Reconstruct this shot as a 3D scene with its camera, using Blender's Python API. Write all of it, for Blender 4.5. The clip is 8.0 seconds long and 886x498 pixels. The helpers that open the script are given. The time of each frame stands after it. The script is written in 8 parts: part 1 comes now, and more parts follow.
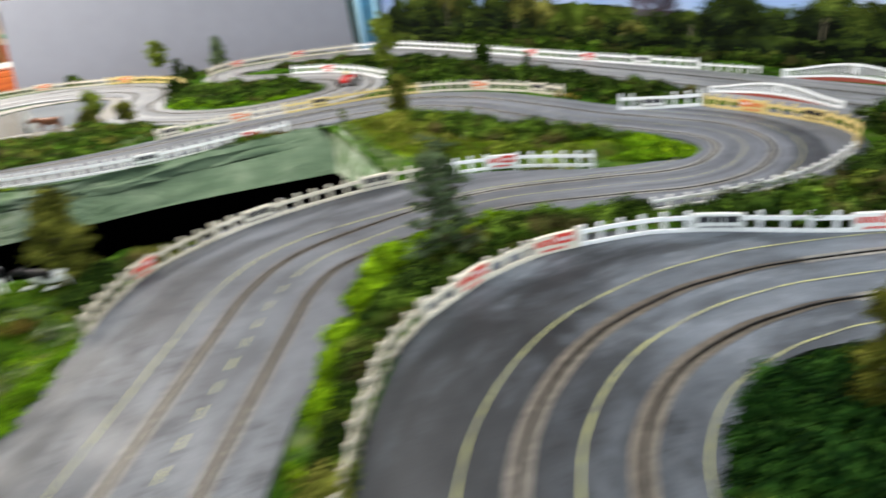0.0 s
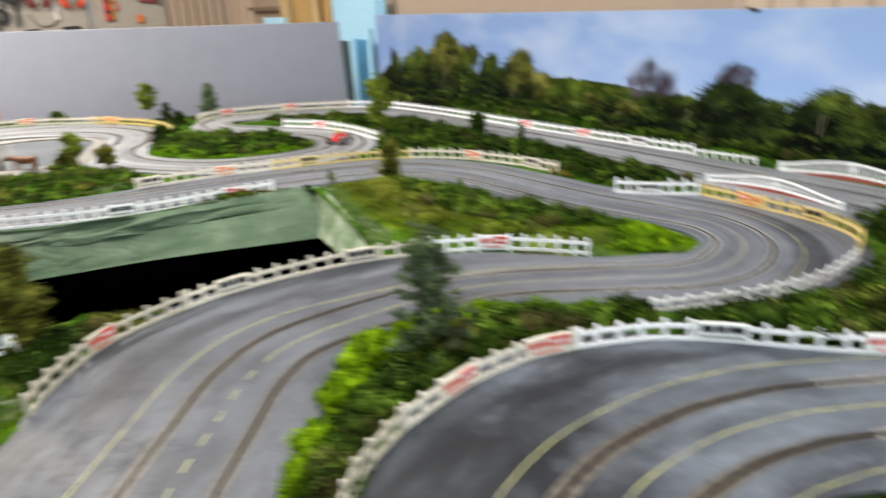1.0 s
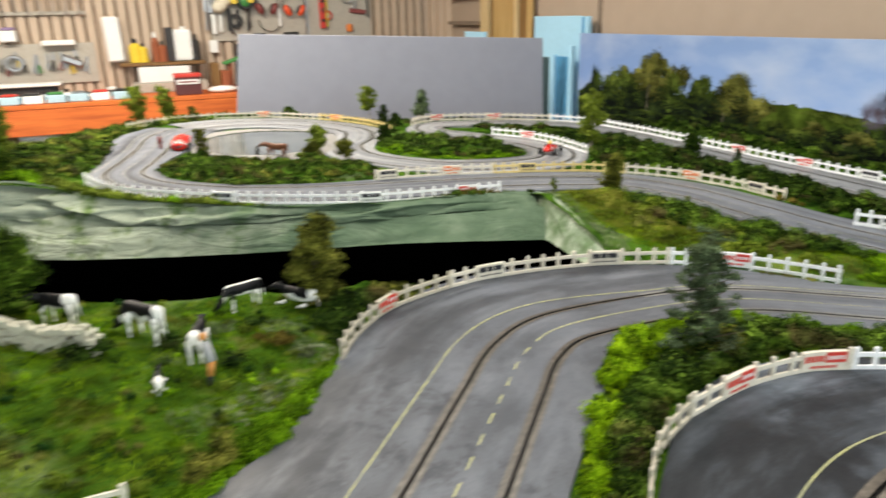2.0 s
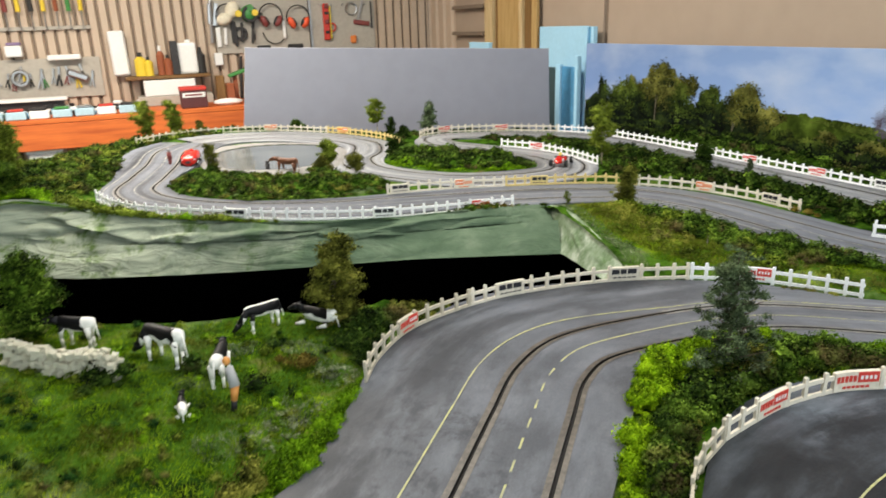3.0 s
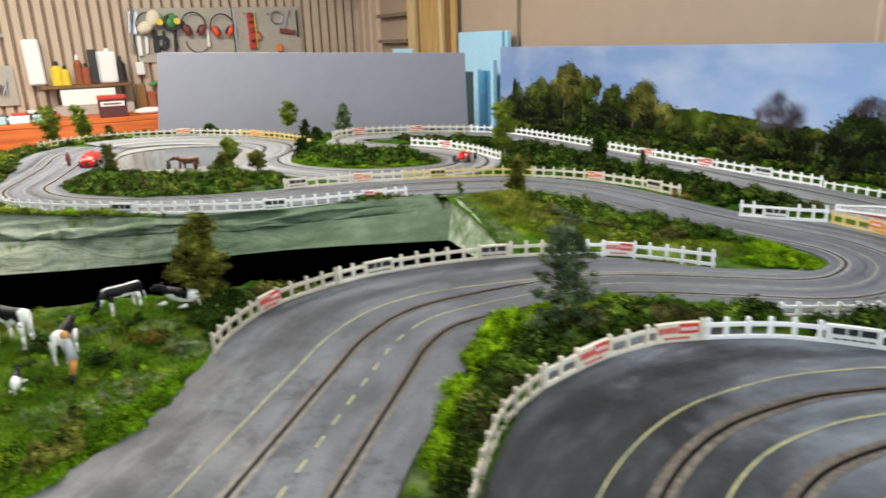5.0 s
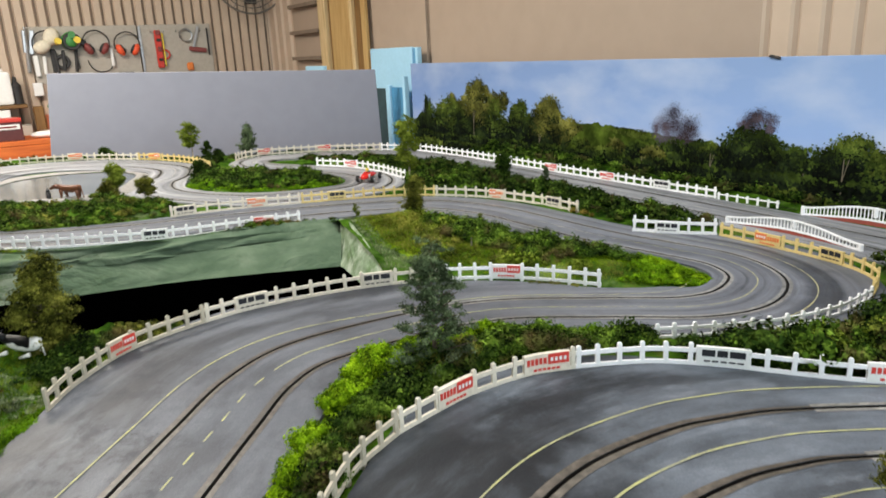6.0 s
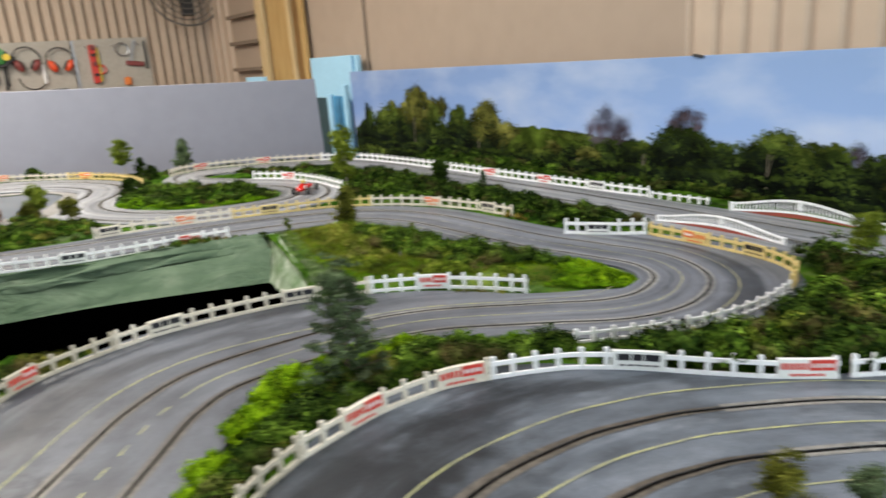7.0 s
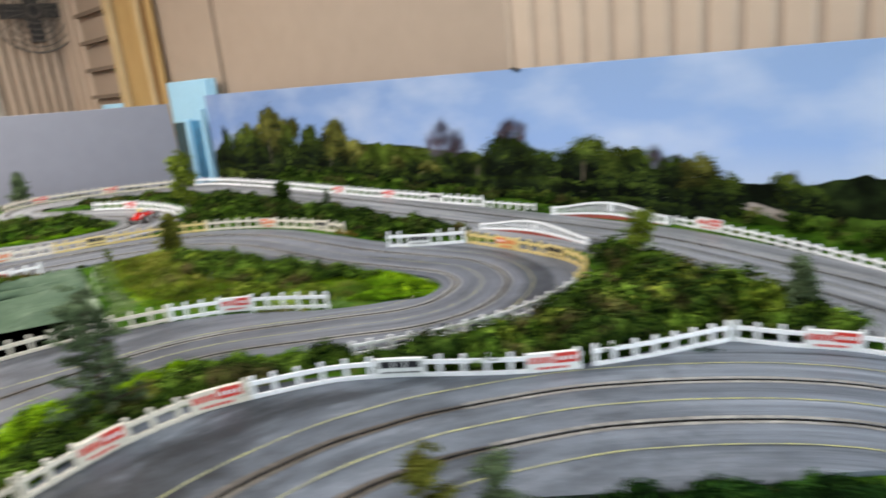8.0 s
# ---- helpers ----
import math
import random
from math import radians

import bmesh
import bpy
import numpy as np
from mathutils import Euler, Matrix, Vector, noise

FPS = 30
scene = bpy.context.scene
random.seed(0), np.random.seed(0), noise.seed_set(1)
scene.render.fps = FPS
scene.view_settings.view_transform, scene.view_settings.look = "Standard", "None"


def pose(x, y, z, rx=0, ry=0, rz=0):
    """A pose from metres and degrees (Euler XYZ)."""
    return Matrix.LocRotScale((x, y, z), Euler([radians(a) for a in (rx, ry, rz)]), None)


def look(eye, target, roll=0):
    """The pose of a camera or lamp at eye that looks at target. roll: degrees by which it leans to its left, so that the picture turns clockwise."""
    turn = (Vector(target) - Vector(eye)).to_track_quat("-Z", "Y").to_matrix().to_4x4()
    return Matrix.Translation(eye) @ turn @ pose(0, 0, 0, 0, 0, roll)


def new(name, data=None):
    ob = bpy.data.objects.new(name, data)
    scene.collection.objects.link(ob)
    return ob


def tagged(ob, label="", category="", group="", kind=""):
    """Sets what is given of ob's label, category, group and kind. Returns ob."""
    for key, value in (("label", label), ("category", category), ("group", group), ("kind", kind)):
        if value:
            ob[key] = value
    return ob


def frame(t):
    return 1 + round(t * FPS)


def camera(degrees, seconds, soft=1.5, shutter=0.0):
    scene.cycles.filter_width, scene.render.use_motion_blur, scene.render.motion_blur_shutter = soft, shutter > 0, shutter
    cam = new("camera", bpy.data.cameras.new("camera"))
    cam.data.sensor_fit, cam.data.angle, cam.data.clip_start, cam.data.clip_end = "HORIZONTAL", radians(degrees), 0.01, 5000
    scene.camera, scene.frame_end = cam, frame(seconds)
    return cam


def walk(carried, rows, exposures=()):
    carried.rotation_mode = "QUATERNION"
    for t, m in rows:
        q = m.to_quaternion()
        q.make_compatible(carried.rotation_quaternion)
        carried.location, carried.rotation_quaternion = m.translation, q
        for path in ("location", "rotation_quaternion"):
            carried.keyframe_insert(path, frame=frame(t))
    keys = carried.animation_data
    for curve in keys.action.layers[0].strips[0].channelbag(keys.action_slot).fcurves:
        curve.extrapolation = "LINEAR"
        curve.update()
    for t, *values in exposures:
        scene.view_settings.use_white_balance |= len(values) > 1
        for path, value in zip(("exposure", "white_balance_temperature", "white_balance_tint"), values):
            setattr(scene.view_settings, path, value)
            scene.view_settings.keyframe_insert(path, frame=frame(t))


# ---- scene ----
cam = camera(65.1, 8.0, soft=1.65, shutter=0.8)
PATH = [
    (0, (0.254, 0.094, 0.835), (0.022, 1.9, 0.007), -8.0),
    (0.5, (0.365, 0.177, 0.821), (0.307, 2.004, 0.009), -7.2),
    (1, (0.238, 0.178, 0.861), (0.071, 2.045, 0.164), -3.4),
    (1.5, (0.104, 0.125, 0.858), (-0.319, 1.97, 0.212), -1.6),
    (2, (0.059, 0.053, 0.864), (-0.509, 1.862, 0.227), -1.3),
    (2.2, (0.044, 0.032, 0.864), (-0.572, 1.826, 0.228), -1.5),
    (3.3, (0.024, 0.076, 0.883), (-0.524, 1.903, 0.281), -2.4),
    (3.5, (0.049, 0.087, 0.877), (-0.479, 1.923, 0.284), -2.8),
    (4, (0.085, 0.094, 0.855), (-0.369, 1.949, 0.261), -1.9),
    (4.2, (0.095, 0.084, 0.851), (-0.363, 1.939, 0.26), -1.7),
    (5.3, (0.252, 0.053, 0.813), (-0.164, 1.923, 0.239), -2.6),
    (5.5, (0.288, 0.083, 0.817), (-0.036, 1.971, 0.243), -2.9),
    (6, (0.283, 0.134, 0.824), (0.016, 2.038, 0.274), -2.6),
    (6.5, (0.285, 0.149, 0.836), (0.005, 2.057, 0.307), -4.3),
    (7, (0.354, 0.165, 0.824), (0.196, 2.084, 0.282), -4.2),
    (7.5, (0.438, 0.171, 0.821), (0.374, 2.094, 0.277), -5.3),
    (8, (0.571, 0.144, 0.81), (0.67, 2.073, 0.29), -6.0),
]
walk(cam, [(t, look(eye, target, roll)) for t, eye, target, roll in PATH], exposures=[(0.0, -0.40, 6350, 9), (0.5, -0.52, 6350, 9), (1.0, -0.38, 6500, 10), (2.0, -0.48, 6700, 8), (4.0, -0.58, 6450, 8), (6.0, -0.57, 6450, 9), (7.0, -0.58, 6450, 10), (8.0, -0.52, 6300, 11)])

import collections

# world, lamps, exposure
C_ROOM = Vector((-1.86, 5.80, 0.0))          # far corner of the room
U_DIR = Vector((0.647, -0.763, 0.0))         # along the right-hand wall, towards the viewer
V_DIR = Vector((0.763, 0.647, 0.0))          # out through the right-hand wall
FLOOR_Z, CEIL_Z = -0.52, 2.30


def room(a, b, z):
    """A place from the room's own axes: a along the right-hand wall, b along the back wall (negative into the room)."""
    p = C_ROOM + U_DIR * a + V_DIR * b
    return Vector((p.x, p.y, z))


ROOM_TURN = math.degrees(math.atan2(U_DIR.y, U_DIR.x))

world = bpy.data.worlds.new("world")
scene.world = world
world.use_nodes = True
world.node_tree.nodes["Background"].inputs["Color"].default_value = (0.80, 0.88, 1.0, 1)
world.node_tree.nodes["Background"].inputs["Strength"].default_value = 0.9


def area_lamp(name, m, sx, sy, power, colour):
    data = bpy.data.lights.new(name, "AREA")
    data.shape, data.size, data.size_y, data.energy, data.color = "RECTANGLE", sx, sy, power, colour
    ob = new(name, data)
    ob.matrix_world = m
    return ob


area_lamp("daylight_opening", look(room(9.3, -2.0, 1.25), room(3.6, -2.0, 0.2)), 3.4, 1.9, 188, (0.83, 0.95, 1.0))
# unseen fill lamp, added overhead to brighten the near and right-hand track
area_lamp("overhead_fill_lamp", look(room(4.5, -1.45, 2.22), room(4.5, -1.46, 0)), 2.6, 0.6, 74, (1.0, 0.98, 0.95))
# unseen lamp, added above the far-left loop to brighten it and the bench side
area_lamp("far_left_fill_lamp", look(room(2.2, -3.0, 2.2), room(2.2, -2.98, 0)), 0.5, 2.6, 255, (1.0, 0.92, 0.82))
scene.view_settings.exposure = 0.0

# ---------------------------------------------------------------- materials


def ramp(nt, src, stops):
    r = nt.nodes.new("ShaderNodeValToRGB")
    els = r.color_ramp.elements
    while len(els) < len(stops):
        els.new(0.5)
    for e, (p, c) in zip(els, stops):
        e.position, e.color = p, (*c, 1)
    nt.links.new(src, r.inputs["Fac"])
    return r.outputs["Color"]


def noise_node(nt, vec, scale, detail=4.0, rough=0.55):
    n = nt.nodes.new("ShaderNodeTexNoise")
    n.inputs["Scale"].default_value, n.inputs["Detail"].default_value, n.inputs["Roughness"].default_value = scale, detail, rough
    nt.links.new(vec, n.inputs["Vector"])
    return n.outputs["Fac"]


def mixed(nt, fac, a, b, mode="MIX"):
    m = nt.nodes.new("ShaderNodeMix")
    m.data_type, m.blend_type = "RGBA", mode
    for sock, v in ((m.inputs["Factor"], fac), (m.inputs["A"], a), (m.inputs["B"], b)):
        if isinstance(v, (int, float)):
            sock.default_value = v
        elif isinstance(v, tuple):
            sock.default_value = (*v, 1)
        else:
            nt.links.new(v, sock)
    return m.outputs["Result"]


def bumped(nt, height, strength, dist):
    b = nt.nodes.new("ShaderNodeBump")
    b.inputs["Strength"].default_value, b.inputs["Distance"].default_value = strength, dist
    nt.links.new(height, b.inputs["Height"])
    return b.outputs["Normal"]


def start_material(name, rough=0.6, metal=0.0, spec=0.4):
    m = bpy.data.materials.new(name)
    m.use_nodes = True
    nt = m.node_tree
    p = nt.nodes["Principled BSDF"]
    p.inputs["Roughness"].default_value, p.inputs["Metallic"].default_value = rough, metal
    p.inputs["Specular IOR Level"].default_value = spec
    tc = nt.nodes.new("ShaderNodeTexCoord")
    return m, nt, p, tc.outputs["Object"], tc.outputs["UV"]


def worn(name, colour, rough=0.6, scale=60.0, depth=0.25, metal=0.0, bump=0.15, spec=0.4, big=None):
    """A painted or plain surface with fine grain, larger stains and a little relief."""
    m, nt, p, vec, uv = start_material(name, rough, metal, spec)
    dark = tuple(c * (1 - depth) for c in colour)
    light = tuple(min(1, c * (1 + depth * 0.5)) for c in colour)
    fine = ramp(nt, noise_node(nt, vec, scale), [(0.3, dark), (0.65, light)])
    coarse = ramp(nt, noise_node(nt, vec, big or scale / 8), [(0.35, tuple(c * (1 - depth * 0.6) for c in colour)), (0.6, colour)])
    nt.links.new(mixed(nt, 0.5, fine, coarse), p.inputs["Base Color"])
    nt.links.new(bumped(nt, noise_node(nt, vec, scale * 2), bump, 0.002), p.inputs["Normal"])
    return m


def foliage(name, dark, mid, light, brown=None, share=0.1, scale=30.0, drifted=0.66):
    """Leaf scatter: every leaf has its own tone, and the tone drifts from clump to clump."""
    m, nt, p, vec, uv = start_material(name, 0.85, 0, 0.05)
    # stops spread wide: random dark and pale tones imitate shaded gaps and lit tops
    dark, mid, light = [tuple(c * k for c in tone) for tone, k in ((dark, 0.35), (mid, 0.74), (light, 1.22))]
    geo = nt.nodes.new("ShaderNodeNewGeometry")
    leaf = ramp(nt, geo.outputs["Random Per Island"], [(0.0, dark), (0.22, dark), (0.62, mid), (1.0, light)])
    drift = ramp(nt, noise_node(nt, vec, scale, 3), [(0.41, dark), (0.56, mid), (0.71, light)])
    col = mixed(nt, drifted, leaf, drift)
    if brown:
        spot = ramp(nt, noise_node(nt, vec, scale * 0.45, 2), [(0.62 - share, (0, 0, 0)), (0.72 - share * 0.5, (1, 1, 1))])
        col = mixed(nt, spot, col, mixed(nt, 0.55, col, brown))
    nt.links.new(col, p.inputs["Base Color"])
    return m


def map_range(nt, src, lo, hi):
    r = nt.nodes.new("ShaderNodeMapRange")
    r.inputs["From Min"].default_value, r.inputs["From Max"].default_value = lo, hi
    nt.links.new(src, r.inputs["Value"])
    return r.outputs[0]


def asphalt(name, tone, stain, pale, smudge=0.6, outer_dark=0.0, worn_from=None, rubber=None):
    """Painted road board: cloudy wash, soft dark smudges dragged along the way of travel, chalky rubs, speckled patches and fine grit.
    UV runs in metres along and across."""
    m, nt, p, vec, uv = start_material(name, 0.5, 0, 0.28)

    def dragged(along, across):
        mp = nt.nodes.new("ShaderNodeMapping")
        mp.inputs["Scale"].default_value = (along, across, 1.0)
        nt.links.new(uv, mp.inputs["Vector"])
        return mp.outputs["Vector"]

    grey = lambda v: (v,) * 3
    dim = tuple(0.6 * a + 0.4 * b for a, b in zip(tone, stain))
    col = ramp(nt, noise_node(nt, vec, 4.2, 6, 0.6), [(0.34, dim), (0.50, tone), (0.66, tuple(c * 1.22 for c in tone))])
    drag = dragged(4.0, 11.0)
    soft = ramp(nt, noise_node(nt, drag, 1.0, 6, 0.62), [(0.40, grey(smudge)), (0.56, grey(0.0))])
    col = mixed(nt, soft, col, stain)
    patch = ramp(nt, noise_node(nt, vec, 2.6, 3, 0.5), [(0.48, grey(0.0)), (0.60, grey(0.9))])
    fleck = ramp(nt, noise_node(nt, vec, 24, 7, 0.72), [(0.50, grey(0.0)), (0.60, grey(0.75))])
    col = mixed(nt, mixed(nt, 1.0, patch, fleck, "MULTIPLY"), col, stain)
    chalk = ramp(nt, noise_node(nt, drag, 1.9, 5, 0.6), [(0.52, grey(0.0)), (0.68, grey(0.60))])
    col = mixed(nt, chalk, col, pale)
    over = nt.nodes.new("ShaderNodeSeparateXYZ")
    nt.links.new(uv, over.inputs[0])
    outside = ramp(nt, over.outputs["Y"], [(0.09, grey(0.0)), (0.17, grey(0.85))])
    blot = ramp(nt, noise_node(nt, drag, 1.3, 7, 0.66), [(0.42, grey(1.0)), (0.58, grey(0.0))])
    col = mixed(nt, mixed(nt, 1.0, outside, blot, "MULTIPLY"), col, stain)
    if worn_from is not None:
        where2 = nt.nodes.new("ShaderNodeMath")
        where2.operation = "SUBTRACT"
        nt.links.new(over.outputs["X"], where2.inputs[0])
        where2.inputs[1].default_value = worn_from
        bend = ramp(nt, where2.outputs[0], [(0.0, grey(0.0)), (0.35, grey(0.72))])
        lines = ramp(nt, noise_node(nt, dragged(1.1, 34.0), 1.0, 6, 0.66), [(0.36, tuple(c * 0.75 for c in stain)), (0.45, tuple(c * 0.95 for c in tone)), (0.54, tuple(c * 1.42 for c in tone)), (0.68, tuple(c * 1.45 for c in pale))])
        col = mixed(nt, bend, col, lines)
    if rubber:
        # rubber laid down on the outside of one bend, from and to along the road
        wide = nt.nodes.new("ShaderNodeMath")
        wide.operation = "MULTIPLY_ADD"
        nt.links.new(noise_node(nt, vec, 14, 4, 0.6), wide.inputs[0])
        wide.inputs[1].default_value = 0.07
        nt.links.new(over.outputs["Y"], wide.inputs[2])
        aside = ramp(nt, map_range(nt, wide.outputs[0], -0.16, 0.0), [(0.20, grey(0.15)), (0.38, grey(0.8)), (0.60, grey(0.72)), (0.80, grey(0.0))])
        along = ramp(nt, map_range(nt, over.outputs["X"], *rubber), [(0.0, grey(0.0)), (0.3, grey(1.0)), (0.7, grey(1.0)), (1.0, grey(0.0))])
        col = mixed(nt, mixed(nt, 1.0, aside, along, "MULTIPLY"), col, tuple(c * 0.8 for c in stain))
    # darker, streaky tone towards the left edge, fading out along the road
    if outer_dark:
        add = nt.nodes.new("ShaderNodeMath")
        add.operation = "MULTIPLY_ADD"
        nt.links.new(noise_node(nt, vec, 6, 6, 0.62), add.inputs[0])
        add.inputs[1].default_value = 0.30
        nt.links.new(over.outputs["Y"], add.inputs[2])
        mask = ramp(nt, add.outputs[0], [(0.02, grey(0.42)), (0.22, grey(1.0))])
        dark_streaks = ramp(nt, noise_node(nt, dragged(6.0, 14.0), 1.0, 8, 0.66), [(0.40, stain), (0.52, tuple(c * 0.14 for c in tone)), (0.68, tuple(c * 0.46 for c in tone))])
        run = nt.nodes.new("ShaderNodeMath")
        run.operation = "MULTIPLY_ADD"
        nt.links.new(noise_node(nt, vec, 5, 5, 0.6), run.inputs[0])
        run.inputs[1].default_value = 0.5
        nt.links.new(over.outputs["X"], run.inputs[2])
        early = ramp(nt, run.outputs[0], [(0.88, grey(outer_dark)), (1.42, grey(0.0))])
        col = mixed(nt, mixed(nt, 1.0, mask, early, "MULTIPLY"), col, dark_streaks)
    grit = ramp(nt, noise_node(nt, vec, 420, 2), [(0.3, grey(0.78)), (0.7, grey(1.0))])
    col = mixed(nt, 1.0, col, grit, "MULTIPLY")
    nt.links.new(col, p.inputs["Base Color"])
    rough = ramp(nt, noise_node(nt, vec, 12, 4), [(0.3, grey(0.36)), (0.7, grey(0.60))])
    nt.links.new(rough, p.inputs["Roughness"])
    nt.links.new(bumped(nt, noise_node(nt, vec, 300, 3), 0.25, 0.0012), p.inputs["Normal"])
    return m


def road_line(name, colour, under, lo, hi):
    """Thin painted line, rubbed away in places down to the road's grey."""
    m, nt, p, vec, uv = start_material(name, 0.6, 0, 0.3)
    rub = ramp(nt, noise_node(nt, vec, 38, 6, 0.7), [(lo, (0, 0, 0)), (hi, (1, 1, 1))])
    nt.links.new(mixed(nt, rub, under, colour), p.inputs["Base Color"])
    return m


def wood(name, dark, light, scale=6.0, axis=2, rough=0.5):
    m, nt, p, vec, uv = start_material(name, rough, 0, 0.35)
    mp = nt.nodes.new("ShaderNodeMapping")
    s = [scale * 6] * 3
    s[axis] = scale * 0.5
    mp.inputs["Scale"].default_value = s
    nt.links.new(vec, mp.inputs["Vector"])
    grain = noise_node(nt, mp.outputs["Vector"], 1.5, 6, 0.6)
    nt.links.new(ramp(nt, grain, [(0.32, dark), (0.62, light)]), p.inputs["Base Color"])
    nt.links.new(bumped(nt, grain, 0.2, 0.002), p.inputs["Normal"])
    return m


M_ROAD = asphalt("road_paint", (0.128, 0.138, 0.162), (0.040, 0.043, 0.052), (0.188, 0.200, 0.228), 0.52, worn_from=1.15, rubber=(1.60, 1.98))
# rear tone lifted so the colour carries the lamplight and grazing sheen there
M_ROAD_REAR = asphalt("road_paint_rear_sheen", (0.225, 0.232, 0.248), (0.085, 0.089, 0.098), (0.40, 0.405, 0.42), 0.45, worn_from=-1.0)
M_ROAD_DARK = asphalt("road_paint_dark_outside", (0.140, 0.162, 0.198), (0.010, 0.012, 0.016), (0.25, 0.28, 0.33), 0.55, 0.98, 1.05)
M_GROOVE = worn("slot_groove", (0.018, 0.016, 0.015), 0.8, 90)
def braid(name, near_tone, far_tone):
    """Brown contact tape, drifting to a paler tone over long stretches."""
    m, nt, p, vec, uv = start_material(name, 0.42, 0, 0.6)
    base = ramp(nt, noise_node(nt, vec, 2.3, 3), [(0.40, near_tone), (0.62, far_tone)])
    fleck = ramp(nt, noise_node(nt, vec, 90, 4, 0.7), [(0.34, (0.55,) * 3), (0.58, (1.15,) * 3), (0.74, (1.9,) * 3)])
    nt.links.new(mixed(nt, 1.0, base, fleck, "MULTIPLY"), p.inputs["Base Color"])
    return m


M_TAPE = braid("slot_tape_brown", (0.066, 0.055, 0.045), (0.112, 0.096, 0.080))
M_TAPE_PALE = braid("slot_tape_worn", (0.082, 0.070, 0.056), (0.132, 0.117, 0.098))
# two paler copies of the tape, with its grazing sheen put into the colour
M_TAPE_FAR = braid("slot_tape_far_sheen", (0.13, 0.126, 0.118), (0.27, 0.262, 0.245))
M_TAPE_LIGHT = braid("slot_tape_bend_sheen", (0.20, 0.194, 0.182), (0.38, 0.37, 0.345))
M_YELLOW = road_line("lane_paint_yellow", (0.48, 0.48, 0.21), (0.27, 0.275, 0.20), 0.38, 0.60)
M_PALE = road_line("lane_paint_pale", (0.46, 0.45, 0.39), (0.20, 0.205, 0.21), 0.40, 0.60)
M_CREAM = road_line("lane_paint_cream", (0.50, 0.48, 0.25), (0.26, 0.26, 0.21), 0.36, 0.56)
M_FENCE_W = worn("fence_white", (0.90, 0.90, 0.91), 0.5, 150, 0.12)
M_FENCE_C = worn("fence_cream", (0.73, 0.67, 0.56), 0.55, 130, 0.25)
M_FENCE_T = worn("fence_tan", (0.52, 0.47, 0.37), 0.6, 130, 0.3)
M_FENCE_Y = worn("fence_yellow", (0.72, 0.56, 0.23), 0.55, 130, 0.2)
M_SIGN_W = worn("sign_white", (0.82, 0.82, 0.80), 0.45, 200, 0.08)
M_SIGN_R = worn("sign_red", (0.62, 0.05, 0.035), 0.45, 200, 0.12)
M_SIGN_O = worn("sign_orange", (0.75, 0.20, 0.06), 0.45, 200, 0.12)
M_SIGN_K = worn("sign_black", (0.015, 0.015, 0.02), 0.45, 200, 0.1)
M_BRICK = worn("bridge_brick_red", (0.33, 0.07, 0.05), 0.7, 220, 0.4)
# near-black colour that stands in for the deep shade under the tables
M_BLACK = worn("under_table_shade", (0.0015, 0.0015, 0.0016), 1.0, 40, 0.2, spec=0.0)
M_STONE = worn("dry_stone", (0.72, 0.68, 0.54), 0.85, 180, 0.4, bump=0.6)
M_BARK = worn("bark", (0.10, 0.075, 0.05), 0.85, 220, 0.4, bump=0.6)
M_BARK_PALE = worn("bark_pale", (0.34, 0.30, 0.24), 0.85, 220, 0.4, bump=0.5)
M_SHORE = worn("pond_shore", (0.26, 0.25, 0.235), 0.85, 120, 0.35)

F_LIME = foliage("hedge_lime", (0.07, 0.15, 0.002), (0.25, 0.47, 0.007), (0.47, 0.68, 0.018), None, scale=40)
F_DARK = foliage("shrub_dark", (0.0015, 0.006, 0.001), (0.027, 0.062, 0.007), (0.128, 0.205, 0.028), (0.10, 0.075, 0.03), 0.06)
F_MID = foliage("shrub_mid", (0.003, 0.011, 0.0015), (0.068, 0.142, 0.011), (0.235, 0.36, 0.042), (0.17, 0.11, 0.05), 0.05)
F_OLIVE = foliage("tree_olive", (0.030, 0.038, 0.005), (0.170, 0.182, 0.026), (0.34, 0.335, 0.060), (0.16, 0.12, 0.05), 0.05)
F_SPRUCE = foliage("tree_dark", (0.055, 0.085, 0.040), (0.130, 0.185, 0.085), (0.23, 0.30, 0.155), (0.10, 0.09, 0.06), 0.06)
F_STRAW = foliage("grass_straw", (0.08, 0.10, 0.008), (0.27, 0.29, 0.035), (0.45, 0.42, 0.095), None, scale=12)
F_VERGE = foliage("verge_green", (0.04, 0.115, 0.002), (0.19, 0.40, 0.008), (0.36, 0.58, 0.020), None, scale=22)
F_LICHEN = foliage("lichen_pale", (0.12, 0.16, 0.06), (0.31, 0.37, 0.19), (0.50, 0.54, 0.36), None, scale=40)
F_FRESH = foliage("tree_fresh", (0.090, 0.130, 0.012), (0.215, 0.285, 0.030), (0.38, 0.46, 0.065), None)
F_GRASS = foliage("grass_blades", (0.085, 0.150, 0.003), (0.285, 0.46, 0.010), (0.46, 0.60, 0.030), (0.17, 0.13, 0.045), 0.03, 14)
F_MOSS = foliage("moss_olive", (0.030, 0.052, 0.004), (0.170, 0.245, 0.018), (0.33, 0.39, 0.050), (0.17, 0.13, 0.05), 0.08)
F_DEEP = foliage("shrub_deep_green", (0.002, 0.014, 0.003), (0.014, 0.055, 0.008), (0.055, 0.135, 0.020), None)
F_GOLD = foliage("shrub_gold", (0.10, 0.07, 0.012), (0.20, 0.15, 0.025), (0.30, 0.24, 0.05), None)

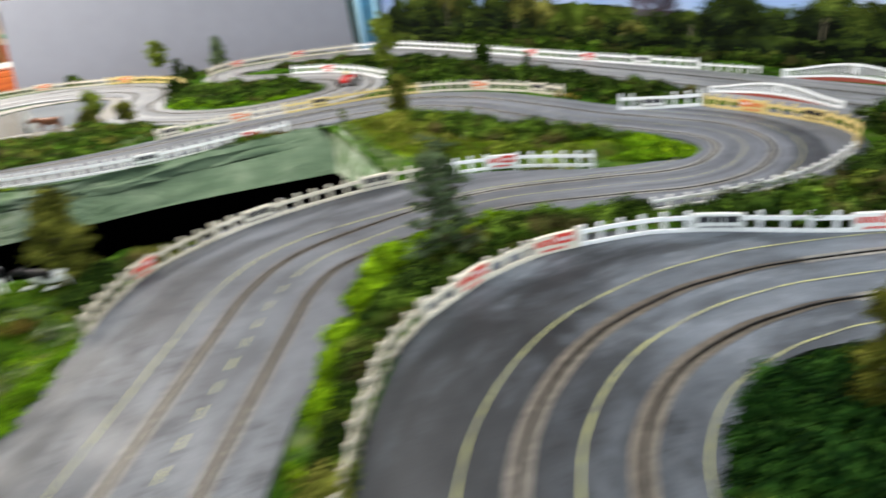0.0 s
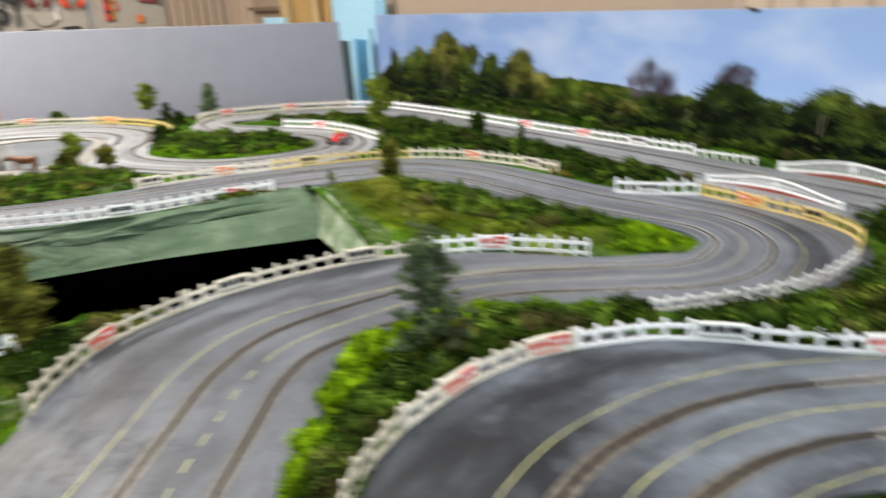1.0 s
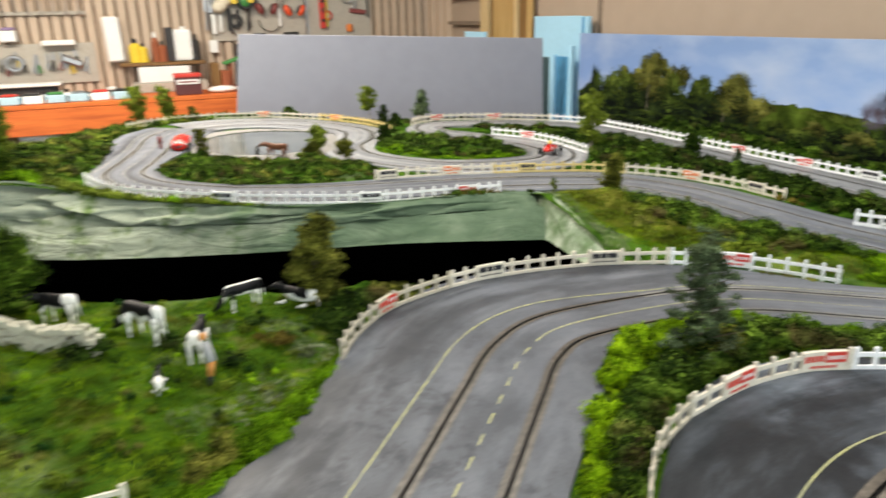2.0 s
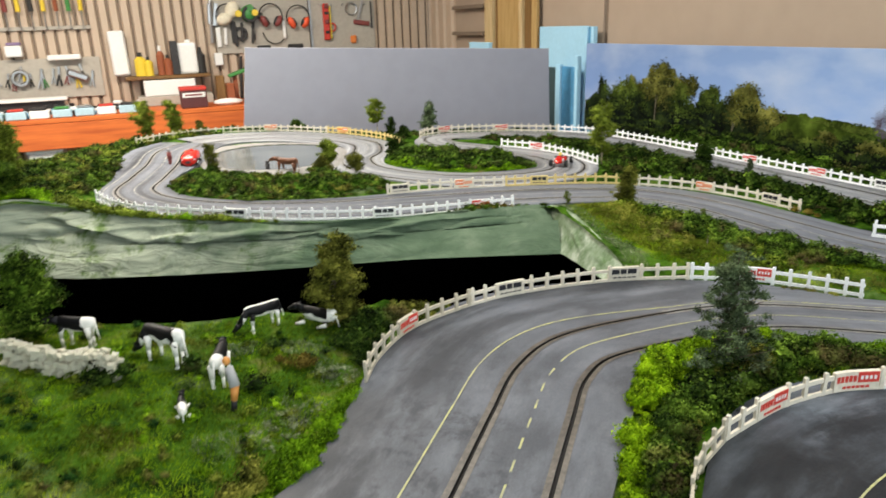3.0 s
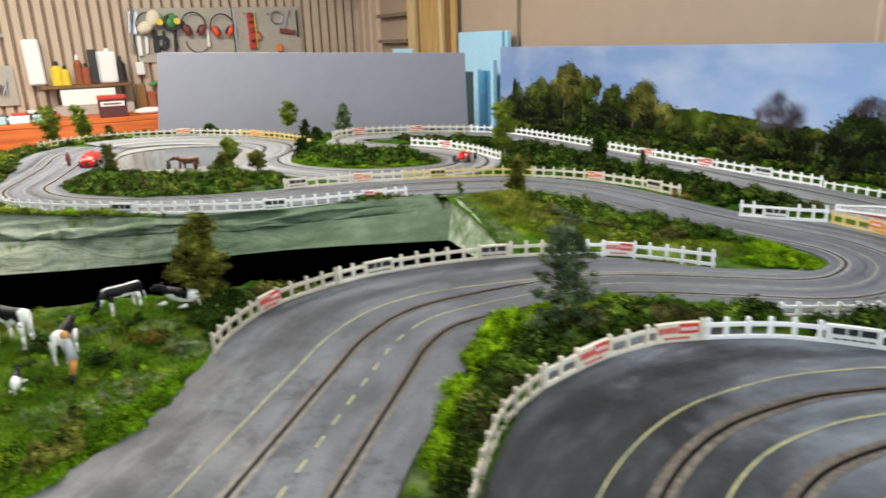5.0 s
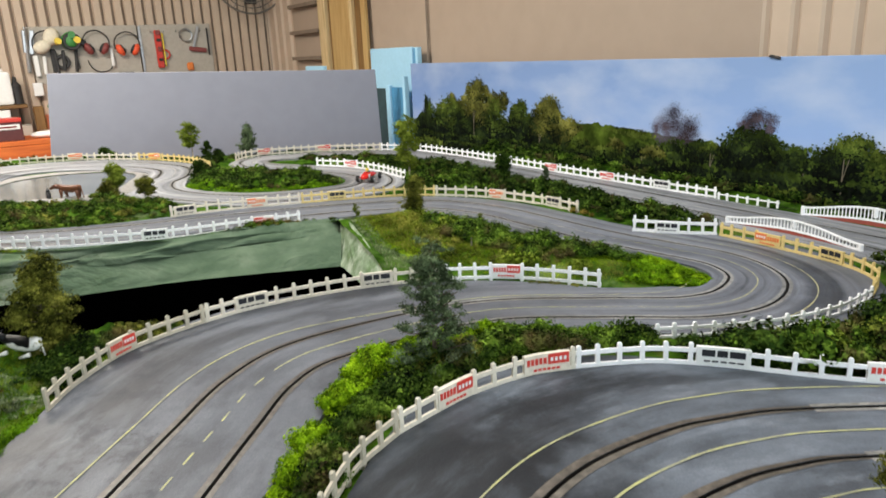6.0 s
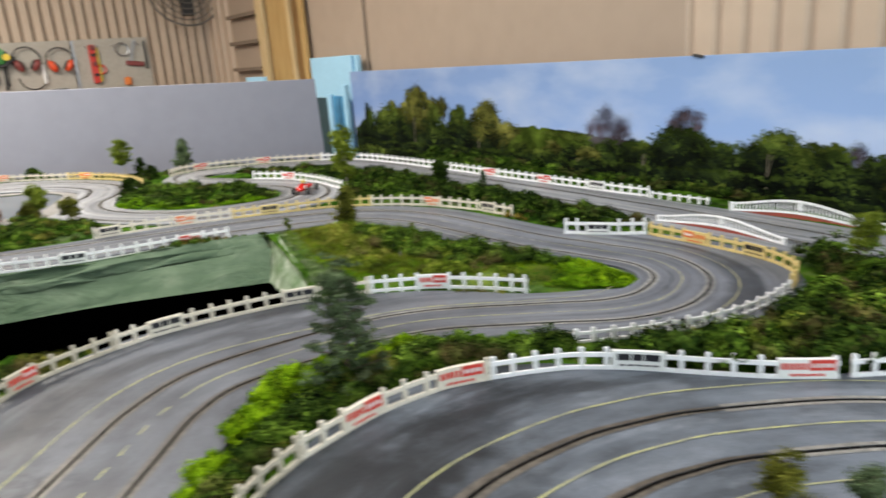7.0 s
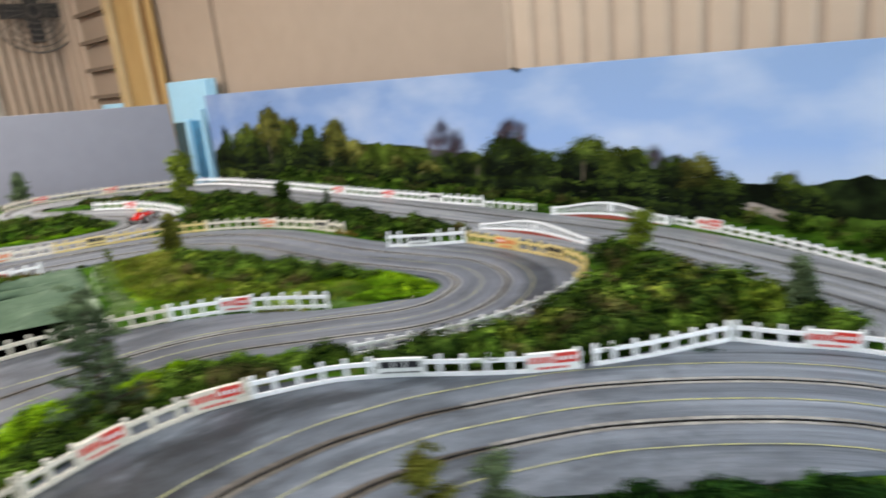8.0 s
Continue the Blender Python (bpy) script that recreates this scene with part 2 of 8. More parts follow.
m, nt, p, vec, uv = start_material("turf", 0.95, 0, 0.02)
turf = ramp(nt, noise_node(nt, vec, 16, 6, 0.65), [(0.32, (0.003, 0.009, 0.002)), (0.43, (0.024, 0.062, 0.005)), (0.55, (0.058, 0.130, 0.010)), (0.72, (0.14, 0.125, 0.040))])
pale = ramp(nt, noise_node(nt, vec, 7, 5, 0.6), [(0.56, (0, 0, 0)), (0.70, (1, 1, 1))])
nt.links.new(mixed(nt, mixed(nt, 0.55, (0, 0, 0), pale), turf, (0.20, 0.23, 0.12)), p.inputs["Base Color"])
nt.links.new(bumped(nt, noise_node(nt, vec, 120, 5, 0.7), 0.8, 0.006), p.inputs["Normal"])
M_TURF = m

m, nt, p, vec, uv = start_material("drape_cloth", 0.9, 0, 0.05)
cl = ramp(nt, noise_node(nt, vec, 9, 5, 0.6), [(0.3, (0.064, 0.102, 0.062)), (0.55, (0.102, 0.146, 0.095)), (0.75, (0.170, 0.215, 0.150))])
sep = nt.nodes.new("ShaderNodeSeparateXYZ")
nt.links.new(vec, sep.inputs[0])
end = nt.nodes.new("ShaderNodeMath")
end.operation = "MULTIPLY_ADD"
nt.links.new(noise_node(nt, vec, 6, 6, 0.65), end.inputs[0])
end.inputs[1].default_value = -1.1
nt.links.new(sep.outputs["X"], end.inputs[2])
shift = nt.nodes.new("ShaderNodeMath")
shift.operation = "ADD"
nt.links.new(end.outputs[0], shift.inputs[0])
shift.inputs[1].default_value = 1.78
plaster = ramp(nt, shift.outputs[0], [(0.02, (0.85,) * 3), (0.42, (0, 0, 0))])
flock = ramp(nt, noise_node(nt, vec, 11, 6, 0.7), [(0.52, (0, 0, 0)), (0.62, (0.9,) * 3)])
cl = mixed(nt, plaster, cl, mixed(nt, flock, (0.40, 0.44, 0.34), (0.10, 0.17, 0.03)))
nt.links.new(cl, p.inputs["Base Color"])
crease = nt.nodes.new("ShaderNodeMapping")
crease.inputs["Scale"].default_value = (5.0, 5.0, 17.0)
crease.inputs["Rotation"].default_value = (0.0, 0.22, 0.0)
nt.links.new(vec, crease.inputs["Vector"])
fold_ = nt.nodes.new("ShaderNodeTexNoise")
fold_.inputs["Scale"].default_value, fold_.inputs["Detail"].default_value, fold_.inputs["Distortion"].default_value = 1.0, 4.0, 1.4
nt.links.new(crease.outputs["Vector"], fold_.inputs["Vector"])
nt.links.new(bumped(nt, fold_.outputs["Fac"], 0.70, 0.036), p.inputs["Normal"])
M_CLOTH = m

m, nt, p, vec, uv = start_material("pale_cloth", 0.9, 0, 0.1)
cl = ramp(nt, noise_node(nt, vec, 14, 6, 0.7), [(0.34, (0.10, 0.16, 0.07)), (0.50, (0.22, 0.28, 0.19)), (0.66, (0.48, 0.52, 0.43))])
nt.links.new(cl, p.inputs["Base Color"])
nt.links.new(bumped(nt, noise_node(nt, vec, 80, 4), 0.5, 0.004), p.inputs["Normal"])
M_CLOTH_PALE = m

m, nt, p, vec, uv = start_material("pond_resin", 0.12, 0, 0.5)
nt.links.new(ramp(nt, noise_node(nt, vec, 9, 5), [(0.35, (0.10, 0.115, 0.12)), (0.65, (0.17, 0.185, 0.19))]), p.inputs["Base Color"])
nt.links.new(bumped(nt, noise_node(nt, vec, 60, 3), 0.1, 0.002), p.inputs["Normal"])
M_WATER = m

M_PANEL = worn("grey_board", (0.285, 0.292, 0.345), 0.8, 14, 0.07, bump=0.05, spec=0.2)
M_WALL = worn("wall_beige", (0.385, 0.300, 0.230), 0.55, 10, 0.07, bump=0.05, spec=0.3)
# dark tone for the unseen left wall, chosen to weaken its bounce light
M_WALL_DIM = worn("wall_unseen_dark", (0.16, 0.13, 0.10), 0.8, 10, 0.15, bump=0.05, spec=0.2)
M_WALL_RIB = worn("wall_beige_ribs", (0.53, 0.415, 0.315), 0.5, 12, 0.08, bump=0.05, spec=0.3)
# darkened wall beige: shade painted on rib channel floors; also joint and slot strips
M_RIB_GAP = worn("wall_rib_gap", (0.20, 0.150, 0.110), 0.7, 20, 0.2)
M_CEIL = worn("ceiling_white", (0.72, 0.70, 0.66), 0.8, 10, 0.06)
M_FLOOR = worn("floor_concrete", (0.22, 0.21, 0.20), 0.7, 14, 0.3)
M_PEG = worn("pegboard_grey", (0.42, 0.385, 0.33), 0.7, 40, 0.15)
M_PINE = wood("pine", (0.42, 0.29, 0.13), (0.62, 0.47, 0.26))
M_PLY = wood("plywood", (0.36, 0.22, 0.075), (0.48, 0.32, 0.13))
M_PLY_DARK = wood("plywood_dark", (0.13, 0.065, 0.02), (0.22, 0.12, 0.04))
M_BENCH = wood("bench_redwood", (0.44, 0.090, 0.020), (0.66, 0.165, 0.035), 4, 0, 0.65)
M_FOAM = worn("foam_pale_blue", (0.36, 0.62, 0.80), 0.7, 50, 0.08)
M_FOAM_DEEP = worn("foam_deep_blue", (0.075, 0.28, 0.50), 0.6, 30, 0.25)
M_FOAM_TEAL = worn("foam_teal_dark", (0.030, 0.065, 0.075), 0.6, 30, 0.3)
M_STEEL = worn("steel", (0.45, 0.45, 0.46), 0.35, 90, 0.25, 0.9)
M_DARK = worn("dark_plastic", (0.03, 0.028, 0.028), 0.5, 90, 0.3)
M_RED = worn("red_plastic", (0.55, 0.045, 0.03), 0.4, 90, 0.15)
M_REDDARK = worn("dark_red_plastic", (0.22, 0.05, 0.045), 0.45, 90, 0.2)
M_ORANGE = worn("orange_plastic", (0.75, 0.22, 0.05), 0.45, 90, 0.15)
M_YELLOWP = worn("yellow_plastic", (0.75, 0.55, 0.05), 0.45, 90, 0.15)
M_GREENP = worn("green_plastic", (0.06, 0.24, 0.06), 0.45, 90, 0.2)
M_WHITEP = worn("white_plastic", (0.80, 0.80, 0.78), 0.45, 90, 0.08)
M_BLUEP = worn("blue_plastic", (0.12, 0.28, 0.42), 0.45, 90, 0.2)
M_BLUEPALE = worn("pale_blue_plastic", (0.42, 0.58, 0.66), 0.4, 90, 0.15)
M_PURPLE = worn("purple_plastic", (0.24, 0.17, 0.30), 0.5, 90, 0.2)
M_BROWNP = worn("brown_bottle", (0.30, 0.09, 0.04), 0.4, 90, 0.2)
M_CARRED = worn("car_red_gloss", (0.60, 0.018, 0.012), 0.18, 120, 0.06, bump=0.0, spec=0.6)
M_TYRE = worn("tyre_rubber", (0.02, 0.02, 0.02), 0.8, 200, 0.2)
M_CHROME = worn("wheel_silver", (0.62, 0.62, 0.62), 0.25, 200, 0.1, 0.9)
M_HELMET = worn("helmet_yellow", (0.75, 0.60, 0.12), 0.4, 200, 0.1)
M_HORSE = worn("toy_horse_brown", (0.14, 0.05, 0.022), 0.5, 120, 0.3)
M_FIGURE = worn("toy_figure_grey", (0.36, 0.36, 0.37), 0.6, 120, 0.15)
M_FIG_ORANGE = worn("toy_figure_orange", (0.62, 0.27, 0.07), 0.6, 120, 0.15)

def hide(name, length, belly=0.47, rump=-0.40, stripe=True, shift=0.0):
    """Painted toy hide: a black saddle and head over white belly, legs, rump and backbone, with uneven borders."""
    m, nt, p, vec, uv = start_material(name, 0.5, 0, 0.2)
    mp = nt.nodes.new("ShaderNodeMapping")
    mp.inputs["Scale"].default_value = (1 / length,) * 3
    nt.links.new(vec, mp.inputs["Vector"])
    sep = nt.nodes.new("ShaderNodeSeparateXYZ")
    nt.links.new(mp.outputs["Vector"], sep.inputs[0])
    place = nt.nodes.new("ShaderNodeMapping")
    place.inputs["Location"].default_value = (shift, shift * 0.7, shift * 1.3)
    nt.links.new(mp.outputs["Vector"], place.inputs["Vector"])
    wob = noise_node(nt, place.outputs["Vector"], 2.6, 1.5, 0.45)

    def calc(op, a, b, c=None):
        n = nt.nodes.new("ShaderNodeMath")
        n.operation = op
        for sock, v in zip(n.inputs, (a, b, c)):
            if v is None:
                continue
            if isinstance(v, (int, float)):
                sock.default_value = v
            else:
                nt.links.new(v, sock)
        return n.outputs[0]

    above = calc("GREATER_THAN", calc("MULTIPLY_ADD", wob, 0.55, sep.outputs["Z"]), belly + 0.275)
    ahead = calc("GREATER_THAN", calc("MULTIPLY_ADD", wob, 0.5, sep.outputs["X"]), rump + 0.25)
    black = calc("MULTIPLY", above, ahead)
    if stripe:
        side = calc("ABSOLUTE", sep.outputs["Y"], None)
        top = calc("MULTIPLY", calc("GREATER_THAN", sep.outputs["Z"], belly + 0.235), calc("LESS_THAN", calc("MULTIPLY_ADD", wob, 0.10, side), 0.092))
        black = calc("MULTIPLY", black, calc("SUBTRACT", 1.0, top))
    face = calc("GREATER_THAN", calc("MULTIPLY_ADD", wob, 0.12, sep.outputs["X"]), 0.60)
    black = calc("MAXIMUM", black, face)
    nt.links.new(mixed(nt, black, (0.84, 0.82, 0.78), (0.005, 0.005, 0.006)), p.inputs["Base Color"])
    return m


M_COW = hide("toy_cow_hide", 0.084, 0.50, -0.36, True, 0.3)
M_COW_BROW = hide("toy_cow_hide_brow", 0.066, 0.44, -0.60, True, 1.7)
M_COW_DARK = hide("toy_cow_hide_lying", 0.074, 0.27, -0.30, False, 2.9)
M_COW_WALL = hide("toy_cow_hide_wall", 0.074, 0.45, -0.30, False, 4.1)
M_COW_PALE = hide("toy_cow_hide_pale", 0.070, 0.56, -0.20, False, 5.3)
M_CALF = hide("toy_calf_hide", 0.046, 0.26, -0.10, False, 6.1)

# ---------------------------------------------------------------- mesh helpers


def link_mesh(name, verts, faces, mats, parent=None, label="", midx=None, uvs=None, smooth=False):
    me = bpy.data.meshes.new(name)
    me.from_pydata([tuple(v) for v in verts], [], [tuple(f) for f in faces])
    for mt in mats if isinstance(mats, (list, tuple)) else [mats]:
        me.materials.append(mt)
    if midx is not None:
        me.polygons.foreach_set("material_index", np.asarray(midx, dtype=np.int32))
    if uvs is not None:
        layer = me.uv_layers.new(name="UVMap")
        idx = np.zeros(len(me.loops), dtype=np.int32)
        me.loops.foreach_get("vertex_index", idx)
        layer.data.foreach_set("uv", np.asarray(uvs, dtype=np.float32)[idx].ravel())
    if smooth:
        me.polygons.foreach_set("use_smooth", np.ones(len(me.polygons), dtype=bool))
    me.update()
    ob = new(name, me)
    if parent is not None:
        ob.parent = parent
    if label:
        ob["label"] = label
    return ob


def part(name, bm, mat, parent=None, label="", smooth=False, m=None):
    me = bpy.data.meshes.new(name)
    if smooth:
        for f in bm.faces:
            f.smooth = True
    bm.to_mesh(me)
    bm.free()
    for mt in mat if isinstance(mat, (list, tuple)) else [mat]:
        me.materials.append(mt)
    ob = new(name, me)
    if parent is not None:
        ob.parent = parent
    if m is not None:
        ob.matrix_local = m
    if label:
        ob["label"] = label
    return ob


def shared(name, me, parent, m):
    ob = new(name, me)
    ob.parent = parent
    ob.matrix_local = m
    return ob


def empty(name, m, label="", category="", group="", kind=""):
    ob = new(name)
    ob.matrix_world = m
    ob.empty_display_size = 0.05
    return tagged(ob, label, category, group, kind)


def box(sx, sy, sz, bevel=0.0, at=(0, 0, 0), bm=None, seg=1):
    """A box of that size whose base centre is at the given place, with softened edges."""
    bm = bm or bmesh.new()
    m = Matrix.Translation((at[0], at[1], at[2] + sz / 2)) @ Matrix.Diagonal((sx, sy, sz, 1))
    made = bmesh.ops.create_cube(bm, size=1.0, matrix=m)["verts"]
    if bevel:
        edges = list({e for v in made for e in v.link_edges})
        bmesh.ops.bevel(bm, geom=edges, offset=bevel, segments=seg, affect="EDGES", profile=0.6)
    return bm


def rod(a, b, r0, r1=None, n=8, bm=None, caps=True):
    """A tapered rod from a to b."""
    bm = bm or bmesh.new()
    a, b = Vector(a), Vector(b)
    d = b - a
    m = Matrix.Translation((a + b) / 2) @ d.to_track_quat("Z", "Y").to_matrix().to_4x4()
    bmesh.ops.create_cone(bm, cap_ends=caps, segments=n, radius1=r0, radius2=r0 if r1 is None else r1, depth=d.length, matrix=m)
    return bm


def ball(at, r, bm=None, scale=(1, 1, 1), sub=2, turn=None):
    bm = bm or bmesh.new()
    m = Matrix.Translation(at) @ (turn or Matrix()) @ Matrix.Diagonal((*[r * s for s in scale], 1))
    bmesh.ops.create_icosphere(bm, subdivisions=sub, radius=1.0, matrix=m)
    return bm


def ring(at, r, tube, n=24, k=6, turn=None, arc=1.0, bm=None):
    """A ring, or an arc of one, in the local xz plane."""
    bm = bm or bmesh.new()
    turn = turn or Matrix()
    loops = []
    steps = n if arc >= 1 else n + 1
    for i in range(steps):
        a = 2 * math.pi * arc * i / n
        row = []
        for j in range(k):
            b = 2 * math.pi * j / k
            rr = r + tube * math.cos(b)
            row.append(bm.verts.new(Matrix.Translation(at) @ turn @ Vector((rr * math.cos(a), tube * math.sin(b), rr * math.sin(a)))))
        loops.append(row)
    for i in range(n):
        p0, p1 = loops[i], loops[(i + 1) % len(loops)]
        for j in range(k):
            bm.faces.new((p0[j], p0[(j + 1) % k], p1[(j + 1) % k], p1[j]))
    return bm


def crom(pts, step=0.012, closed=False):
    """A smooth line through the given places, at an even step. Any number of columns."""
    P = np.asarray(pts, float)
    if closed:
        P = np.vstack([P[-1], P, P[0], P[1]])
    else:
        P = np.vstack([2 * P[0] - P[1], P, 2 * P[-1] - P[-2]])
    out = []
    for a, b, c, d in zip(P[:-3], P[1:-2], P[2:-1], P[3:]):
        n = max(2, int(np.linalg.norm((c - b)[:2]) / 0.004))
        t = np.linspace(0, 1, n, endpoint=False)[:, None]
        out.append(0.5 * (2 * b + (c - a) * t + (2 * a - 5 * b + 4 * c - d) * t**2 + (3 * b - a - 3 * c + d) * t**3))
    out.append(P[-2][None])
    Q = np.vstack(out)
    s = np.r_[0, np.cumsum(np.linalg.norm(np.diff(Q[:, :2], axis=0), axis=1))]
    g = np.linspace(0, s[-1], max(2, int(round(s[-1] / step)) + 1))
    return np.stack([np.interp(g, s, Q[:, k]) for k in range(Q.shape[1])], 1)


def lefts(Q):
    t = np.gradient(Q[:, :2], axis=0)
    t /= np.linalg.norm(t, axis=1)[:, None] + 1e-12
    return np.stack([-t[:, 1], t[:, 0]], 1)


def inside(x, y, poly):
    x, y = np.asarray(x, float), np.asarray(y, float)
    res = np.zeros(x.shape, bool)
    for (x0, y0), (x1, y1) in zip(poly, np.roll(poly, -1, axis=0)):
        hit = ((y0 > y) != (y1 > y)) & (x < (x1 - x0) * (y - y0) / (y1 - y0 + 1e-12) + x0)
        res ^= hit
    return res


def H(x, y):
    """Height of the road board: nearly level, a low crown at the near bend, falling a little to the right."""
    x, y = np.asarray(x, float), np.asarray(y, float)
    s = np.clip((y - 1.0) / 0.4, 0, 1)
    front = 0.385 + 0.012 * np.exp(-((x - 0.22) / 0.2) ** 2) - 0.035 * np.clip(x - 0.45, 0, None)
    return front * (1 - s) + (0.385 - 0.03 * x) * s


# ---------------------------------------------------------------- roads: x, y, width left, width right of the lane centre
MAIN = [
    (-0.125, 0.20, 0.31, 0.12), (-0.119, 0.55, 0.255, 0.118), (-0.116, 0.68, 0.230, 0.115), (-0.112, 0.85, 0.252, 0.125), (-0.105, 0.98, 0.272, 0.125), (-0.062, 1.085, 0.262, 0.11),
    (0.07, 1.195, 0.222, 0.085), (0.22, 1.272, 0.178, 0.090), (0.42, 1.305, 0.115, 0.125), (0.56, 1.325, 0.115, 0.13), (0.657, 1.388, 0.085, 0.17),
    (0.715, 1.505, 0.085, 0.225), (0.682, 1.622, 0.09, 0.22), (0.57, 1.71, 0.09, 0.18), (0.44, 1.80, 0.11, 0.135), (0.28, 1.95, 0.13, 0.13),
    (0.14, 2.07, 0.125, 0.125), (-0.03, 2.13, 0.11, 0.11), (-0.20, 2.09, 0.11, 0.12), (-0.36, 2.02, 0.115, 0.115), (-0.60, 1.88, 0.11, 0.11),
    (-0.82, 1.745, 0.125, 0.095), (-1.06, 1.655, 0.105, 0.085), (-1.30, 1.645, 0.11, 0.09), (-1.47, 1.73, 0.10, 0.10), (-1.56, 1.90, 0.11, 0.09),
    (-1.66, 2.10, 0.145, 0.13), (-1.79, 2.32, 0.165, 0.155), (-1.83, 2.52, 0.15, 0.14),
]
REAR = [
    (-1.83, 2.52, 0.15, 0.14), (-1.75, 2.67, 0.14, 0.13), (-1.58, 2.775, 0.13, 0.13), (-1.35, 2.79, 0.115, 0.13), (-1.15, 2.71, 0.11, 0.11),
    (-1.06, 2.55, 0.10, 0.09), (-1.04, 2.40, 0.10, 0.09), (-0.95, 2.26, 0.09, 0.10), (-0.78, 2.18, 0.09, 0.08), (-0.58, 2.17, 0.10, 0.10),
    (-0.40, 2.25, 0.11, 0.10), (-0.28, 2.38, 0.11, 0.10), (-0.28, 2.53, 0.11, 0.10), (-0.37, 2.65, 0.10, 0.10), (-0.52, 2.71, 0.10, 0.08),
    (-0.70, 2.75, 0.10, 0.08), (-0.84, 2.82, 0.11, 0.06), (-0.885, 2.92, 0.08, 0.05), (-0.80, 3.01, 0.09, 0.06), (-0.60, 3.10, 0.10, 0.09),
    (-0.36, 3.13, 0.11, 0.10), (-0.16, 3.06, 0.12, 0.10), (0.06, 2.86, 0.12, 0.11), (0.30, 2.60, 0.125, 0.11), (0.62, 2.27, 0.13, 0.13),
    (0.90, 1.97, 0.135, 0.13), (1.12, 1.71, 0.145, 0.145), (1.26, 1.45, 0.15, 0.15), (1.37, 1.15, 0.15, 0.15), (1.44, 0.75, 0.15, 0.15),
]
NEAR = [
    (0.275, 0.10, 0.186, 0.12), (0.276, 0.40, 0.190, 0.12), (0.282, 0.54, 0.200, 0.12), (0.308, 0.635, 0.232, 0.12), (0.37, 0.745, 0.288, 0.12),
    (0.45, 0.83, 0.268, 0.125), (0.52, 0.878, 0.225, 0.140), (0.60, 0.91, 0.170, 0.165), (0.74, 0.927, 0.116, 0.188), (0.85, 0.92, 0.140, 0.188),
    (0.955, 0.905, 0.185, 0.178), (1.035, 0.885, 0.195, 0.158), (1.11, 0.85, 0.17, 0.145), (1.20, 0.77, 0.16, 0.14), (1.26, 0.62, 0.15, 0.14), (1.28, 0.30, 0.14, 0.14),
]
LANE = 0.0525


def eased(Q, at, by):
    """Slides the lane centre sideways along its way, while the road's edges stay."""
    s = np.r_[0, np.cumsum(np.linalg.norm(np.diff(Q[:, :2], axis=0), axis=1))]
    d = np.interp(s, at, by)
    d = np.convolve(np.pad(d, 6, mode="edge"), np.ones(13) / 13, "valid")
    out = Q.copy()
    out[:, :2] += lefts(Q) * d[:, None]
    out[:, 2] -= d
    out[:, 3] += d
    return out


ROADS = {"main": eased(crom(MAIN), [0, 0.82, 1.0, 1.25], [0, 0, -0.009, 0]), "rear": crom(REAR), "near": eased(crom(NEAR), [0, 0.40, 0.62, 0.71, 0.80, 0.92, 1.05, 1.20], [0, -0.004, 0.008, 0, -0.009, -0.019, -0.013, -0.001])}
ROAD_ALL = np.vstack(list(ROADS.values()))
ROAD_LEFT = np.vstack([lefts(q) for q in ROADS.values()])


def beyond_road(x, y):
    """How far a place lies outside the nearest road's edge (negative on the road)."""
    x, y = np.atleast_1d(np.asarray(x, float)), np.atleast_1d(np.asarray(y, float))
    out = np.empty(x.shape)
    for k in range(0, len(x), 4000):
        dx = x[k:k + 4000, None] - ROAD_ALL[None, :, 0]
        dy = y[k:k + 4000, None] - ROAD_ALL[None, :, 1]
        d = np.hypot(dx, dy)
        side = dx * ROAD_LEFT[None, :, 0] + dy * ROAD_LEFT[None, :, 1]
        w = np.where(side > 0, ROAD_ALL[None, :, 2], ROAD_ALL[None, :, 3])
        out[k:k + 4000] = (d - w).min(1)
    return out


def wobble(x, y, f, seed=0.0):
    return np.array([noise.noise((a * f + seed, b * f - seed, seed)) for a, b in zip(np.ravel(x), np.ravel(y))]).reshape(np.shape(x))


def land(x, y):
    """Height of the modelled ground beside the roads."""
    x, y = np.atleast_1d(np.asarray(x, float)), np.atleast_1d(np.asarray(y, float))
    d = np.clip(beyond_road(x, y), 0, None)
    rise = np.where(y > 1.15, 0.20, 0.07)
    rise = np.where(((x < -1.05) & (y > 1.95)) | ((x < 0.1) & (y > 2.95)), 0.02, rise)
    hills = np.minimum(d, 0.13) * rise + np.clip(d / 0.04, 0, 1) * (0.010 * wobble(x, y, 9) + 0.004 * wobble(x, y, 31, 5.0))
    mere = np.array(POND_LINE)
    wet = inside(x, y, mere.mean(0) + (mere - mere.mean(0)) * 1.30)
    fall = np.clip(-1.98 - x, 0, 1) * 0.16 * np.clip((y - 1.2) / 0.4, 0, 1)
    return H(x, y) - 0.005 + np.where(wet, -0.004, hills) - fall


POND = [(-1.40, 2.10), (-1.56, 2.26), (-1.62, 2.42), (-1.53, 2.56), (-1.34, 2.60), (-1.20, 2.53), (-1.14, 2.40), (-1.10, 2.24), (-1.16, 2.13), (-1.28, 2.09)]
POND_LINE = crom(POND, 0.02, closed=True)[:-1]


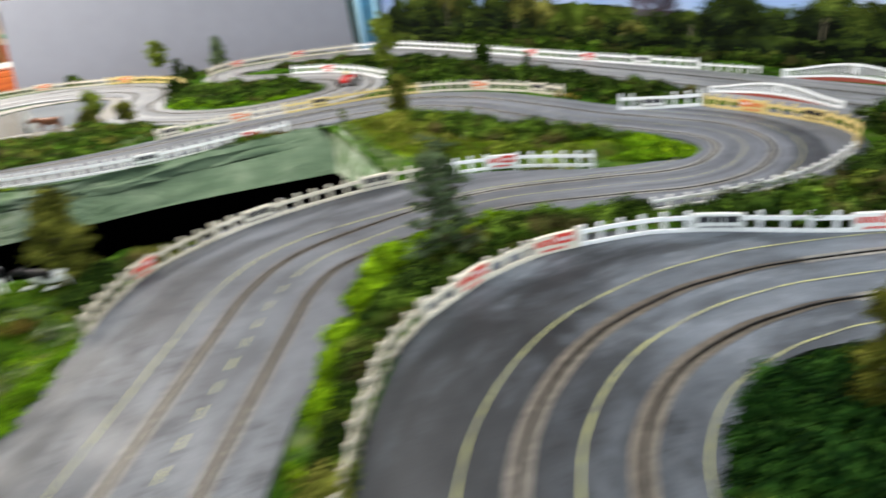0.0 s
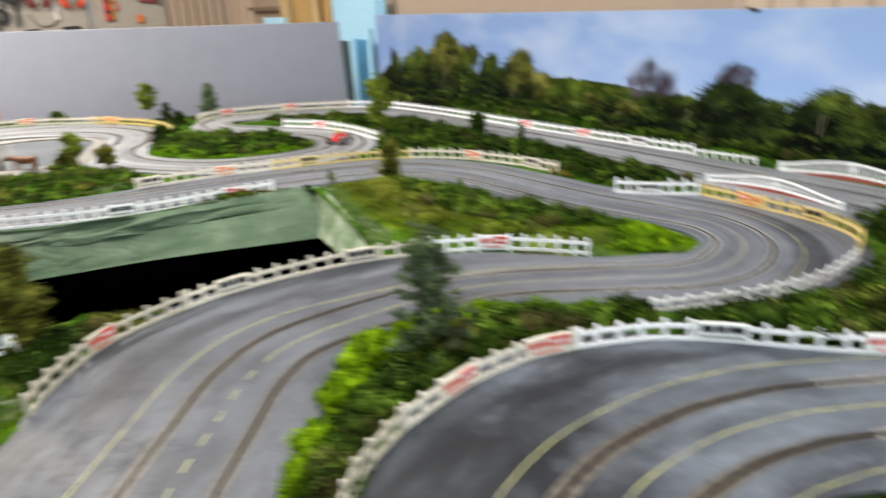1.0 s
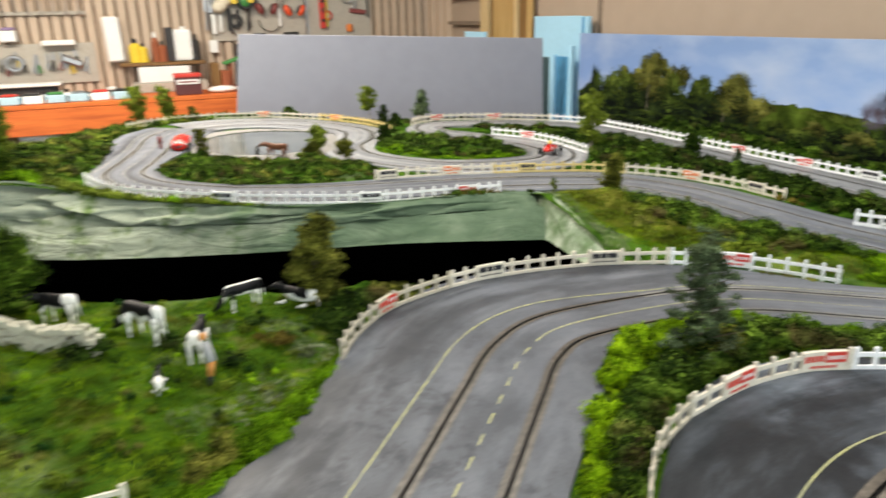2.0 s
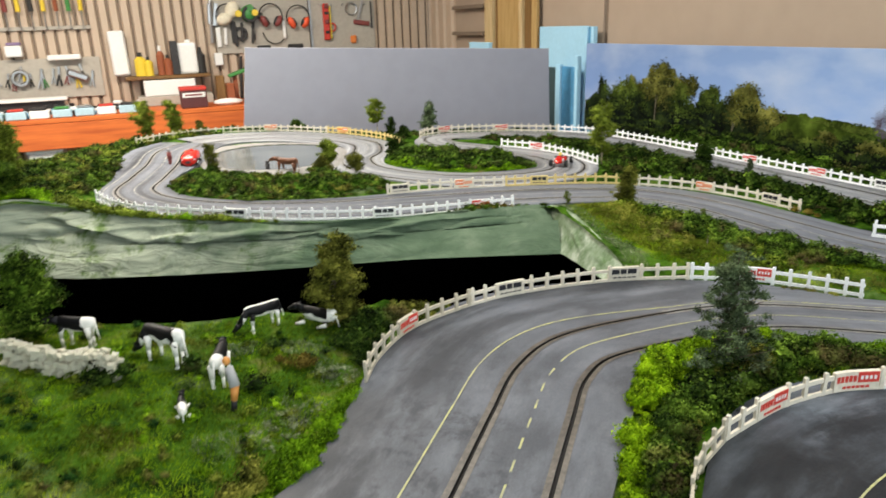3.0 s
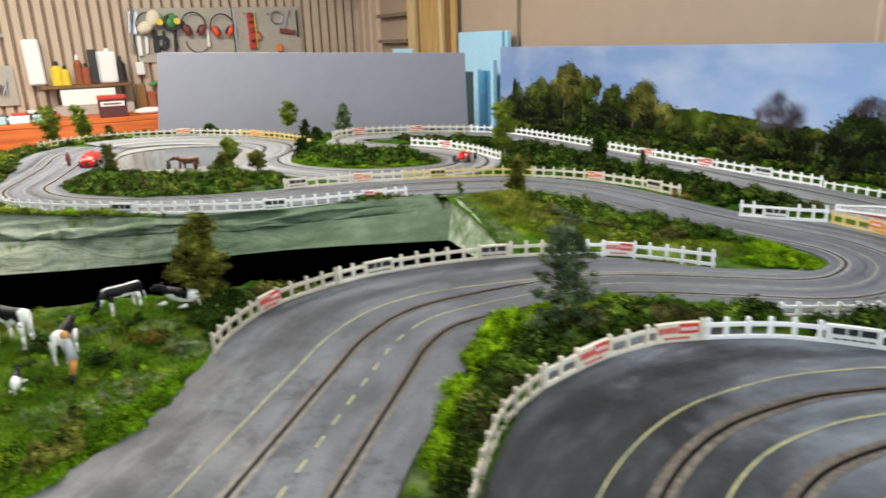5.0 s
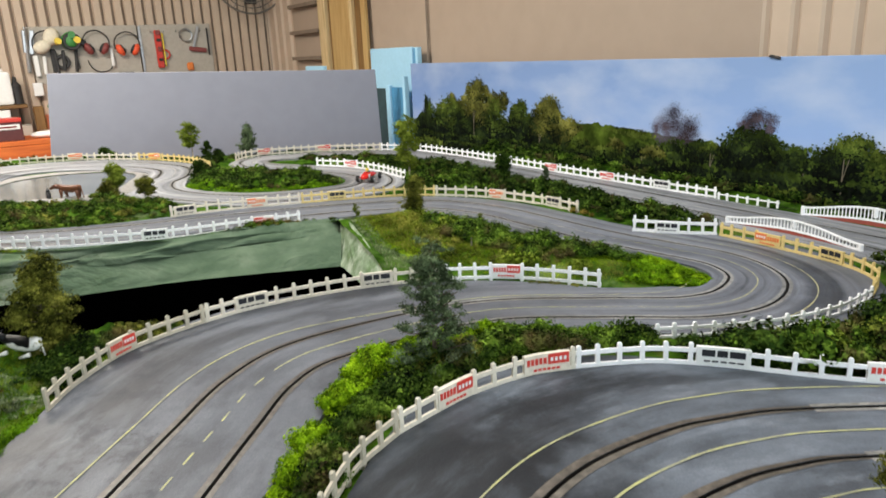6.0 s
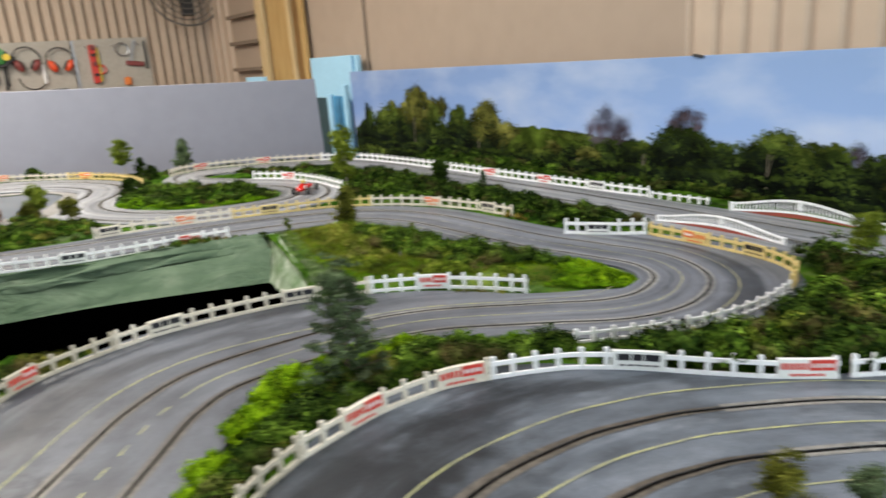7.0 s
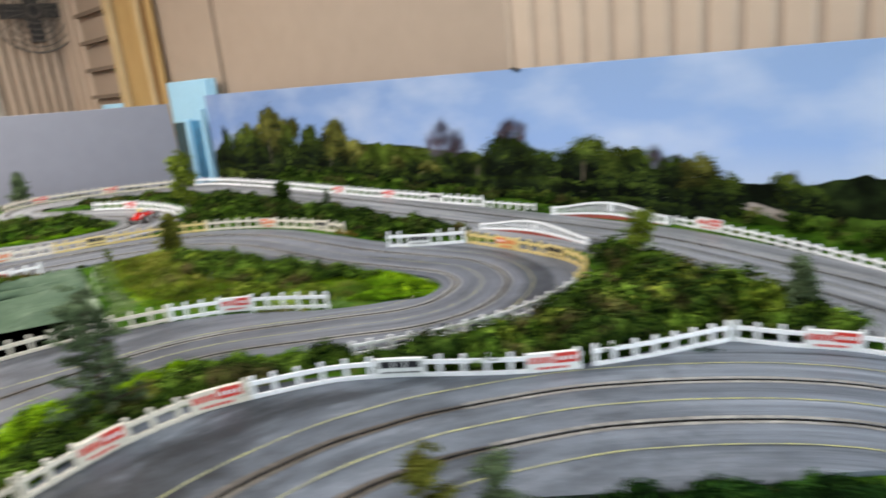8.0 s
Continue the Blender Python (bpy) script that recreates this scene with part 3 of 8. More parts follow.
def ribbon(name, Q, o0, o1, lift, mat, parent, label="", uv=True, thick=0.0):
    """A flat strip along a line, between two offsets to its left."""
    n = lefts(Q)
    o0, o1 = np.broadcast_to(o0, len(Q)), np.broadcast_to(o1, len(Q))
    a, b = Q[:, :2] + n * o0[:, None], Q[:, :2] + n * o1[:, None]
    verts = np.vstack([np.c_[a, H(a[:, 0], a[:, 1]) + lift], np.c_[b, H(b[:, 0], b[:, 1]) + lift]])
    k = len(Q)
    faces = [(i + 1, i, k + i, k + i + 1) for i in range(k - 1)]
    faces = [f[::-1] for f in faces] if np.mean(o1 - o0) > 0 else faces
    faces = [tuple(reversed(f)) for f in faces]
    s = np.r_[0, np.cumsum(np.linalg.norm(np.diff(Q[:, :2], axis=0), axis=1))]
    return link_mesh(name, verts, faces, mat, parent, label, uvs=np.vstack([np.c_[s, o0], np.c_[s, o1]]))


def build_road(name, Q, label, mat):
    """The road board with its two sunken slots."""
    n = lefts(Q)
    g, dp = 0.0027, 0.0052
    wl, wr = Q[:, 2], Q[:, 3]
    one = np.ones(len(Q))
    cols = [(-wr, -0.02), (-wr, 0.0), (-(wr * 0.5 + LANE * 0.5) * one, 0)]
    fl = [(LANE + (wl - LANE) * f_, 0) for f_ in (0.25, 0.5, 0.75)]
    for c in (-LANE, LANE):
        cols += [((c - g) * one, 0), ((c - g) * one, -dp), ((c + g) * one, -dp), ((c + g) * one, 0)]
    cols += fl + [(wl, 0.0), (wl, -0.02)]
    s = np.r_[0, np.cumsum(np.linalg.norm(np.diff(Q[:, :2], axis=0), axis=1))]
    V, UVs = [], []
    for off, dz in cols:
        xy = Q[:, :2] + n * off[:, None]
        V.append(np.c_[xy, H(xy[:, 0], xy[:, 1]) + 0.001 + dz])
        UVs.append(np.c_[s, off])
    k = len(Q)
    faces, midx = [], []
    for c in range(len(cols) - 1):
        dark = c in (3, 4, 5, 7, 8, 9)
        for i in range(k - 1):
            faces.append((c * k + i, (c + 1) * k + i, (c + 1) * k + i + 1, c * k + i + 1)[::-1])
            midx.append(1 if dark else 0)
    ob = link_mesh(name, np.vstack(V), faces, [mat, M_GROOVE], midx=midx, uvs=np.vstack(UVs))
    tagged(ob, label, "road", kind="structure")
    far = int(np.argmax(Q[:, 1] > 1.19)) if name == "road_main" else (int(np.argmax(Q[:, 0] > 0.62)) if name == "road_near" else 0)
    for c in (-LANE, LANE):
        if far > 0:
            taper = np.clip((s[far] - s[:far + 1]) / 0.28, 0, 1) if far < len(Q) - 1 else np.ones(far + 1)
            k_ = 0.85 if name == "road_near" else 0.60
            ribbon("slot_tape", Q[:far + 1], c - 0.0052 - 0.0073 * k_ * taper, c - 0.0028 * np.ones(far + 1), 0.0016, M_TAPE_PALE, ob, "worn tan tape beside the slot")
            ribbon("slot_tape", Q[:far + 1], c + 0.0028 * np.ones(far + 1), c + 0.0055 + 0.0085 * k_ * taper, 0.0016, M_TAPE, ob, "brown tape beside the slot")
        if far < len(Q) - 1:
            # far stretches take the pale copy, painted as the tape's sheen
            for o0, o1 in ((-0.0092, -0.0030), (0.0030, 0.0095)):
                ribbon("slot_tape", Q[far:], c + o0, c + o1, 0.0016, M_TAPE_LIGHT if name == "road_near" else M_TAPE_FAR, ob, "tape beside the slot, coloured pale as grazing sheen")
    return ob


road_main = build_road("road_main", ROADS["main"], "grey painted two-lane slot car road with sunken slots", M_ROAD)
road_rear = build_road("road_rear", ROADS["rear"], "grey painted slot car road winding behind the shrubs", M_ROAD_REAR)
road_near = build_road("road_near", ROADS["near"], "grey slot car bend, darker along its outside", M_ROAD_DARK)


def stretch(Q, f0, f1):
    return Q[int(f0 * (len(Q) - 1)):int(f1 * (len(Q) - 1)) + 1]


QM, QR, QN = ROADS["main"], ROADS["rear"], ROADS["near"]
eq = stretch(QM, 0, 0.42)
es = np.r_[0, np.cumsum(np.linalg.norm(np.diff(eq[:, :2], axis=0), axis=1))]
eo = np.interp(es, [0, 0.80, 0.93, 1.10, 1.45, 1.70, 3.0], [0.107, 0.107, 0.095, 0.070, 0.070, 0.110, 0.100])
half = int(len(eq) * 0.62)
ribbon("edge_line", eq[:half + 1], eo[:half + 1], eo[:half + 1] + 0.0026, 0.0018, M_YELLOW, road_main, "thin yellow painted line")
ribbon("edge_line", eq[half:], eo[half:], eo[half:] + 0.0016, 0.0018, M_CREAM, road_main, "thin cream painted line")
ribbon("edge_line", stretch(QM, 0.262, 0.42), -0.105, -0.1032, 0.0018, M_CREAM, road_main, "thin cream painted line")
ribbon("centre_line", stretch(QM, 0.155, 0.26), -0.0014, 0.0014, 0.0018, M_YELLOW, road_main, "thin yellow painted line")
ribbon("centre_line", stretch(QM, 0.26, 0.42), -0.0009, 0.0009, 0.0018, M_CREAM, road_main, "thin cream painted line")
ribbon("edge_line", stretch(QM, 0.42, 1), 0.085, 0.089, 0.0018, M_PALE, road_main)
ribbon("centre_line", stretch(QM, 0.42, 1), -0.0015, 0.0015, 0.0018, M_PALE, road_main)
ribbon("edge_line", stretch(QR, 0, 0.95), 0.080, 0.084, 0.0018, M_PALE, road_rear)
ribbon("centre_line", stretch(QR, 0, 0.95), -0.0015, 0.0015, 0.0018, M_PALE, road_rear)
for o in (-0.108, 0.104):
    ribbon("edge_line", QN, o, o + 0.0024, 0.0018, M_YELLOW, road_near, "thin yellow painted line")
ribbon("centre_line", QN, -0.0015, 0.0015, 0.0018, M_YELLOW, road_near, "thin yellow painted line")
total = len(QM)
for k in range(0, int(0.155 * total), 4):
    ribbon("lane_dash", QM[k:k + 3], -0.0014, 0.0014, 0.0018, M_YELLOW, road_main)

# ---------------------------------------------------------------- the ground sheet with the sunken opening
PIT = np.array([(-0.014, 1.436), (-0.036, 1.398), (-0.128, 1.345), (-0.236, 1.264), (-0.300, 1.198), (-0.375, 1.165), (-0.46, 1.145), (-0.55, 1.085), (-0.68, 1.035), (-0.80, 0.99),
                (-0.92, 0.95), (-1.15, 0.90), (-1.50, 0.86), (-1.75, 0.95), (-1.80, 1.30), (-1.60, 1.46), (-1.30, 1.49), (-1.05, 1.52), (-0.85, 1.575),
                (-0.63, 1.645), (-0.45, 1.745), (-0.28, 1.935)])
GX, GY = np.arange(-2.60, 1.72, 0.02), np.arange(-0.10, 3.95, 0.02)


FAR_EDGE = [(-2.60, 2.78), (-2.25, 2.84), (-2.10, 2.96), (-1.70, 2.99), (-1.42, 3.01), (-1.10, 3.03), (-1.02, 3.10), (-0.92, 3.18), (-0.68, 3.28), (-0.42, 3.33), (-0.20, 3.31), (0.02, 3.20), (0.14, 3.22), (0.16, 3.9)]


def nearest_on(poly, p):
    best = None
    for a, b in zip(poly, np.roll(poly, -1, axis=0)):
        t = np.clip(((p - a) @ (b - a)) / ((b - a) @ (b - a)), 0, 1)
        q = a + t * (b - a)
        d = np.hypot(*(p - q))
        if best is None or d < best[0]:
            best = (d, q)
    return best[1]


def build_ground():
    X, Y = np.meshgrid(GX, GY, indexing="ij")
    xs, ys = X.ravel().copy(), Y.ravel().copy()
    hole = inside(xs, ys, PIT)
    out_wall = (xs - C_ROOM.x) * V_DIR.x + (ys - C_ROOM.y) * V_DIR.y > -0.10
    left_cut = ys > np.interp(xs, *zip(*FAR_EDGE))
    ny = len(GY)
    cells = []
    drop = out_wall | left_cut
    for i in range(len(GX) - 1):
        for j in range(ny - 1):
            c = (i * ny + j, (i + 1) * ny + j, (i + 1) * ny + j + 1, i * ny + j + 1)
            if all(hole[v] for v in c) or any(drop[v] for v in c):
                continue
            cells.append(c)
    used = sorted({v for c in cells for v in c})
    for v in used:
        if hole[v]:
            xs[v], ys[v] = nearest_on(PIT, np.array([xs[v], ys[v]]))
    idx = {v: k for k, v in enumerate(used)}
    ux, uy = xs[used], ys[used]
    verts = np.c_[ux, uy, land(ux, uy)]
    quads = [[idx[v] for v in c] for c in cells]
    ob = link_mesh("ground", verts, quads, M_TURF, smooth=True)
    # the table that carries it: a board of the same outline, an edge strip and legs
    table = empty("track_table", Matrix(), "large plywood table carrying the model landscape", "table")
    k = len(used)
    way = (PIT - PIT.mean(0)) / np.hypot(*(PIT - PIT.mean(0)).T)[:, None]
    clear = ~inside(ux, uy, PIT + way * 0.09)
    quads = [q for q in quads if all(clear[v] for v in q)]
    count = collections.Counter(tuple(sorted((q[i], q[(i + 1) % 4]))) for q in quads for i in range(4))
    rim = [(q[i], q[(i + 1) % 4]) for q in quads for i in range(4) if count[tuple(sorted((q[i], q[(i + 1) % 4])))] == 1]
    flat = np.vstack([np.c_[ux, uy, np.full(k, 0.300)], np.c_[ux, uy, np.full(k, 0.282)]])
    link_mesh("table_board", flat, quads + [[v + k for v in q[::-1]] for q in quads] + [(a + k, b + k, b, a) for a, b in rim], M_PLY, table)
    pit_side = inside(ux, uy, PIT + way * 0.16)
    outer = [(a, b) for a, b in rim if not (pit_side[a] or pit_side[b])]
    edge = np.vstack([np.c_[ux, uy, verts[:, 2] - 0.001], np.c_[ux, uy, np.full(k, 0.301)]])
    link_mesh("edge_strip", edge, [(a + k, b + k, b, a) for a, b in outer], M_PLY, table)
    for lx, ly in ((-2.5, 0.0), (-1.2, 0.0), (0.1, 0.0), (1.55, 0.0), (-2.5, 1.3), (-2.5, 2.6), (1.55, 1.2), (0.6, 2.2), (-0.1, 2.9), (-1.3, 2.2), (-0.4, 0.6)):
        part("leg", box(0.07, 0.07, 0.283 - FLOOR_Z, 0.004, at=(lx, ly, FLOOR_Z)), M_PLY, table)
    return tagged(ob, "green and brown flocked ground of the model landscape", "ground", kind="structure")


ground = build_ground()


def drape(name, top, bottom, rows, mat, label, fold, seed, parent=None):
    """Hanging cloth between an upper and a lower line, with creases."""
    n = 140
    T, B = crom(top, 0.01), crom(bottom, 0.01)
    pick = lambda Q: np.stack([np.interp(np.linspace(0, 1, n), np.linspace(0, 1, len(Q)), Q[:, k]) for k in range(3)], 1)
    T, B = pick(T), pick(B)
    verts = []
    for r in range(rows + 1):
        f = r / rows
        row = T * (1 - f) + B * f
        for i, p in enumerate(row):
            s = i / n
            amp = fold * math.sin(math.pi * min(1, f * 1.2)) if f < 0.8 else 0.15 * fold
            amp *= min(1.0, (1 - s) * 9 + 0.05, s * 9 + 0.2)
            w = noise.noise((s * 5 + seed, f * 4 + 1.6 * math.sin(s * 7 + seed), seed)) + 0.55 * noise.noise((s * 17 + 2 * f, f * 9 + 3 * s, seed + 3)) + 0.30 * noise.noise((s * 44 + 5 * f, f * 17, seed + 5)) + 0.45
            verts.append((p[0], p[1] - amp * w, p[2] + amp * 0.6 * noise.noise((s * 12, f * 6 + s * 5, seed + 9)) * (f > 0.02)))
    faces = [(r * n + i, r * n + i + 1, (r + 1) * n + i + 1, (r + 1) * n + i) for r in range(rows) for i in range(n - 1)]
    ob = link_mesh(name, verts, faces, mat, parent, label, smooth=True)
    return ob if parent else tagged(ob, label, "cloth")


cloth = empty("cloth_drape", Matrix(), "creased dull green cloth hanging over the table's edge", "cloth")
TOP_LINE = [(x, y, float(land(x, y)[0]) + 0.004) for x, y in ((-1.86, 1.31), (-1.62, 1.478), (-1.30, 1.506), (-1.05, 1.536), (-0.85, 1.59), (-0.63, 1.66), (-0.45, 1.76), (-0.262, 1.95))]
LOW_LINE = [(-1.84, 1.20, 0.27), (-1.60, 1.37, 0.272), (-1.36, 1.405, 0.28), (-0.95, 1.50, 0.298), (-0.54, 1.615, 0.320), (-0.188, 1.700, 0.330)]
MID_LINE = [(-1.83, 1.215, 0.330), (-1.60, 1.385, 0.338), (-1.34, 1.412, 0.345), (-0.98, 1.492, 0.350), (-0.57, 1.630, 0.358), (-0.215, 1.800, 0.364)]
BACK_LINE = [(x + 0.002, y + 0.008, z + 0.022) for x, y, z in MID_LINE]
LOW_LINE = [(0.085 + 0.968 * (x - 0.085), 0.094 + 0.968 * (y - 0.094), 0.855 + 0.968 * (z - 0.855)) for x, y, z in LOW_LINE[:-1]] + LOW_LINE[-1:]
drape("lower_sheet", BACK_LINE, LOW_LINE, 10, M_CLOTH, "smoother lower sheet of the green cloth", 0.006, 3.0, cloth)
drape("upper_fold", TOP_LINE, MID_LINE, 26, M_CLOTH, "creased overhanging fold of the green cloth", 0.036, 2.0, cloth)
CORNER = [(x, y, float(land(x, y)[0]) + 0.005) for x, y in ((-0.300, 1.935), (-0.258, 1.952), (-0.188, 1.806), (-0.126, 1.674), (-0.010, 1.442))]
drape("cloth_corner", [(x, y, z - 0.003) for x, y, z in CORNER],
      [(-0.235, 1.715, 0.327), (-0.192, 1.702, 0.330), (-0.152, 1.63, 0.338), (-0.108, 1.54, 0.348), (-0.060, 1.448, 0.360)], 14, M_CLOTH_PALE,
      "pale green plastered cloth down the bank's corner", 0.010, 6.0)

# added shell round the opening, coloured black as the shade below the tables
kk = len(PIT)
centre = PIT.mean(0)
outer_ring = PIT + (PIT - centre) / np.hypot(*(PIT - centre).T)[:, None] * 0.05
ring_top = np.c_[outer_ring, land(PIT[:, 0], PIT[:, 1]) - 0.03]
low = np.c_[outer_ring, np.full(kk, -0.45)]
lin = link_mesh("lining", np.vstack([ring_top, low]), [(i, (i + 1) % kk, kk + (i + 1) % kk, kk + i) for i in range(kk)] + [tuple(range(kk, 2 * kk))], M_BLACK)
tagged(lin, "black shell standing in for the deep shade under the tables", "lining", kind="structure")

# ---------------------------------------------------------------- room shell
def slab(name, a0, a1, b0, b1, z0, z1, mat, label, category="wall"):
    bm = bmesh.new()
    vs = [bm.verts.new(room(a, b, z)) for z in (z0, z1) for a, b in ((a0, b0), (a1, b0), (a1, b1), (a0, b1))]
    for f in ((3, 2, 1, 0), (4, 5, 6, 7), (0, 1, 5, 4), (1, 2, 6, 5), (2, 3, 7, 6), (3, 0, 4, 7)):
        bm.faces.new([vs[i] for i in f])
    bmesh.ops.recalc_face_normals(bm, faces=bm.faces[:])
    ob = part(name, bm, mat)
    return tagged(ob, label, category, kind="structure")


slab("floor", -0.2, 9.6, -7.2, 0.2, FLOOR_Z - 0.1, FLOOR_Z, M_FLOOR, "plain grey concrete floor", "floor")
slab("ceiling", -0.2, 9.6, -7.2, 0.2, CEIL_Z, CEIL_Z + 0.1, M_CEIL, "plain pale ceiling", "ceiling")
slab("wall_left", -0.2, 9.6, -7.3, -7.2, FLOOR_Z, CEIL_Z, M_WALL_DIM, "unseen side wall, darkened to throw less light on the road")
slab("wall_front_low", 9.5, 9.6, -7.2, 0.2, FLOOR_Z, 0.25, M_WALL, "plain beige wall below the opening")
slab("wall_front_side", 9.5, 9.6, -7.2, -5.3, 0.25, CEIL_Z, M_WALL, "plain beige wall beside the opening")
slab("wall_front_end", 9.5, 9.6, -0.5, 0.2, 0.25, CEIL_Z, M_WALL, "plain beige wall beside the opening")


def ribbed(name, a_run, b_fix, along_a, length, pitch, gap, depth, label, flat_to=0.0, start=0.0):
    """A sheet wall with pressed ribs and narrow sunken channels between them, one mesh from floor to ceiling."""
    prof = []
    s = start
    if flat_to > start:
        prof += [(start, 0.0), (flat_to, 0.0)]
        s = flat_to
    while s < length:
        prof += [(s, 0.0), (s + gap * 0.25, depth), (s + gap * 0.75, depth), (s + gap, 0.0)]
        s += pitch
    prof.append((length, 0.0))
    verts, faces, midx = [], [], []
    for s, d in prof:
        for z in (FLOOR_Z, CEIL_Z):
            verts.append(room(s, d, z) if along_a else room(-d, -s, z))
    for i in range(len(prof) - 1):
        f = (2 * i, 2 * i + 2, 2 * i + 3, 2 * i + 1)
        faces.append(f if not along_a else f[::-1])
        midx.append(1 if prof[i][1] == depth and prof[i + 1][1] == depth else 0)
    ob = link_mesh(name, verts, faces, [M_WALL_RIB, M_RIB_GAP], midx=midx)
    return tagged(ob, label, "wall", kind="structure")


# channel floors are coloured as if shaded, on top of their real depth
ribbed("wall_back", 0, 0, False, 7.2, 0.0700, 0.028, 0.020, "beige ribbed metal sheet wall with shade painted into its channels")
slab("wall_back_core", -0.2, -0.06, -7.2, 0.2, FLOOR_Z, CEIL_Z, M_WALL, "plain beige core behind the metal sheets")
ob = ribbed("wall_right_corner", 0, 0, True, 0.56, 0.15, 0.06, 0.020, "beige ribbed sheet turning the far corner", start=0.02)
slab("wall_right_far", 0.56, 2.430, 0.0, 0.1, FLOOR_Z, CEIL_Z, M_WALL, "smooth beige wall sheet behind the timber")
slab("wall_right_mid", 2.470, 4.37, 0.0, 0.1, FLOOR_Z, CEIL_Z, M_WALL, "smooth beige wall sheet above the painted backdrop")
slab("wall_joint", 2.428, 2.472, 0.012, 0.09, FLOOR_Z, CEIL_Z, M_RIB_GAP, "dark upright joint between wall sheets", "wall joint")
ob = ribbed("wall_right_near", 0, 0, True, 9.5, 0.092, 0.034, 0.007, "beige wall sheet with shallow upright ribs", start=4.37)
ob.data.materials[1] = M_WALL
slab("wall_right_core", 4.37, 9.6, 0.03, 0.2, FLOOR_Z, CEIL_Z, M_WALL, "plain beige core behind the ribbed sheets")

# ledges in the far corner
for z in (0.82, 1.00, 1.18, 1.36):
    slab("wall_ledge", 0.60, 1.12, -0.05, -0.001, z - 0.02, z + 0.004, M_RIB_GAP, "dark horizontal slot strip on the wall", "wall trim")

# timber leaning beside the foam
# the two dark strips are added to stand for shadows between the sheets
sheets = (("timber_post", 1.150, 1.262, -0.055, -0.004, M_PINE, "pale pine post standing upright against the wall", "post"),
          ("timber_gap_shade", 1.268, 1.345, -0.030, -0.004, M_PLY_DARK, "dark brown strip standing in for shade between the timber sheets", "batten"),
          ("plywood_sheet", 1.335, 1.612, -0.050, -0.030, M_PLY, "tan plywood sheet leaning upright against the wall", "plywood sheet"),
          ("plywood_sheet", 1.616, 1.652, -0.050, -0.020, M_PINE, "pale edge of a narrow plywood sheet", "plywood sheet"),
          ("timber_gap_shade", 1.655, 1.765, -0.030, -0.004, M_PLY_DARK, "wide dark brown strip standing in for a shaded gap", "batten"),
          ("plywood_offcut", 1.768, 1.826, -0.048, -0.026, M_PLY, "narrow tan plywood offcut against the wall", "plywood sheet"))
for nm, a0, a1, b0, b1, mt, lb, ct in sheets:
    bm = box(a1 - a0, b1 - b0, 2.60, 0.003)
    ob = part(nm, bm, mt, m=Matrix.Translation(room((a0 + a1) / 2, (b0 + b1) / 2, FLOOR_Z)) @ pose(0, 0, 0, 0, 0, ROOM_TURN))
    tagged(ob, lb, ct)

# foam sheets
for nm, a0, a1, b, z1, mt, lb in (("foam_sheet", 1.90, 2.362, -0.055, 0.849, M_FOAM, "pale blue insulating foam sheet standing on edge"),
                                  ("foam_sheet", 2.366, 2.392, -0.060, 0.846, M_FOAM, "thin pale blue foam sheet seen edge on"),
                                  ("foam_sheet", 2.396, 2.418, -0.052, 0.842, M_FOAM_DEEP, "thin deeper blue foam sheet seen edge on"),
                                  ("foam_sheet", 2.422, 2.448, -0.060, 0.846, M_FOAM, "thin pale blue foam sheet with a chipped edge"),
                                  ("foam_sheet", 1.24, 1.525, -0.20, 0.762, M_FOAM, "pale blue foam offcut behind the grey board"),
                                  ("foam_sheet", 2.03, 2.185, -0.115, 0.630, M_FOAM_TEAL, "dark teal foam offcut in the corner"),
                                  ("foam_sheet", 2.190, 2.235, -0.125, 0.650, M_FOAM, "narrow pale blue foam offcut standing on edge"),
                                  ("foam_sheet", 2.240, 2.375, -0.115, 0.640, M_FOAM_DEEP, "deep blue foam offcut standing on edge"),
                                  ("foam_sheet", 2.379, 2.405, -0.125, 0.700, M_FOAM, "slim pale blue foam strip standing on edge")):
    bm = box(a1 - a0, 0.028, z1 - FLOOR_Z, 0.003)
    ob = part(nm, bm, mt, m=Matrix.Translation(room((a0 + a1) / 2, b, FLOOR_Z)) @ pose(0, 0, 0, 0, 0, ROOM_TURN))
    tagged(ob, lb, "foam sheet", "foam sheets")

# plain grey board behind the far loop, its left end a little higher
pl, pr = Vector((-1.985, 3.185, 0.0)), Vector((-0.545, 3.855, 0.0))
bm = bmesh.new()
along = (pr - pl).normalized()
back = Vector((-along.y, along.x, 0)) * 0.012
q = [(pl - along * 0.145, FLOOR_Z), (pr + along * 0.02, FLOOR_Z), (pr + Vector((-0.012, -0.006, 0)), 0.742), (pl + along * 0.022, 0.800)]
vs = [bm.verts.new(Vector((a.x, a.y, z)) + o) for o in (Vector((0, 0, 0)), back) for a, z in q]
for f in ((0, 1, 2, 3), (7, 6, 5, 4), (0, 4, 5, 1), (1, 5, 6, 2), (2, 6, 7, 3), (3, 7, 4, 0)):
    bm.faces.new([vs[i] for i in f])
bmesh.ops.bevel(bm, geom=bm.edges[:], offset=0.002, segments=1, affect="EDGES")
tagged(part("grey_board", bm, M_PANEL), "plain grey painted board standing behind the track", "board")

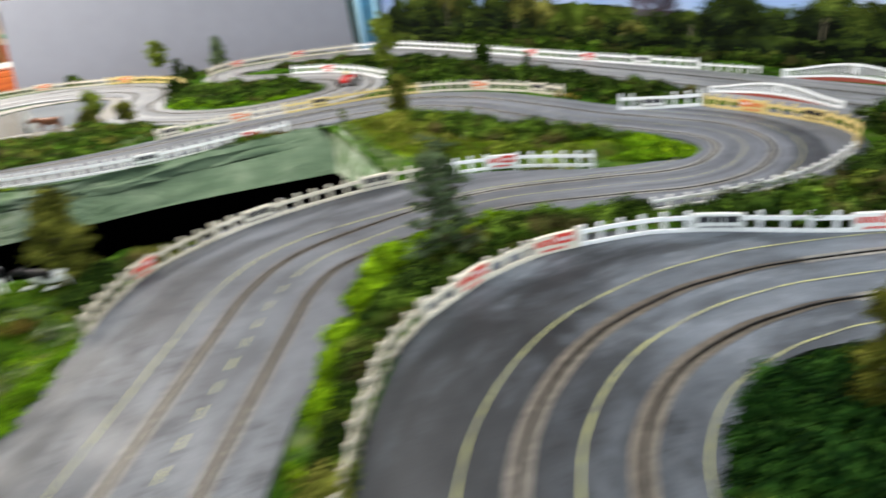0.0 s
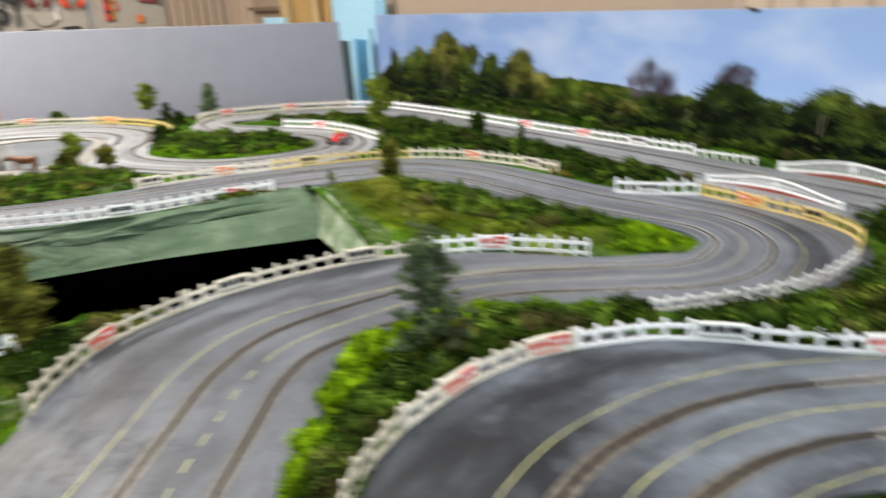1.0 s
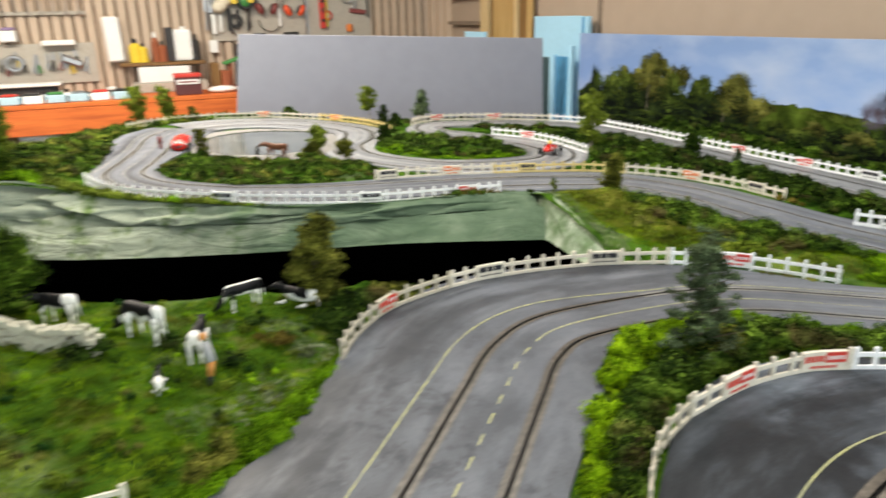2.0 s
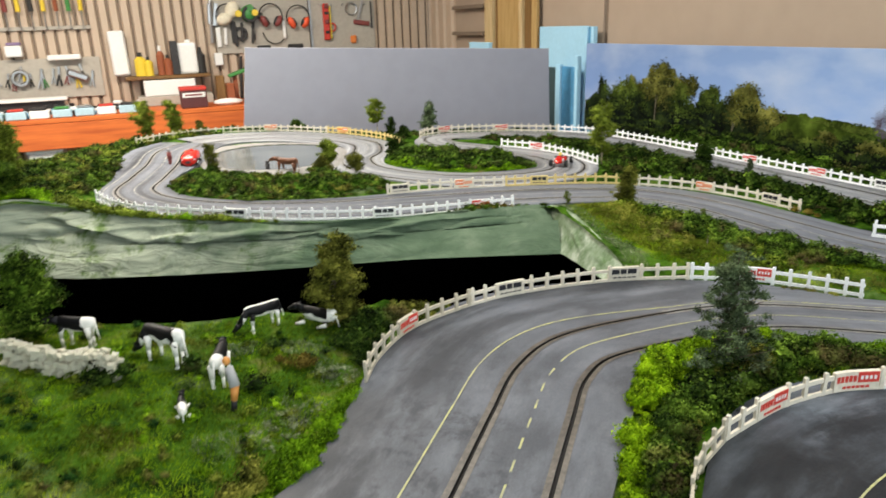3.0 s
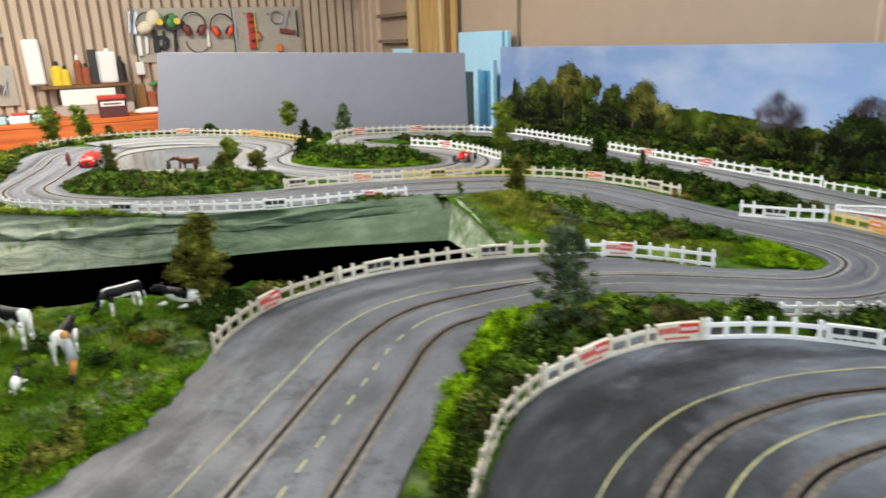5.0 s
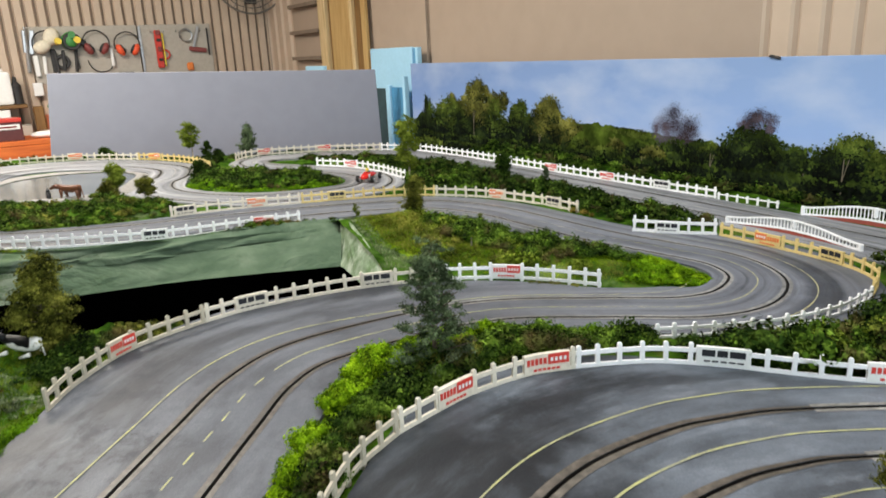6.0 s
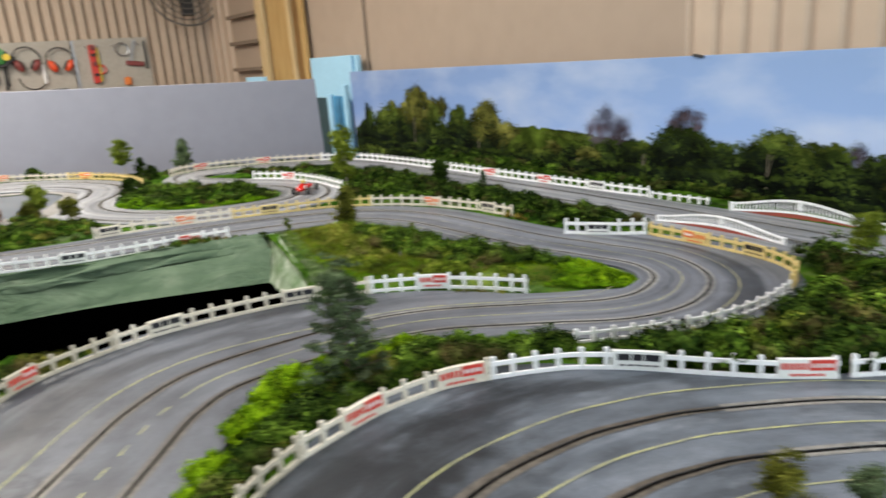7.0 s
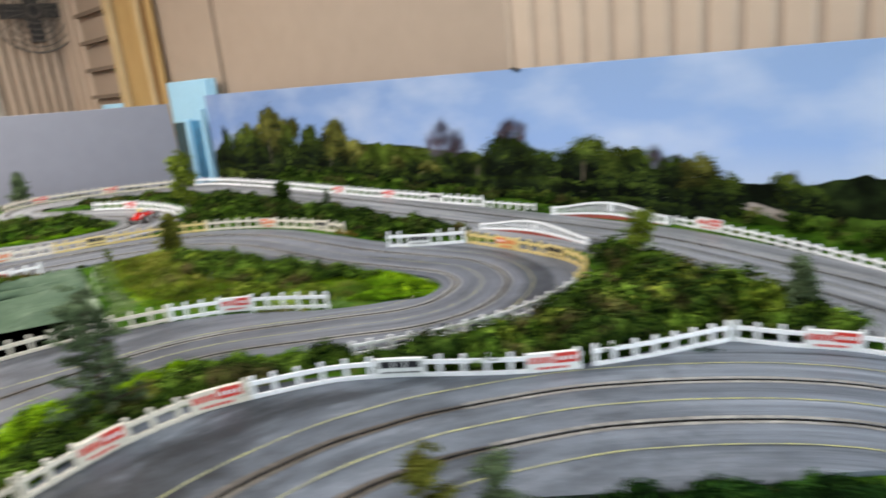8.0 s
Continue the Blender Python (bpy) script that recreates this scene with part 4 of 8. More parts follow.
# ---------------------------------------------------------------- printed backdrop
m, nt, p, vec, uv = start_material("backdrop_sky_print", 0.5, 0, 0.3)
sep = nt.nodes.new("ShaderNodeSeparateXYZ")
nt.links.new(vec, sep.inputs[0])
grad = ramp(nt, sep.outputs["Z"], [(0.08, (0.66, 0.74, 0.90)), (0.22, (0.37, 0.53, 0.86)), (0.42, (0.32, 0.46, 0.73))])
mp = nt.nodes.new("ShaderNodeMapping")
mp.inputs["Scale"].default_value = (1.6, 1.0, 3.2)
nt.links.new(vec, mp.inputs["Vector"])
cloud = ramp(nt, noise_node(nt, mp.outputs["Vector"], 1.7, 5, 0.5), [(0.44, (0, 0, 0)), (0.70, (1, 1, 1))])
along = nt.nodes.new("ShaderNodeMath")
along.operation = "MULTIPLY"
nt.links.new(sep.outputs["X"], along.inputs[0])
along.inputs[1].default_value = 0.28
ink = ramp(nt, along.outputs[0], [(0.10, (0.50, 0.545, 0.635)), (0.85, (0.86, 0.89, 0.93))])
nt.links.new(mixed(nt, 1.0, mixed(nt, mixed(nt, 0.62, (0, 0, 0), cloud), grad, (0.78, 0.83, 0.93)), ink, "MULTIPLY"), p.inputs["Base Color"])
M_SKY = m
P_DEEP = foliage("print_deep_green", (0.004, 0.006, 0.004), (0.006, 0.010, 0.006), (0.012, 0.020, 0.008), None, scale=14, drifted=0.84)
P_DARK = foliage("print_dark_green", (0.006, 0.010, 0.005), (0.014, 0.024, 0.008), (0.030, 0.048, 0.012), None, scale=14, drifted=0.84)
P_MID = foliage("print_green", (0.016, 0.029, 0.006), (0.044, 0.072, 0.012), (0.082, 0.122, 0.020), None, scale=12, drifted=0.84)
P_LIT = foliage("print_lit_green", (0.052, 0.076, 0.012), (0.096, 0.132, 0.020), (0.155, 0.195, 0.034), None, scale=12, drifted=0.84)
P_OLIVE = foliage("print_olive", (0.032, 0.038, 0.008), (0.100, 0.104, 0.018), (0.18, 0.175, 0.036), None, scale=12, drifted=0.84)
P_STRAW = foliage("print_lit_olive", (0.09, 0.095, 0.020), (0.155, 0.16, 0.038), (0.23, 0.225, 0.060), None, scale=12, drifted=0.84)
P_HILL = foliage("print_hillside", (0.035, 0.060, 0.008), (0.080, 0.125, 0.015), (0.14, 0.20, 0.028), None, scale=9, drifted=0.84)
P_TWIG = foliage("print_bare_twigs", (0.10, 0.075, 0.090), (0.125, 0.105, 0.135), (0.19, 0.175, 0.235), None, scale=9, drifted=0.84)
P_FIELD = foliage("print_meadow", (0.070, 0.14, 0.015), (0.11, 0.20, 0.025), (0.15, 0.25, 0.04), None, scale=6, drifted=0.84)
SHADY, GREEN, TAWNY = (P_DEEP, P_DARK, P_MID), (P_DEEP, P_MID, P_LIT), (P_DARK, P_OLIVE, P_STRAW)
P_TRUNK = worn("print_trunk", (0.13, 0.11, 0.075), 0.6, 60, 0.3)
P_ROOF = worn("print_barn_roof", (0.36, 0.31, 0.28), 0.6, 40, 0.2)

A0, A1 = 2.50, 6.10
back_m = Matrix.Translation(room(A0, -0.15, 0.33)) @ pose(0, 0, 0, 0, 0, ROOM_TURN)
backdrop = empty("painted_backdrop", back_m, "long backdrop board printed with trees under a blue sky", "backdrop")
part("board", box(A1 - A0, 0.008, 0.436, 0.001, at=((A1 - A0) / 2, 0.004, 0)), M_SKY, backdrop)
LAYER = [0.0]


def daubs(cx, cz, rx, rz, n, size, mats, name="printed_tree", soft=0.5, seed=0, floor_z=0.0):
    """Flat printed foliage: many small irregular leaves lying on the board, paler towards the top of each bough."""
    rng = np.random.default_rng(seed)
    LAYER[0] += 0.00012
    mats = mats if isinstance(mats, tuple) else (mats,)
    lobes = rng.uniform(-0.68, 0.68, (14, 2))
    lr = rng.uniform(0.22, 0.50, 14)
    V, F, M = [], [], []
    for _ in range(n):
        k = rng.integers(0, 14)
        a = rng.uniform(0, 2 * math.pi)
        q = math.sqrt(rng.uniform(0, 1))
        r = lr[k] * q * (1 + soft * 0.3 * rng.normal())
        x, z = cx + rx * (lobes[k, 0] + r * math.cos(a)), cz + rz * (lobes[k, 1] + r * math.sin(a))
        if z < floor_z or z > 0.430 or x < 0.002 or x > A1 - A0 - 0.002:
            continue
        s = size * rng.uniform(0.5, 1.3)
        t0 = rng.uniform(0, 6.28)
        b = len(V)
        m_ = rng.integers(4, 6)
        y = -0.0004 - LAYER[0] - rng.uniform(0, 0.0001)
        for j in range(m_):
            t = t0 + 6.283 * j / m_
            V.append((x + s * math.cos(t) * rng.uniform(0.6, 1.2), y, min(0.434, z + s * math.sin(t) * rng.uniform(0.6, 1.2))))
        F.append(tuple(range(b, b + m_)))
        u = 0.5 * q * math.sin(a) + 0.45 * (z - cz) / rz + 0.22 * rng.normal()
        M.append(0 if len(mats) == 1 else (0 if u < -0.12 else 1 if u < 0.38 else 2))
    return link_mesh(name, V, F, mats, backdrop, midx=M)


def band(pts, mat, name, seed, size=0.012, n=1500):
    """A printed strip of land: filled below a smooth skyline."""
    LAYER[0] += 0.00012
    Q = crom([(a - A0, z - 0.33) for a, z in pts], 0.02)
    y = -0.0004 - LAYER[0]
    k = len(Q)
    rng = np.random.default_rng(seed)
    V = [(x, y, 0.001) for x, z in Q] + [(x, y, z + 0.003 * rng.normal()) for x, z in Q]
    F = [(i, i + 1, k + i + 1, k + i) for i in range(k - 1)]
    ob = link_mesh(name, V, F, mat, backdrop)
    LAYER[0] += 0.00012
    V, F = [], []
    for _ in range(n):
        i = rng.integers(0, k)
        x, z = Q[i, 0] + rng.uniform(-0.01, 0.01), Q[i, 1] * rng.uniform(0.05, 1.0)
        s, b = size * rng.uniform(0.4, 1.2), len(V)
        t0 = rng.uniform(0, 6.28)
        for j in range(5):
            t = t0 + 6.283 * j / 5
            V.append((min(max(x + s * math.cos(t), 0.001), A1 - A0 - 0.001), -0.0004 - LAYER[0] - rng.uniform(0, 0.0001), max(0.001, z + 0.7 * s * math.sin(t) * rng.uniform(0.5, 1.2))))
        F.append(tuple(range(b, b + 5)))
    link_mesh(name + "_texture", V, F, mat, backdrop)
    return ob


def trunk_print(a, z0, z1, lean=0.0, w=0.0024):
    LAYER[0] += 0.00012
    x, y = a - A0, -0.0004 - LAYER[0]
    z0, z1 = z0 - 0.33, z1 - 0.33
    V = [(x - w, y, z0), (x + w, y, z0), (x + w * 0.5 + lean, y, z1), (x - w * 0.5 + lean, y, z1)]
    zm = z0 + (z1 - z0) * 0.5
    V += [(x + lean * 0.5 - w * 0.5, y - 0.0001, zm), (x + lean * 0.5 + w * 0.5, y - 0.0001, zm), (x + lean + w * 6, y - 0.0001, z1), (x + lean + w * 5.2, y - 0.0001, z1)]
    link_mesh("printed_trunk", V, [(0, 1, 2, 3), (4, 5, 6, 7)], P_TRUNK, backdrop)


band([(2.51, 0.48), (2.70, 0.50), (3.0, 0.50), (3.4, 0.52), (3.79, 0.537), (4.08, 0.525), (4.4, 0.50), (4.8, 0.49), (5.1, 0.46), (5.45, 0.455), (6.1, 0.45)], P_HILL, "printed_hill", 1, 0.014, 1800)
band([(4.95, 0.44), (5.2, 0.455), (5.33, 0.452), (5.43, 0.478), (5.6, 0.486), (6.1, 0.48)], P_DARK, "printed_far_wood", 2, 0.012, 700)
for i, (a, z, rx, rz, n, mt) in enumerate([
        (4.23, 0.548, 0.085, 0.075, 520, P_TWIG), (4.13, 0.535, 0.05, 0.055, 260, P_TWIG), (4.49, 0.560, 0.070, 0.060, 620, P_TWIG),
        (4.96, 0.50, 0.05, 0.05, 220, P_TWIG), (5.02, 0.495, 0.04, 0.035, 180, P_TWIG), (5.30, 0.46, 0.025, 0.03, 120, P_TWIG)]):
    daubs(a - A0, z - 0.33, rx, rz, n * 16, 0.0011, mt, soft=1.1, seed=20 + i)
band([(2.51, 0.46), (2.60, 0.53), (2.70, 0.49), (2.80, 0.50), (2.95, 0.52), (3.08, 0.57), (3.2, 0.53), (3.35, 0.52), (3.5, 0.54), (3.62, 0.54), (3.72, 0.49), (4.0, 0.455), (4.15, 0.465), (4.35, 0.475),
      (4.48, 0.515), (4.6, 0.48), (4.72, 0.50), (4.85, 0.50), (4.98, 0.475), (5.1, 0.445), (5.2, 0.41), (5.4, 0.39), (6.1, 0.39)], P_DARK, "printed_wood", 3, 0.007, 3000)
for i, (a, z, rx, rz, n, sz, mt) in enumerate([
        (2.93, 0.545, 0.09, 0.075, 900, 0.008, P_OLIVE), (3.22, 0.560, 0.085, 0.072, 900, 0.008, P_OLIVE), (3.56, 0.555, 0.090, 0.075, 1000, 0.008, P_OLIVE), (3.40, 0.54, 0.08, 0.065, 700, 0.008, P_MID),
        (2.64, 0.525, 0.05, 0.105, 700, 0.007, P_DARK), (2.68, 0.46, 0.09, 0.10, 700, 0.009, P_DARK),
        (2.86, 0.50, 0.15, 0.105, 1300, 0.010, P_MID), (3.00, 0.47, 0.14, 0.10, 900, 0.010, P_DARK), (3.08, 0.610, 0.092, 0.090, 1600, 0.008, P_OLIVE), (3.09, 0.53, 0.10, 0.08, 700, 0.009, P_OLIVE),
        (3.24, 0.51, 0.10, 0.10, 900, 0.010, P_MID), (3.38, 0.49, 0.12, 0.105, 900, 0.010, P_DARK), (3.36, 0.53, 0.06, 0.06, 420, 0.007, P_MID),
        (3.57, 0.525, 0.10, 0.095, 1200, 0.008, P_OLIVE), (3.70, 0.48, 0.07, 0.07, 400, 0.009, P_OLIVE), (3.85, 0.465, 0.12, 0.055, 500, 0.010, P_MID),
        (4.00, 0.460, 0.12, 0.060, 600, 0.010, P_MID), (4.14, 0.44, 0.13, 0.070, 700, 0.010, P_DARK), (4.30, 0.445, 0.12, 0.075, 700, 0.010, P_DARK),
        (4.47, 0.485, 0.105, 0.078, 1200, 0.009, P_DARK), (4.33, 0.475, 0.045, 0.050, 420, 0.008, P_MID), (4.62, 0.455, 0.12, 0.068, 900, 0.010, P_DARK),
        (4.74, 0.465, 0.13, 0.06, 700, 0.010, P_DARK), (4.77, 0.515, 0.10, 0.052, 1000, 0.007, P_MID), (4.88, 0.46, 0.10, 0.085, 800, 0.010, P_MID), (4.98, 0.44, 0.11, 0.080, 800, 0.010, P_DARK),
        (5.08, 0.455, 0.060, 0.070, 700, 0.008, P_OLIVE), (5.13, 0.43, 0.07, 0.060, 500, 0.009, P_MID), (5.31, 0.435, 0.040, 0.050, 380, 0.007, P_MID), (5.36, 0.405, 0.050, 0.055, 420, 0.008, P_DARK),
        (5.70, 0.44, 0.10, 0.05, 400, 0.010, P_DARK), (5.95, 0.45, 0.12, 0.06, 400, 0.010, P_MID)]):
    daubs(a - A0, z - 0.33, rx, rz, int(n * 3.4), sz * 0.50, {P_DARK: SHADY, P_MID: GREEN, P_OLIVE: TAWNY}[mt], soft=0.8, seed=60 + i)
band([(3.66, 0.41), (3.74, 0.495), (3.86, 0.516), (4.00, 0.508), (4.10, 0.482), (4.20, 0.43)], P_HILL, "printed_lit_slope", 7, 0.006, 500)
for i, (a, z, rx, rz) in enumerate(((3.78, 0.455, 0.07, 0.035), (3.93, 0.462, 0.06, 0.030), (4.05, 0.455, 0.06, 0.035), (3.86, 0.43, 0.10, 0.030), (4.12, 0.44, 0.07, 0.035))):
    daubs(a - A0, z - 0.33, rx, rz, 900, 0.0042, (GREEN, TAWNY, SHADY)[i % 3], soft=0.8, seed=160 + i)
band([(5.12, 0.385), (5.3, 0.39), (5.42, 0.385), (5.6, 0.40), (6.1, 0.40)], P_FIELD, "printed_meadow", 5, 0.014, 300)
for a, z0, z1, ln in ((4.335, 0.39, 0.475, 0.0), (4.655, 0.375, 0.45, -0.03), (4.745, 0.385, 0.50, 0.0), (4.06, 0.39, 0.44, 0.0), (5.0, 0.39, 0.44, 0), (3.06, 0.42, 0.55, 0.0), (3.52, 0.41, 0.48, 0)):
    trunk_print(a, z0, z1, ln)
LAYER[0] += 0.00012
yb = -0.0004 - LAYER[0]
link_mesh("printed_barn", [(x - A0, yb, z - 0.33) for x, z in ((5.19, 0.412), (5.225, 0.412), (5.325, 0.388), (5.30, 0.386), (5.20, 0.395), (5.30, 0.370))],
          [(0, 4, 3, 2, 1), (4, 5, 3)], P_ROOF, backdrop)
for i, (a, w) in enumerate(((2.75, 0.2), (3.05, 0.25), (3.4, 0.25), (3.75, 0.25), (4.1, 0.25), (4.4, 0.25), (4.7, 0.25), (5.0, 0.2))):
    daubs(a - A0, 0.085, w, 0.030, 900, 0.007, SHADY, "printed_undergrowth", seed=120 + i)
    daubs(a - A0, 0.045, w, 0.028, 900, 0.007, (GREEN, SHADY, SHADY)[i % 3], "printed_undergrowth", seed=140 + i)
clipm = room(4.52, -0.152, 0.762)
tagged(part("backdrop_clip", box(0.034, 0.010, 0.007, 0.002), M_DARK, m=Matrix.Translation(clipm) @ pose(0, 0, 0, 0, 12, ROOM_TURN)), "small dark clip on the backdrop's upper edge", "clip")

# ---------------------------------------------------------------- fences
POST_W, POST_T, POST_H = 0.0062, 0.0040, 0.0345


def post_mesh(mat, h=POST_H):
    bm = bmesh.new()
    w, t = POST_W / 2, POST_T / 2
    prof = [(-w, -0.012), (w, -0.012), (w, h - 0.0065), (w * 1.05, h - 0.0045), (w * 0.92, h - 0.0010), (0, h), (-w * 0.92, h - 0.0010), (-w * 1.05, h - 0.0045), (-w, h - 0.0065)]
    f = [bm.verts.new((x, -t, z)) for x, z in prof]
    b = [bm.verts.new((x, t, z)) for x, z in prof]
    n = len(prof)
    bm.faces.new(f)
    bm.faces.new(b[::-1])
    for i in range(n):
        bm.faces.new((f[(i + 1) % n], f[i], b[i], b[(i + 1) % n]))
    me = bpy.data.meshes.new("post")
    bm.to_mesh(me)
    bm.free()
    me.materials.append(mat)
    return me


def sweep(name, Q, z0, z1, thick, mat, parent, lift=None, off=0.0):
    """A board swept along a line, between two heights."""
    n = lefts(Q)
    base = H(Q[:, 0], Q[:, 1]) + (0 if lift is None else lift)
    k = len(Q)
    rows = []
    for o, z in ((-thick / 2, z0), (thick / 2, z0), (thick / 2, z1), (-thick / 2, z1)):
        rows.append(np.c_[Q[:, :2] + n * (o + off), base + z])
    V = np.vstack(rows)
    F = [(r * k + i, r * k + i + 1, ((r + 1) % 4) * k + i + 1, ((r + 1) % 4) * k + i) for r in range(4) for i in range(k - 1)]
    F += [(0, k, 2 * k, 3 * k), (4 * k - 1, 3 * k - 1, 2 * k - 1, k - 1)]
    ob = link_mesh(name, V, F, mat, parent)
    bm = bmesh.new()
    bm.from_mesh(ob.data)
    bmesh.ops.recalc_face_normals(bm, faces=bm.faces[:])
    bm.to_mesh(ob.data)
    bm.free()
    return ob


def signs(parent, Q, s0, s1, side, kind, mat_face=None):
    """A printed advertising board between posts; its writing is drawn as plain blocks."""
    s = np.r_[0, np.cumsum(np.linalg.norm(np.diff(Q[:, :2], axis=0), axis=1))]
    g = np.linspace(s0, s1, 8)
    P = np.stack([np.interp(g, s, Q[:, k]) for k in range(2)], 1)
    face = {"black": M_SIGN_W, "red": M_SIGN_W, "orange": M_SIGN_Y}[kind] if mat_face is None else mat_face
    sg = sweep("sign", P, 0.003, 0.030, 0.006, face, parent)
    lay = 0.0034 * side
    d = s1 - s0

    def bar(f0, f1, z0, z1, mat, extra=0.0):
        gg = np.linspace(s0 + d * f0, s0 + d * f1, 4)
        R = np.stack([np.interp(gg, s, Q[:, k]) for k in range(2)], 1)
        sweep("print", R, z0, z1, 0.0006, mat, sg, off=lay + extra * side)

    if kind == "black":
        for f0, f1 in ((0.10, 0.345), (0.385, 0.575), (0.615, 0.90)):
            bar(f0, f1, 0.0165, 0.0262, M_SIGN_K)
        for q in range(5):
            bar(0.14 + q * 0.155, 0.255 + q * 0.155, 0.0082, 0.0106, M_SIGN_K)
    else:
        red = M_SIGN_R if kind == "red" else M_SIGN_O
        bar(0.52, 0.97, 0.0140, 0.0290, red)
        for q in range(5):
            bar(0.05 + q * 0.092, 0.115 + q * 0.092, 0.0155, 0.0245, red)
        for q in range(4):
            bar(0.57 + q * 0.095, 0.625 + q * 0.095, 0.0185, 0.0240, M_SIGN_W, 0.0005)
        for q in range(6):
            bar(0.20 + q * 0.10, 0.275 + q * 0.10, 0.0060, 0.0095, red)
    return sg


M_SIGN_Y = worn("sign_cream", (0.72, 0.58, 0.26), 0.45, 200, 0.1)
POSTS = {}


def fence(pts, mat, label, banners=(), side=-1, spacing=0.0325, h=POST_H, kick=True, group="track fences"):
    """Posts with an upper rail and a kick board. banners: (where it starts, length, kind)."""
    Q = crom(pts, 0.008)
    s = np.r_[0, np.cumsum(np.linalg.norm(np.diff(Q[:, :2], axis=0), axis=1))]
    L = s[-1]
    top = empty("fence", Matrix(), label, "fence", group)
    key = (mat.name, h)
    if key not in POSTS:
        POSTS[key] = post_mesh(mat, h)
    k = h / POST_H
    sweep("upper_rail", Q, 0.0200 * k, 0.0262 * k, 0.003, mat, top)
    if kick:
        sweep("kick_board", Q, 0.001, 0.0066 * k, 0.0035, mat, top)
    spans = []
    for (bx, by), ln, kind in banners:
        s0 = s[np.argmin(np.hypot(Q[:, 0] - bx, Q[:, 1] - by))]
        s1 = min(L - 0.002, s0 + ln)
        spans.append((s0, s1))
        signs(top, Q, s0, s1, side, kind, None if mat is M_FENCE_W else mat)
    n = max(1, round(L / spacing))
    nl = lefts(Q)
    rnd = random.Random(int(L * 1000))
    for i in range(n + 1):
        d = min(max(L * i / n, 0.0045), L - 0.0045)
        if any(a + 0.008 < d < b - 0.008 for a, b in spans):
            continue
        x, y = np.interp(d, s, Q[:, 0]), np.interp(d, s, Q[:, 1])
        nx, ny = np.interp(d, s, nl[:, 0]), np.interp(d, s, nl[:, 1])
        turn = math.degrees(math.atan2(ny, nx)) - 90
        shared("post", POSTS[key], top, pose(x, y, float(H(x, y)), rnd.gauss(0, 1.2), rnd.gauss(0, 1.2), turn))
    return top


fence([(-0.362, 0.885), (-0.372, 0.95), (-0.368, 1.03), (-0.345, 1.10), (-0.285, 1.19)], M_FENCE_T, "low tan model fence rounding the cow field corner", [((-0.366, 1.035), 0.052, "red")])
fence([(-0.285, 1.19), (-0.225, 1.253), (-0.12, 1.332), (-0.02, 1.39), (0.10, 1.440)], M_FENCE_C, "low cream model fence along the road over the opening", [((-0.248, 1.23), 0.060, "black"), ((-0.050, 1.372), 0.064, "black")])
fence([(0.10, 1.440), (0.22, 1.458), (0.32, 1.448), (0.407, 1.43)], M_FENCE_W, "low white model fence ending beside the grass", [((0.195, 1.455), 0.058, "red")])
# tan, cream, then white along one fence: its dimmer facings are put into colour
fence([(0.078, 0.45), (0.080, 0.55), (0.078, 0.66), (0.088, 0.76), (0.122, 0.84)], M_FENCE_T, "low model fence beside the dark bend, coloured tan for its shaded facing")
fence([(0.122, 0.84), (0.165, 0.895), (0.205, 0.94), (0.27, 0.992), (0.335, 1.026)], M_FENCE_C, "low model fence curving round the dark bend, coloured cream for its dimmer facing", [((0.162, 0.89), 0.060, "red"), ((0.268, 0.99), 0.070, "red")])
fence([(0.335, 1.026), (0.40, 1.050), (0.46, 1.063), (0.54, 1.062), (0.64, 1.045), (0.72, 1.034), (0.795, 1.034)], M_FENCE_W, "low white model fence along the outside of the bend", [((0.503, 1.063), 0.072, "black"), ((0.715, 1.034), 0.076, "red")])
fence([(0.812, 1.037), (0.89, 1.048), (0.965, 1.064), (1.034, 1.080)], M_FENCE_W, "low white model fence bowed away from the bend")
fence([(1.038, 1.080), (1.10, 1.040), (1.20, 0.985), (1.30, 0.88)], M_FENCE_W, "low white model fence at the end of the bend", [((1.12, 1.03), 0.07, "red")])
fence([(0.462, 1.160), (0.58, 1.195), (0.69, 1.240), (0.79, 1.308), (0.885, 1.405)], M_FENCE_W, "low white model fence round the outside of the hairpin", h=0.025)
fence([(0.885, 1.405), (0.93, 1.490), (0.925, 1.57), (0.875, 1.655), (0.79, 1.755), (0.722, 1.828)], M_FENCE_Y, "low yellow model fence round the back of the hairpin", [((0.912, 1.60), 0.055, "black"), ((0.825, 1.715), 0.062, "orange")], side=1)
fence([(0.717, 1.832), (0.62, 1.836), (0.52, 1.855)], M_FENCE_W, "short white model fence between shrubs and hairpin", [((0.63, 1.836), 0.058, "black")], side=1, h=0.042)
fence([(0.40, 2.055), (0.30, 2.14), (0.19, 2.205), (0.08, 2.243), (-0.03, 2.252)], M_FENCE_C, "low cream model fence behind the back road", [((0.352, 2.098), 0.052, "black"), ((0.185, 2.207), 0.05, "orange")], side=1)
fence([(-0.03, 2.252), (-0.16, 2.232), (-0.32, 2.165), (-0.42, 2.115)], M_FENCE_Y, "low yellow model fence behind the back road", [((-0.30, 2.175), 0.055, "black")], side=1)
fence([(-0.42, 2.115), (-0.52, 2.06), (-0.62, 2.00), (-0.73, 1.91)], M_FENCE_C, "low pale model fence ending by the pond shrubs", [((-0.51, 2.065), 0.055, "orange"), ((-0.675, 1.955), 0.06, "black")], side=1)
